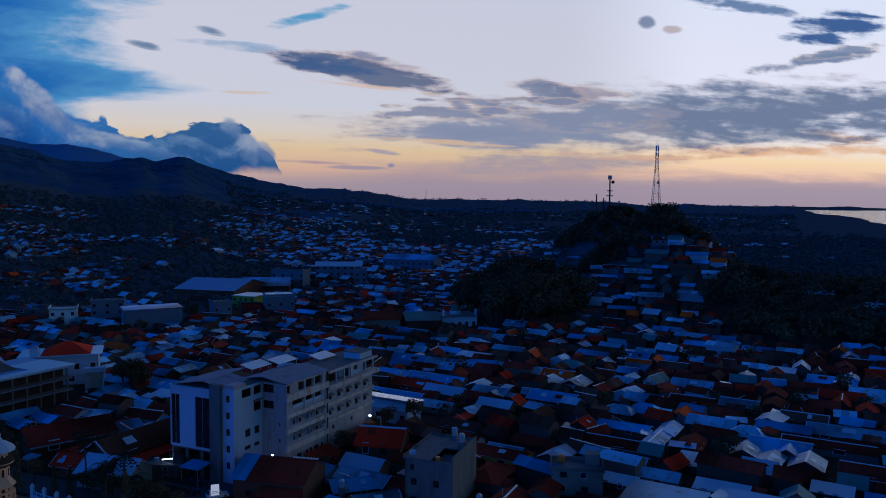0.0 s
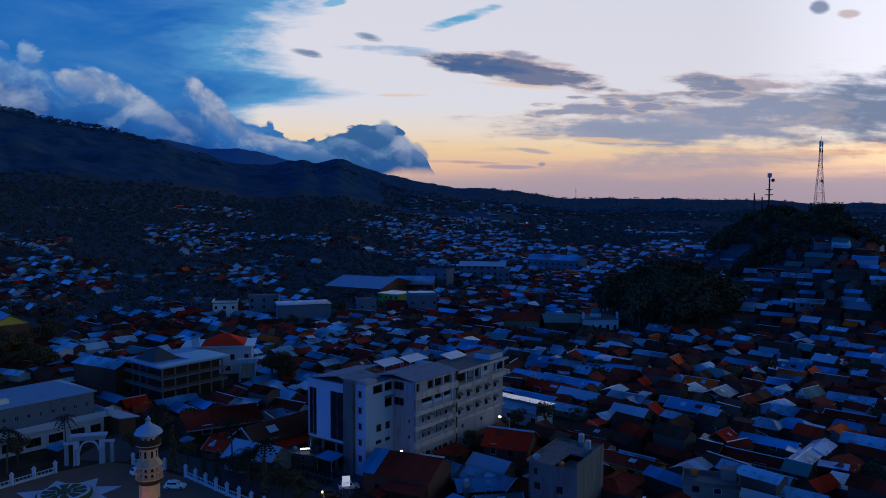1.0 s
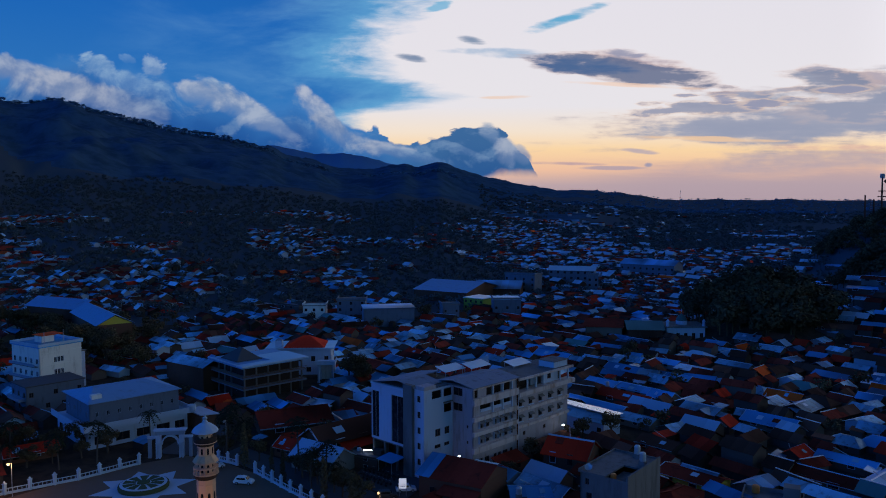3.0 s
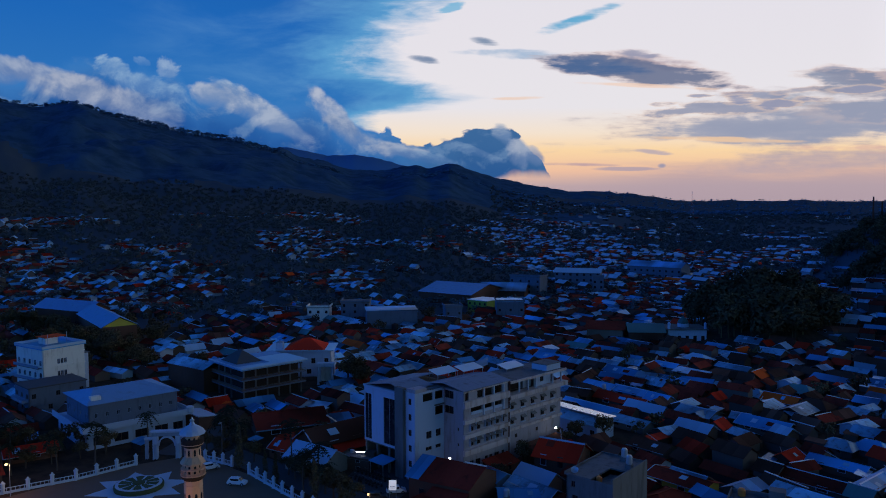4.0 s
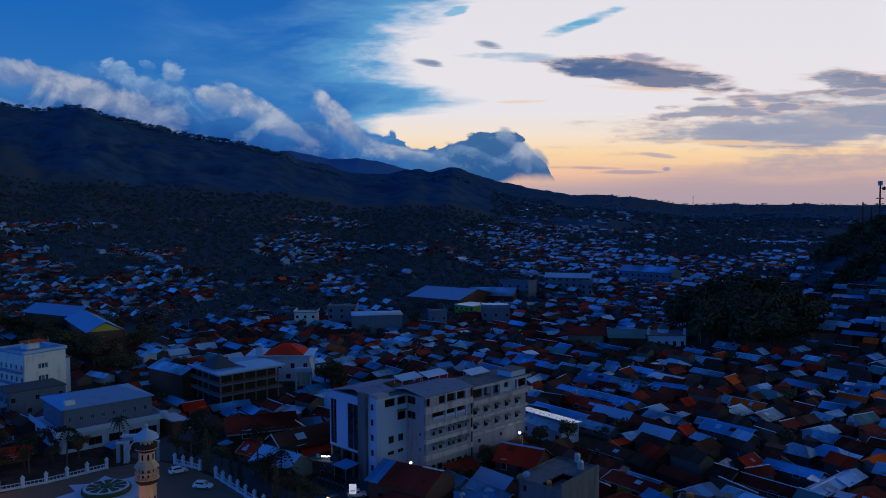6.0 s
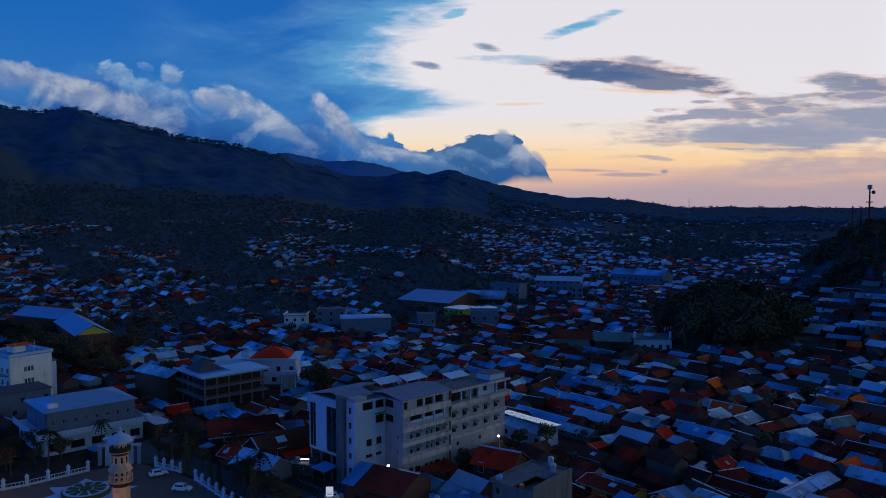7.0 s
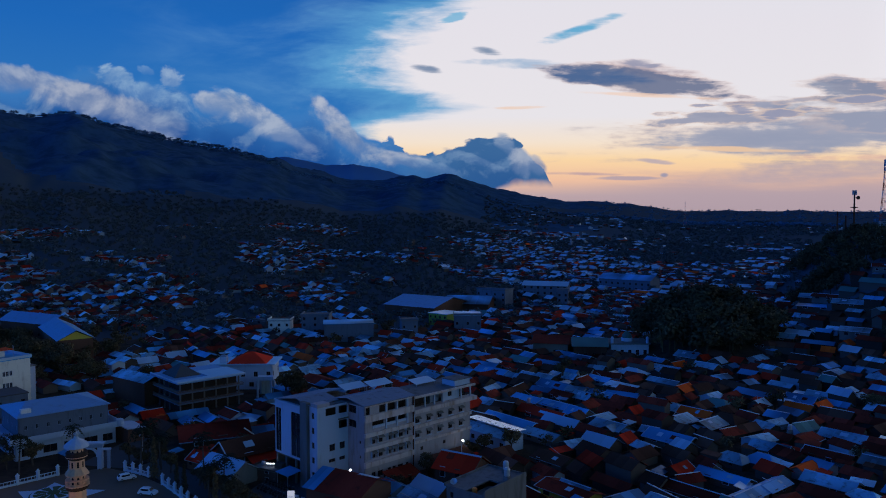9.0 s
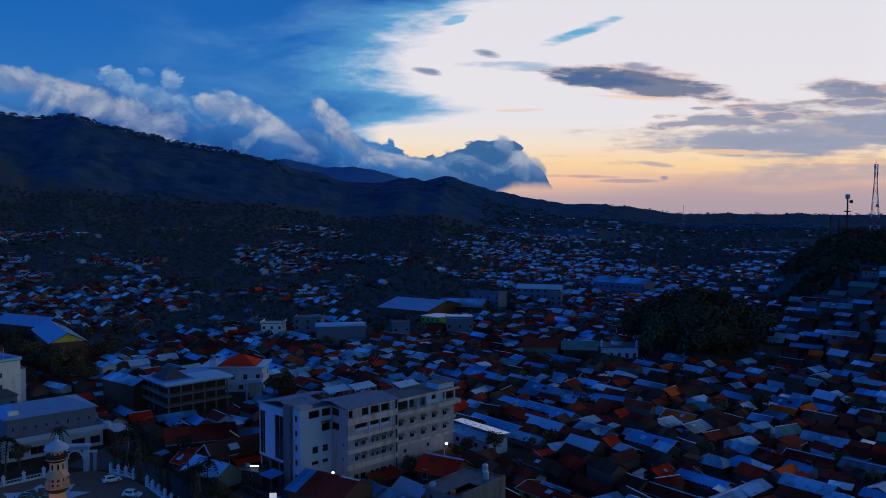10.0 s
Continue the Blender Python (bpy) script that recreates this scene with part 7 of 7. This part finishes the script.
    g = far_roofs.setdefault(rng.choice(("zinc", "blue", "zinc", "rust", "pale")), Geo())
    g.at = m
    for s in (-1, 1):
        roof_sheets(g, -L, L, s * D, 0, h - 0.1, h + 1.8, 1, rng)
names = {"zinc": "distant small houses with grey zinc roofs", "pale": "distant small houses with pale roofs", "blue": "distant small houses with blue roofs", "rust": "distant small houses with rusty roofs",
         "red": "distant small houses with red roofs", "orange": "distant small houses with orange roofs", "dark": "distant small houses with dark roofs", "green": "distant small houses with green roofs"}
WALLFAR = material("distant_plaster", (0.075, 0.055, 0.045), 0.9, 0.0, 0.2, 0.4, 0.05, 0.0, island=0.7, spec=0.1)
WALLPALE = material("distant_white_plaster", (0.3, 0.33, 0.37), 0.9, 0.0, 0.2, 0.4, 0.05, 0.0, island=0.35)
tagged(part("town_walls", dull_walls, WALLFAR), "dull plaster walls of the distant houses", "houses", kind="stuff")
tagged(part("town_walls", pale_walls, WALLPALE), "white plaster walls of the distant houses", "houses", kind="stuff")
for roof, g in far_roofs.items():
    tagged(part("town_roofs", g, ROOFS[roof][0]), names[roof], "houses", kind="stuff")
for ob in [o for o in scene.objects if "spare" in o]:
    for o in (*ob.children_recursive, ob):
        bpy.data.objects.remove(o)


# ---------------------------------------------------------------- trees
def leaves(rng, crowns, per, size):
    """Leaf clumps over a crown: crowns are (x, y, z, r, height); per clumps each, size in metres."""
    v, f = [], []
    for cx, cy, cz, r, h in crowns:
        for _ in range(per):
            d = Vector((rng.gauss(0, 1), rng.gauss(0, 1), rng.gauss(0, 1))).normalized()
            k = rng.uniform(0.55, 1.06)
            p = Vector((cx + d.x * r * k, cy + d.y * r * k, cz + d.z * h * k))
            a = Vector((rng.gauss(0, 1), rng.gauss(0, 1), rng.gauss(0, 0.6))).normalized()
            b = a.cross(d + Vector((0.01, 0.02, 0.3))).normalized()
            s = size * rng.uniform(0.6, 1.3)
            n = len(v)
            v += [tuple(p - a * s), tuple(p - b * s * 0.6), tuple(p + a * s), tuple(p + b * s * 0.6)]
            f.append((n, n + 1, n + 2, n + 3))
    g = Geo()
    g.v, g.f = v, f
    return g


def tree_proto(seed):
    rng = random.Random(seed)
    t = thing("tree", Matrix(), "dark broad-leaved tree with an uneven crown", "tree", "trees of the town")
    h = rng.uniform(2.2, 3.2)
    trunk = Geo().bar((0, 0, -0.5), (0.2, 0.1, h), 0.32, 7, 0.22)
    lobes = []
    for i in range(7):
        a, d = 2 * math.pi * i / 7 + rng.uniform(-0.4, 0.4), rng.uniform(0.8, 2.2)
        end = (d * math.cos(a), d * math.sin(a), h + rng.uniform(1.2, 3.6))
        trunk.bar((0.2, 0.1, h - 0.2), end, 0.16, 5, 0.06)
        lobes.append((*end, rng.uniform(1.2, 1.9), rng.uniform(0.9, 1.5)))
    part("trunk", trunk, BARK, t)
    part("crown", leaves(rng, lobes, 190, 0.26), LEAF, t)
    return t


def palm_proto(seed):
    rng = random.Random(seed)
    t = thing("palm_tree", Matrix(), "dark coconut palm with drooping fronds", "palm tree", "palms by the square")
    h = rng.uniform(7.5, 10.0)
    trunk = Geo()
    pts = [(0.5 * (k / 6) ** 2, 0.2 * k / 6, h * k / 6 - 0.3) for k in range(7)]
    for k in range(6):
        trunk.bar(pts[k], pts[k + 1], 0.22 - 0.018 * k, 7, 0.2 - 0.018 * k)
    part("trunk", trunk, BARK, t)
    top = Vector(pts[-1])
    for i in range(15):
        a, up = 2 * math.pi * i / 15 + rng.uniform(-0.15, 0.15), rng.uniform(0.1, 1.25)
        g, n, length = Geo(), 8, rng.uniform(2.6, 3.5)
        line = [top + Vector((math.cos(a) * length * s, math.sin(a) * length * s, length * (up * s - 1.15 * s * s))) for s in [k / n for k in range(n + 1)]]
        side = Vector((-math.sin(a), math.cos(a), 0))
        for k in range(n):
            g.bar(line[k], line[k + 1], 0.04, 3)
            w = 1.0 * math.sin(math.pi * (k + 0.7) / (n + 0.6))
            for s in (-1, 1):
                p, q = line[k], line[k + 1]
                tip = (p + q) / 2 + side * s * w + Vector((0, 0, -0.35 * w))
                g.add([tuple(p), tuple(p * 0.35 + q * 0.65), tuple(tip)], [(0, 1, 2)])
        part("frond", g, FROND, t)
    return t


def cypress_proto(seed):
    rng = random.Random(seed)
    t = thing("column_tree", Matrix(), "tall narrow dark evergreen by the fence", "tree", "evergreens by the fence")
    part("trunk", Geo().bar((0, 0, -0.3), (0, 0, 6.5), 0.16, 6, 0.05), BARK, t)
    lobes = [(rng.uniform(-0.2, 0.2), rng.uniform(-0.2, 0.2), 1.2 + k * 0.95, 1.0 - 0.1 * k, 0.9) for k in range(8)]
    part("crown", leaves(rng, lobes, 120, 0.2), LEAF, t)
    return t


def plant(protos, rows, rng, lo=0.8, hi=1.25):
    """Sets copies of the given trees at rows of (x, y) or (x, y, size)."""
    for i, (x, y, *s) in enumerate(rows):
        proto = protos[i % len(protos)]
        m = pose(x, y, ground_z(x, y), 0, 0, rng.uniform(0, 360))
        ob = proto if i < len(protos) else copy_thing(proto, m)
        ob.matrix_basis = m
        k = s[0] if s else rng.uniform(lo, hi)
        ob.scale = (k, k, k * rng.uniform(0.9, 1.15))


rng = random.Random(23)
plant([palm_proto(1), palm_proto(2), palm_proto(3)], [(-90, 152), (-93, 158), (-86, 154.5, 1.1), (-62.5, 141.5, 0.95), (-60, 143.6), (-116, 140), (-121, 134, 0.9), (-111, 152),
      (-133, 130), (-139, 137.5), (-70, 150), (-57, 141, 0.8), (-128, 128, 0.8)], rng)
plant([cypress_proto(1), cypress_proto(2)], [(-82.5, 147.8, 1.2), (-69.5, 142.2), (-56.5, 135.5, 1.0), (-48.5, 131), (-74, 145.2, 0.8)], rng)
near_trees, wood_spots = [], []
for x, y in free:
    r = math.hypot(x - 25, y)
    if r < 330 and rng.random() < 0.16 and len(near_trees) < 110 and not taken(x, y, 0.4):
        near_trees.append((x, y))
near_trees += [(-215 + rng.uniform(-16, 16), 245 + rng.uniform(-20, 20), rng.uniform(1.1, 1.7)) for _ in range(16)]
near_trees += [(-185 + rng.uniform(-14, 14), 225 + rng.uniform(-12, 12), rng.uniform(0.9, 1.4)) for _ in range(10)]
near_trees += [(-214 + 4.0 * i, 240 - 2.4 * i + rng.uniform(-2, 2), rng.uniform(1.3, 1.9)) for i in range(7)]
near_trees += [(-92 + rng.uniform(-3, 3), 232 + rng.uniform(-6, 6), 1.2) for _ in range(4)]
near_trees += [(-70 + 2.6 * i, 148.2 - 1.45 * i, rng.uniform(0.65, 0.95)) for i in range(9)]
near_trees += [(-288 + 4.4 * i, 268 + rng.uniform(-4, 4), rng.uniform(1.2, 1.6)) for i in range(9)]
near_trees += [(-248 + 4.6 * i, 260 - 3.0 * i + rng.uniform(-3, 3), rng.uniform(1.1, 1.5)) for i in range(10)]
near_trees += [(-129 + 3.4 * i, 133 + 4.6 * i + rng.uniform(-1, 1), rng.uniform(0.6, 0.85)) for i in range(4)]
near_trees += [(-97, 156, 0.7), (-92, 154, 0.8), (-88, 156.5, 0.7), (-95, 163, 0.8), (-82, 153, 0.7), (-136, 128, 0.8), (-142, 132, 0.9), (-131, 124, 0.6)]
near_trees += [(-144 + 3.2 * i, 137 + 2.4 * i + rng.uniform(-1.5, 1.5), rng.uniform(0.7, 0.95)) for i in range(7)]
near_trees += [(-22.3, 171.5, 0.75), (-15.5, 187, 0.7), (-13.8, 191, 0.8), (-19.8, 175.5, 0.6), (-25, 159.5, 0.6)]
near_trees += [(-150 + 5.0 * i, 226 + 2.0 * i + rng.uniform(-3, 3), rng.uniform(0.8, 1.1)) for i in range(4)]
plant([tree_proto(s) for s in (1, 2, 3, 4, 5)], near_trees, rng)


def crown_shape(rng, per, leaf):
    """Leaves of one tree of unit size, with a thin trunk."""
    lobes = [(0, 0, 4.0, 2.1, 1.8)]
    for _ in range(3):
        a = rng.uniform(0, 6.28)
        lobes.append((1.6 * math.cos(a), 1.6 * math.sin(a), 2.4 + rng.uniform(0.0, 2.6), 1.5, 1.2))
    g = leaves(rng, lobes, per, leaf)
    return g.bar((0, 0, -0.6), (0, 0, 3.6), 0.14, 4, 0.08)


class Wood:
    """Many trees joined into one mesh, each a turned and scaled copy of a few shapes."""

    def __init__(self, seed, per, leaf):
        self.rng = random.Random(seed)
        self.shapes = [(np.array(g.v), g.f) for g in (crown_shape(self.rng, per, leaf) for _ in range(7))]
        self.v, self.f, self.n = [], [], 0

    def tree(self, x, y, size, squash=1.0):
        v, f = self.rng.choice(self.shapes)
        a = self.rng.uniform(0, 6.28)
        c, s = math.cos(a) * size, math.sin(a) * size
        self.v.append(np.stack([x + v[:, 0] * c - v[:, 1] * s, y + v[:, 0] * s + v[:, 1] * c, ground_z(x, y) + v[:, 2] * size * squash], 1))
        self.f += [tuple(i + self.n for i in q) for q in f]
        self.n += len(v)

    def joined(self, name, mat, label, category):
        g = Geo()
        g.v, g.f = np.concatenate(self.v).tolist(), self.f
        return tagged(part(name, g, mat), label, category, kind="stuff")


hill_wood, big_wood = Wood(61, 60, 0.46), Wood(62, 150, 0.32)
for cx, cy, rx, ry in FORESTS:
    tall = cx == 38
    n = int(rx * ry * 3.14 / (15 if tall else 30))
    for _ in range(n):
        a, d = rng.uniform(0, 6.28), math.sqrt(rng.random()) * 1.05
        x, y = cx + rx * d * math.cos(a), cy + ry * d * math.sin(a)
        if not wooded(x, y) or taken(x, y, 0.0):
            continue
        if tall:
            big_wood.tree(x, y, rng.uniform(1.6, 2.7))
        else:
            hill_wood.tree(x, y, rng.uniform(0.9, 1.8))
for x, y, s in ((113, 440, 2.3), (120, 438, 2.5), (127, 439, 2.5), (134, 443, 2.2), (103, 440, 1.9), (94, 444, 2.5), (88, 447, 2.3), (145, 446, 1.9), (154, 450, 1.8), (30, 356, 2.2), (37, 362, 2.6), (45, 366, 2.4), (34, 372, 2.6)):
    big_wood.tree(x, y, s)
hill_wood.joined("hill_woods", LEAF, "dense dark woods on the hills in town", "woods")
big_wood.joined("hill_woods", LEAF, "tall dark trees standing out of the woods", "woods")

town_wood, belt_wood = Wood(63, 34, 0.5), Wood(64, 15, 0.8)
ring = 200.0
while ring < 1300:
    gap = 5.5 + 0.006 * ring
    steps = int(radians(95) * ring / gap)
    for i in range(steps):
        az, r = -56 + 95 * (i + rng.random()) / steps, ring + rng.uniform(0, gap)
        x, y = 25 + r * math.sin(radians(az)), r * math.cos(radians(az))
        if taken(x, y, 0.5 if r > 420 else 2.2) or rng.random() < (0.12 if r > 420 else 0.45) or open_ground(x, y) or wooded(x, y):
            continue
        if r < 420:
            town_wood.tree(x, y, rng.uniform(0.6, 1.2))
        else:
            belt_wood.tree(x, y, rng.uniform(0.6, 1.25) + 0.0003 * r, 0.85)
    ring += gap
town_wood.joined("town_trees", LEAF, "dark trees scattered between the houses", "trees")
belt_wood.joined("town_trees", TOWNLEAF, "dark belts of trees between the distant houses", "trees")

far_wood = Wood(65, 9, 1.1)
for _ in range(2600):
    r, az = 2525 - 120 * rng.random() ** 1.5, rng.uniform(-60, 8)
    x, y = 25 + r * math.sin(radians(az)), r * math.cos(radians(az))
    far_wood.tree(x, y, 1.0 + 2.2 * rng.random() ** 2, 0.65)
for _ in range(900):
    r, az = rng.uniform(2600, 4700), rng.uniform(-8, 30)
    x, y = 25 + r * math.sin(radians(az)), r * math.cos(radians(az))
    if ground_z(x, y) > 3 and not in_bay(x, y):
        far_wood.tree(x, y, rng.uniform(1.5, 3.2), 0.5)
plain_wood = Wood(66, 8, 1.0)
for _ in range(4600):
    r, az = math.sqrt(rng.uniform(1280.0**2, 2700.0**2)), rng.uniform(-16, 29)
    x, y = 25 + r * math.sin(radians(az)), r * math.cos(radians(az))
    if not in_bay(x, y) and float(rough_noise(x / 200, y / 200, 3, 73)) > -0.35:
        plain_wood.tree(x, y, rng.uniform(1.0, 2.6), 0.7)
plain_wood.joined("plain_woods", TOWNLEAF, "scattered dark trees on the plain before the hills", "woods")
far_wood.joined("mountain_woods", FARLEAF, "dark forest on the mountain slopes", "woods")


# ---------------------------------------------------------------- masts on the hills
def lattice_mast(x, y, foot, top, width, label):
    m = thing("radio_mast", pose(x, y, foot), label, "radio mast")
    n, h = 12, top - foot
    for k in range(n):
        a, b = h * k / n, h * (k + 1) / n
        wa, wb = (width * (1 - 0.78 * min(1, q / h * 1.25)) for q in (a, b))
        g = Geo()
        for sx, sy in ((-1, -1), (1, -1), (1, 1), (-1, 1)):
            g.bar((sx * wa / 2, sy * wa / 2, a), (sx * wb / 2, sy * wb / 2, b), 0.11)
        for (ax, ay), (bx, by) in (((-1, -1), (1, -1)), ((1, -1), (1, 1)), ((1, 1), (-1, 1)), ((-1, 1), (-1, -1))):
            g.bar((ax * wa / 2, ay * wa / 2, a), (bx * wb / 2, by * wb / 2, b), 0.055)
            g.bar((bx * wa / 2, by * wa / 2, a), (ax * wb / 2, ay * wb / 2, b), 0.055)
            g.bar((ax * wb / 2, ay * wb / 2, b), (bx * wb / 2, by * wb / 2, b), 0.055)
        part("mast_section", g, REDSTEEL if k % 2 == 0 else WHITESTEEL, m, "red lattice section" if k % 2 == 0 else "white lattice section")
    for z in (0.9, 0.95, 0.985):
        for a in range(3):
            part("panel_antenna", Geo(pose(0, 0, 0, 0, 0, 120 * a)).box(0.7, 1.0, -0.25, 0.25, h * z - 0.9, h * z + 0.9), WHITESTEEL, m)
    part("dish", Geo(pose(0.9, 0, h * 0.55, 90, 0, 30)).lathe([(0.8, -0.2), (0.8, 0.2), (0.5, 0.35)], 12), WHITESTEEL, m)
    part("lightning_rod", Geo().bar((0, 0, h), (0, 0, h + 2.5), 0.08), STEEL, m)


lattice_mast(121.5, 444.6, ground_z(121.5, 444.6), 89.0, 6.0, "tall red and white lattice mast on the hill")


def pole_mast(x, y, foot, top, label, gear=True):
    m = thing("phone_mast", pose(x, y, foot), label, "phone mast")
    h = top - foot
    part("pole", Geo().bar((0, 0, 0), (0, 0, h), 0.75, 8, 0.5), DARK, m)
    if gear:
        part("platform", Geo().lathe([(2.4, h * 0.62), (2.4, h * 0.64)], 12), DARK, m)
        part("lower_platform", Geo().lathe([(2.8, h * 0.5), (2.8, h * 0.52)], 12), DARK, m)
        for i in range(6):
            a = 60 * i
            part("panel_antenna", Geo(pose(0, 0, 0, 0, 0, a)).box(1.1, 1.5, -0.4, 0.4, h - 3.2, h), WHITESTEEL, m)
        part("dish", Geo(pose(2.2, -1.0, h * 0.84, 90, 0, 15)).lathe([(1.3, -0.3), (1.3, 0.3), (0.8, 0.5)], 12), DARK, m)
        part("dish_arm", Geo().bar((0, 0, h * 0.84), (2.2, -1, h * 0.84), 0.15), DARK, m)


pole_mast(133.9, 625, ground_z(134, 625), 78.0, "dark phone mast with dishes and panels")
pole_mast(122.8, 622, ground_z(123, 622), 63.0, "short phone mast on the hill", False)
pole_mast(127.6, 618, ground_z(127, 618), 60.0, "short pole with aerials on the hill", False)
lattice_mast(-45, 2200, ground_z(-45, 2200), 86, 9.0, "far lattice mast on the ridge")
lattice_mast(560, 3000, ground_z(560, 3000), 62, 5.0, "far small mast on the horizon")


# ---------------------------------------------------------------- lamps
def street_lamp(x, y, height, label, power, colour=(0.85, 0.92, 1.0), mat=LAMP, head=0.28):
    z = ground_z(x, y)
    s = thing("street_lamp", pose(x, y, z), label, "street lamp", "street lamps")
    part("pole", Geo().bar((0, 0, 0), (0, 0, height), 0.08, 6, 0.05), STEEL, s)
    part("arm", Geo().bar((0, 0, height), (0, -0.6, height + 0.1), 0.05, 6), STEEL, s)
    part("lamp_head", Geo().lathe([(head * 0.5, height - 0.25), (head, height - 0.1), (head, height + 0.1), (head * 0.5, height + 0.22)], 10, 0, -0.75), mat, s, "glowing lamp head" if mat in (LAMP, WARMLAMP) else "pale lamp head")
    if power:
        p = new("lamp_light", bpy.data.lights.new("lamp_light", "POINT"))
        p.data.energy, p.data.color, p.data.shadow_soft_size = power, colour, 0.3
        p.parent, p.location = s, (0, -0.75, height - 0.6)


street_lamp(-17.6, 185.6, 5.4, "white street lamp lit beside a red roof", 9, head=0.34)
street_lamp(-34.8, 156.4, 5.2, "white lamp lit at the building's foot", 12, head=0.3)
street_lamp(-62.5, 153.7, 3.4, "white lamp lit by the shops", 15, head=0.3)
street_lamp(-92.0, 155.0, 8.0, "unlit street lamp with a pale head", 0, mat=WHITESTEEL, head=0.3)
street_lamp(-46.0, 139.0, 2.2, "small warm lamp on the forecourt", 30, (1.0, 0.6, 0.25), WARMLAMP, 0.2)


def lit_sign():
    s = thing("lit_sign", pose(-42.9, 143.4, 0.05, 0, 0, 20), "lit white sign box on posts", "sign")
    part("box", Geo().box(-0.75, 0.75, -0.15, 0.15, 1.6, 3.6), SIGN, s, "glowing white face")
    for x in (-0.7, 0.7):
        part("post", Geo().bar((x, 0, 0), (x, 0, 1.6), 0.08, 6), STEEL, s)
    for z in (2.0, 2.3):
        part("lettering", Geo().box(-0.55, 0.55, -0.165, -0.15, z, z + 0.1), GREYW, s)
    t = thing("tube_light", pose(-56.4, 158.0, 0, 0, 0, 18), "fluorescent tube light under the kiosk roof edge", "light")
    part("tube", Geo().bar((-1.6, 0, 3.6), (1.6, 0, 3.6), 0.12, 8), LAMP, t)
    for x in (-1.5, 1.5):
        part("post", Geo().bar((x, 0.1, 0), (x, 0.1, 3.6), 0.06, 6), STEEL, t)


lit_sign()

street_lamp(-56.0, 92.5, 9.0, "warm floodlight post at the mosque", 1500, (1.0, 0.55, 0.22), WARMLAMP, 0.3)
street_lamp(-117.5, 118.5, 7.0, "warm lamp post at the edge of the square", 320, (1.0, 0.55, 0.22), WARMLAMP, 0.3)
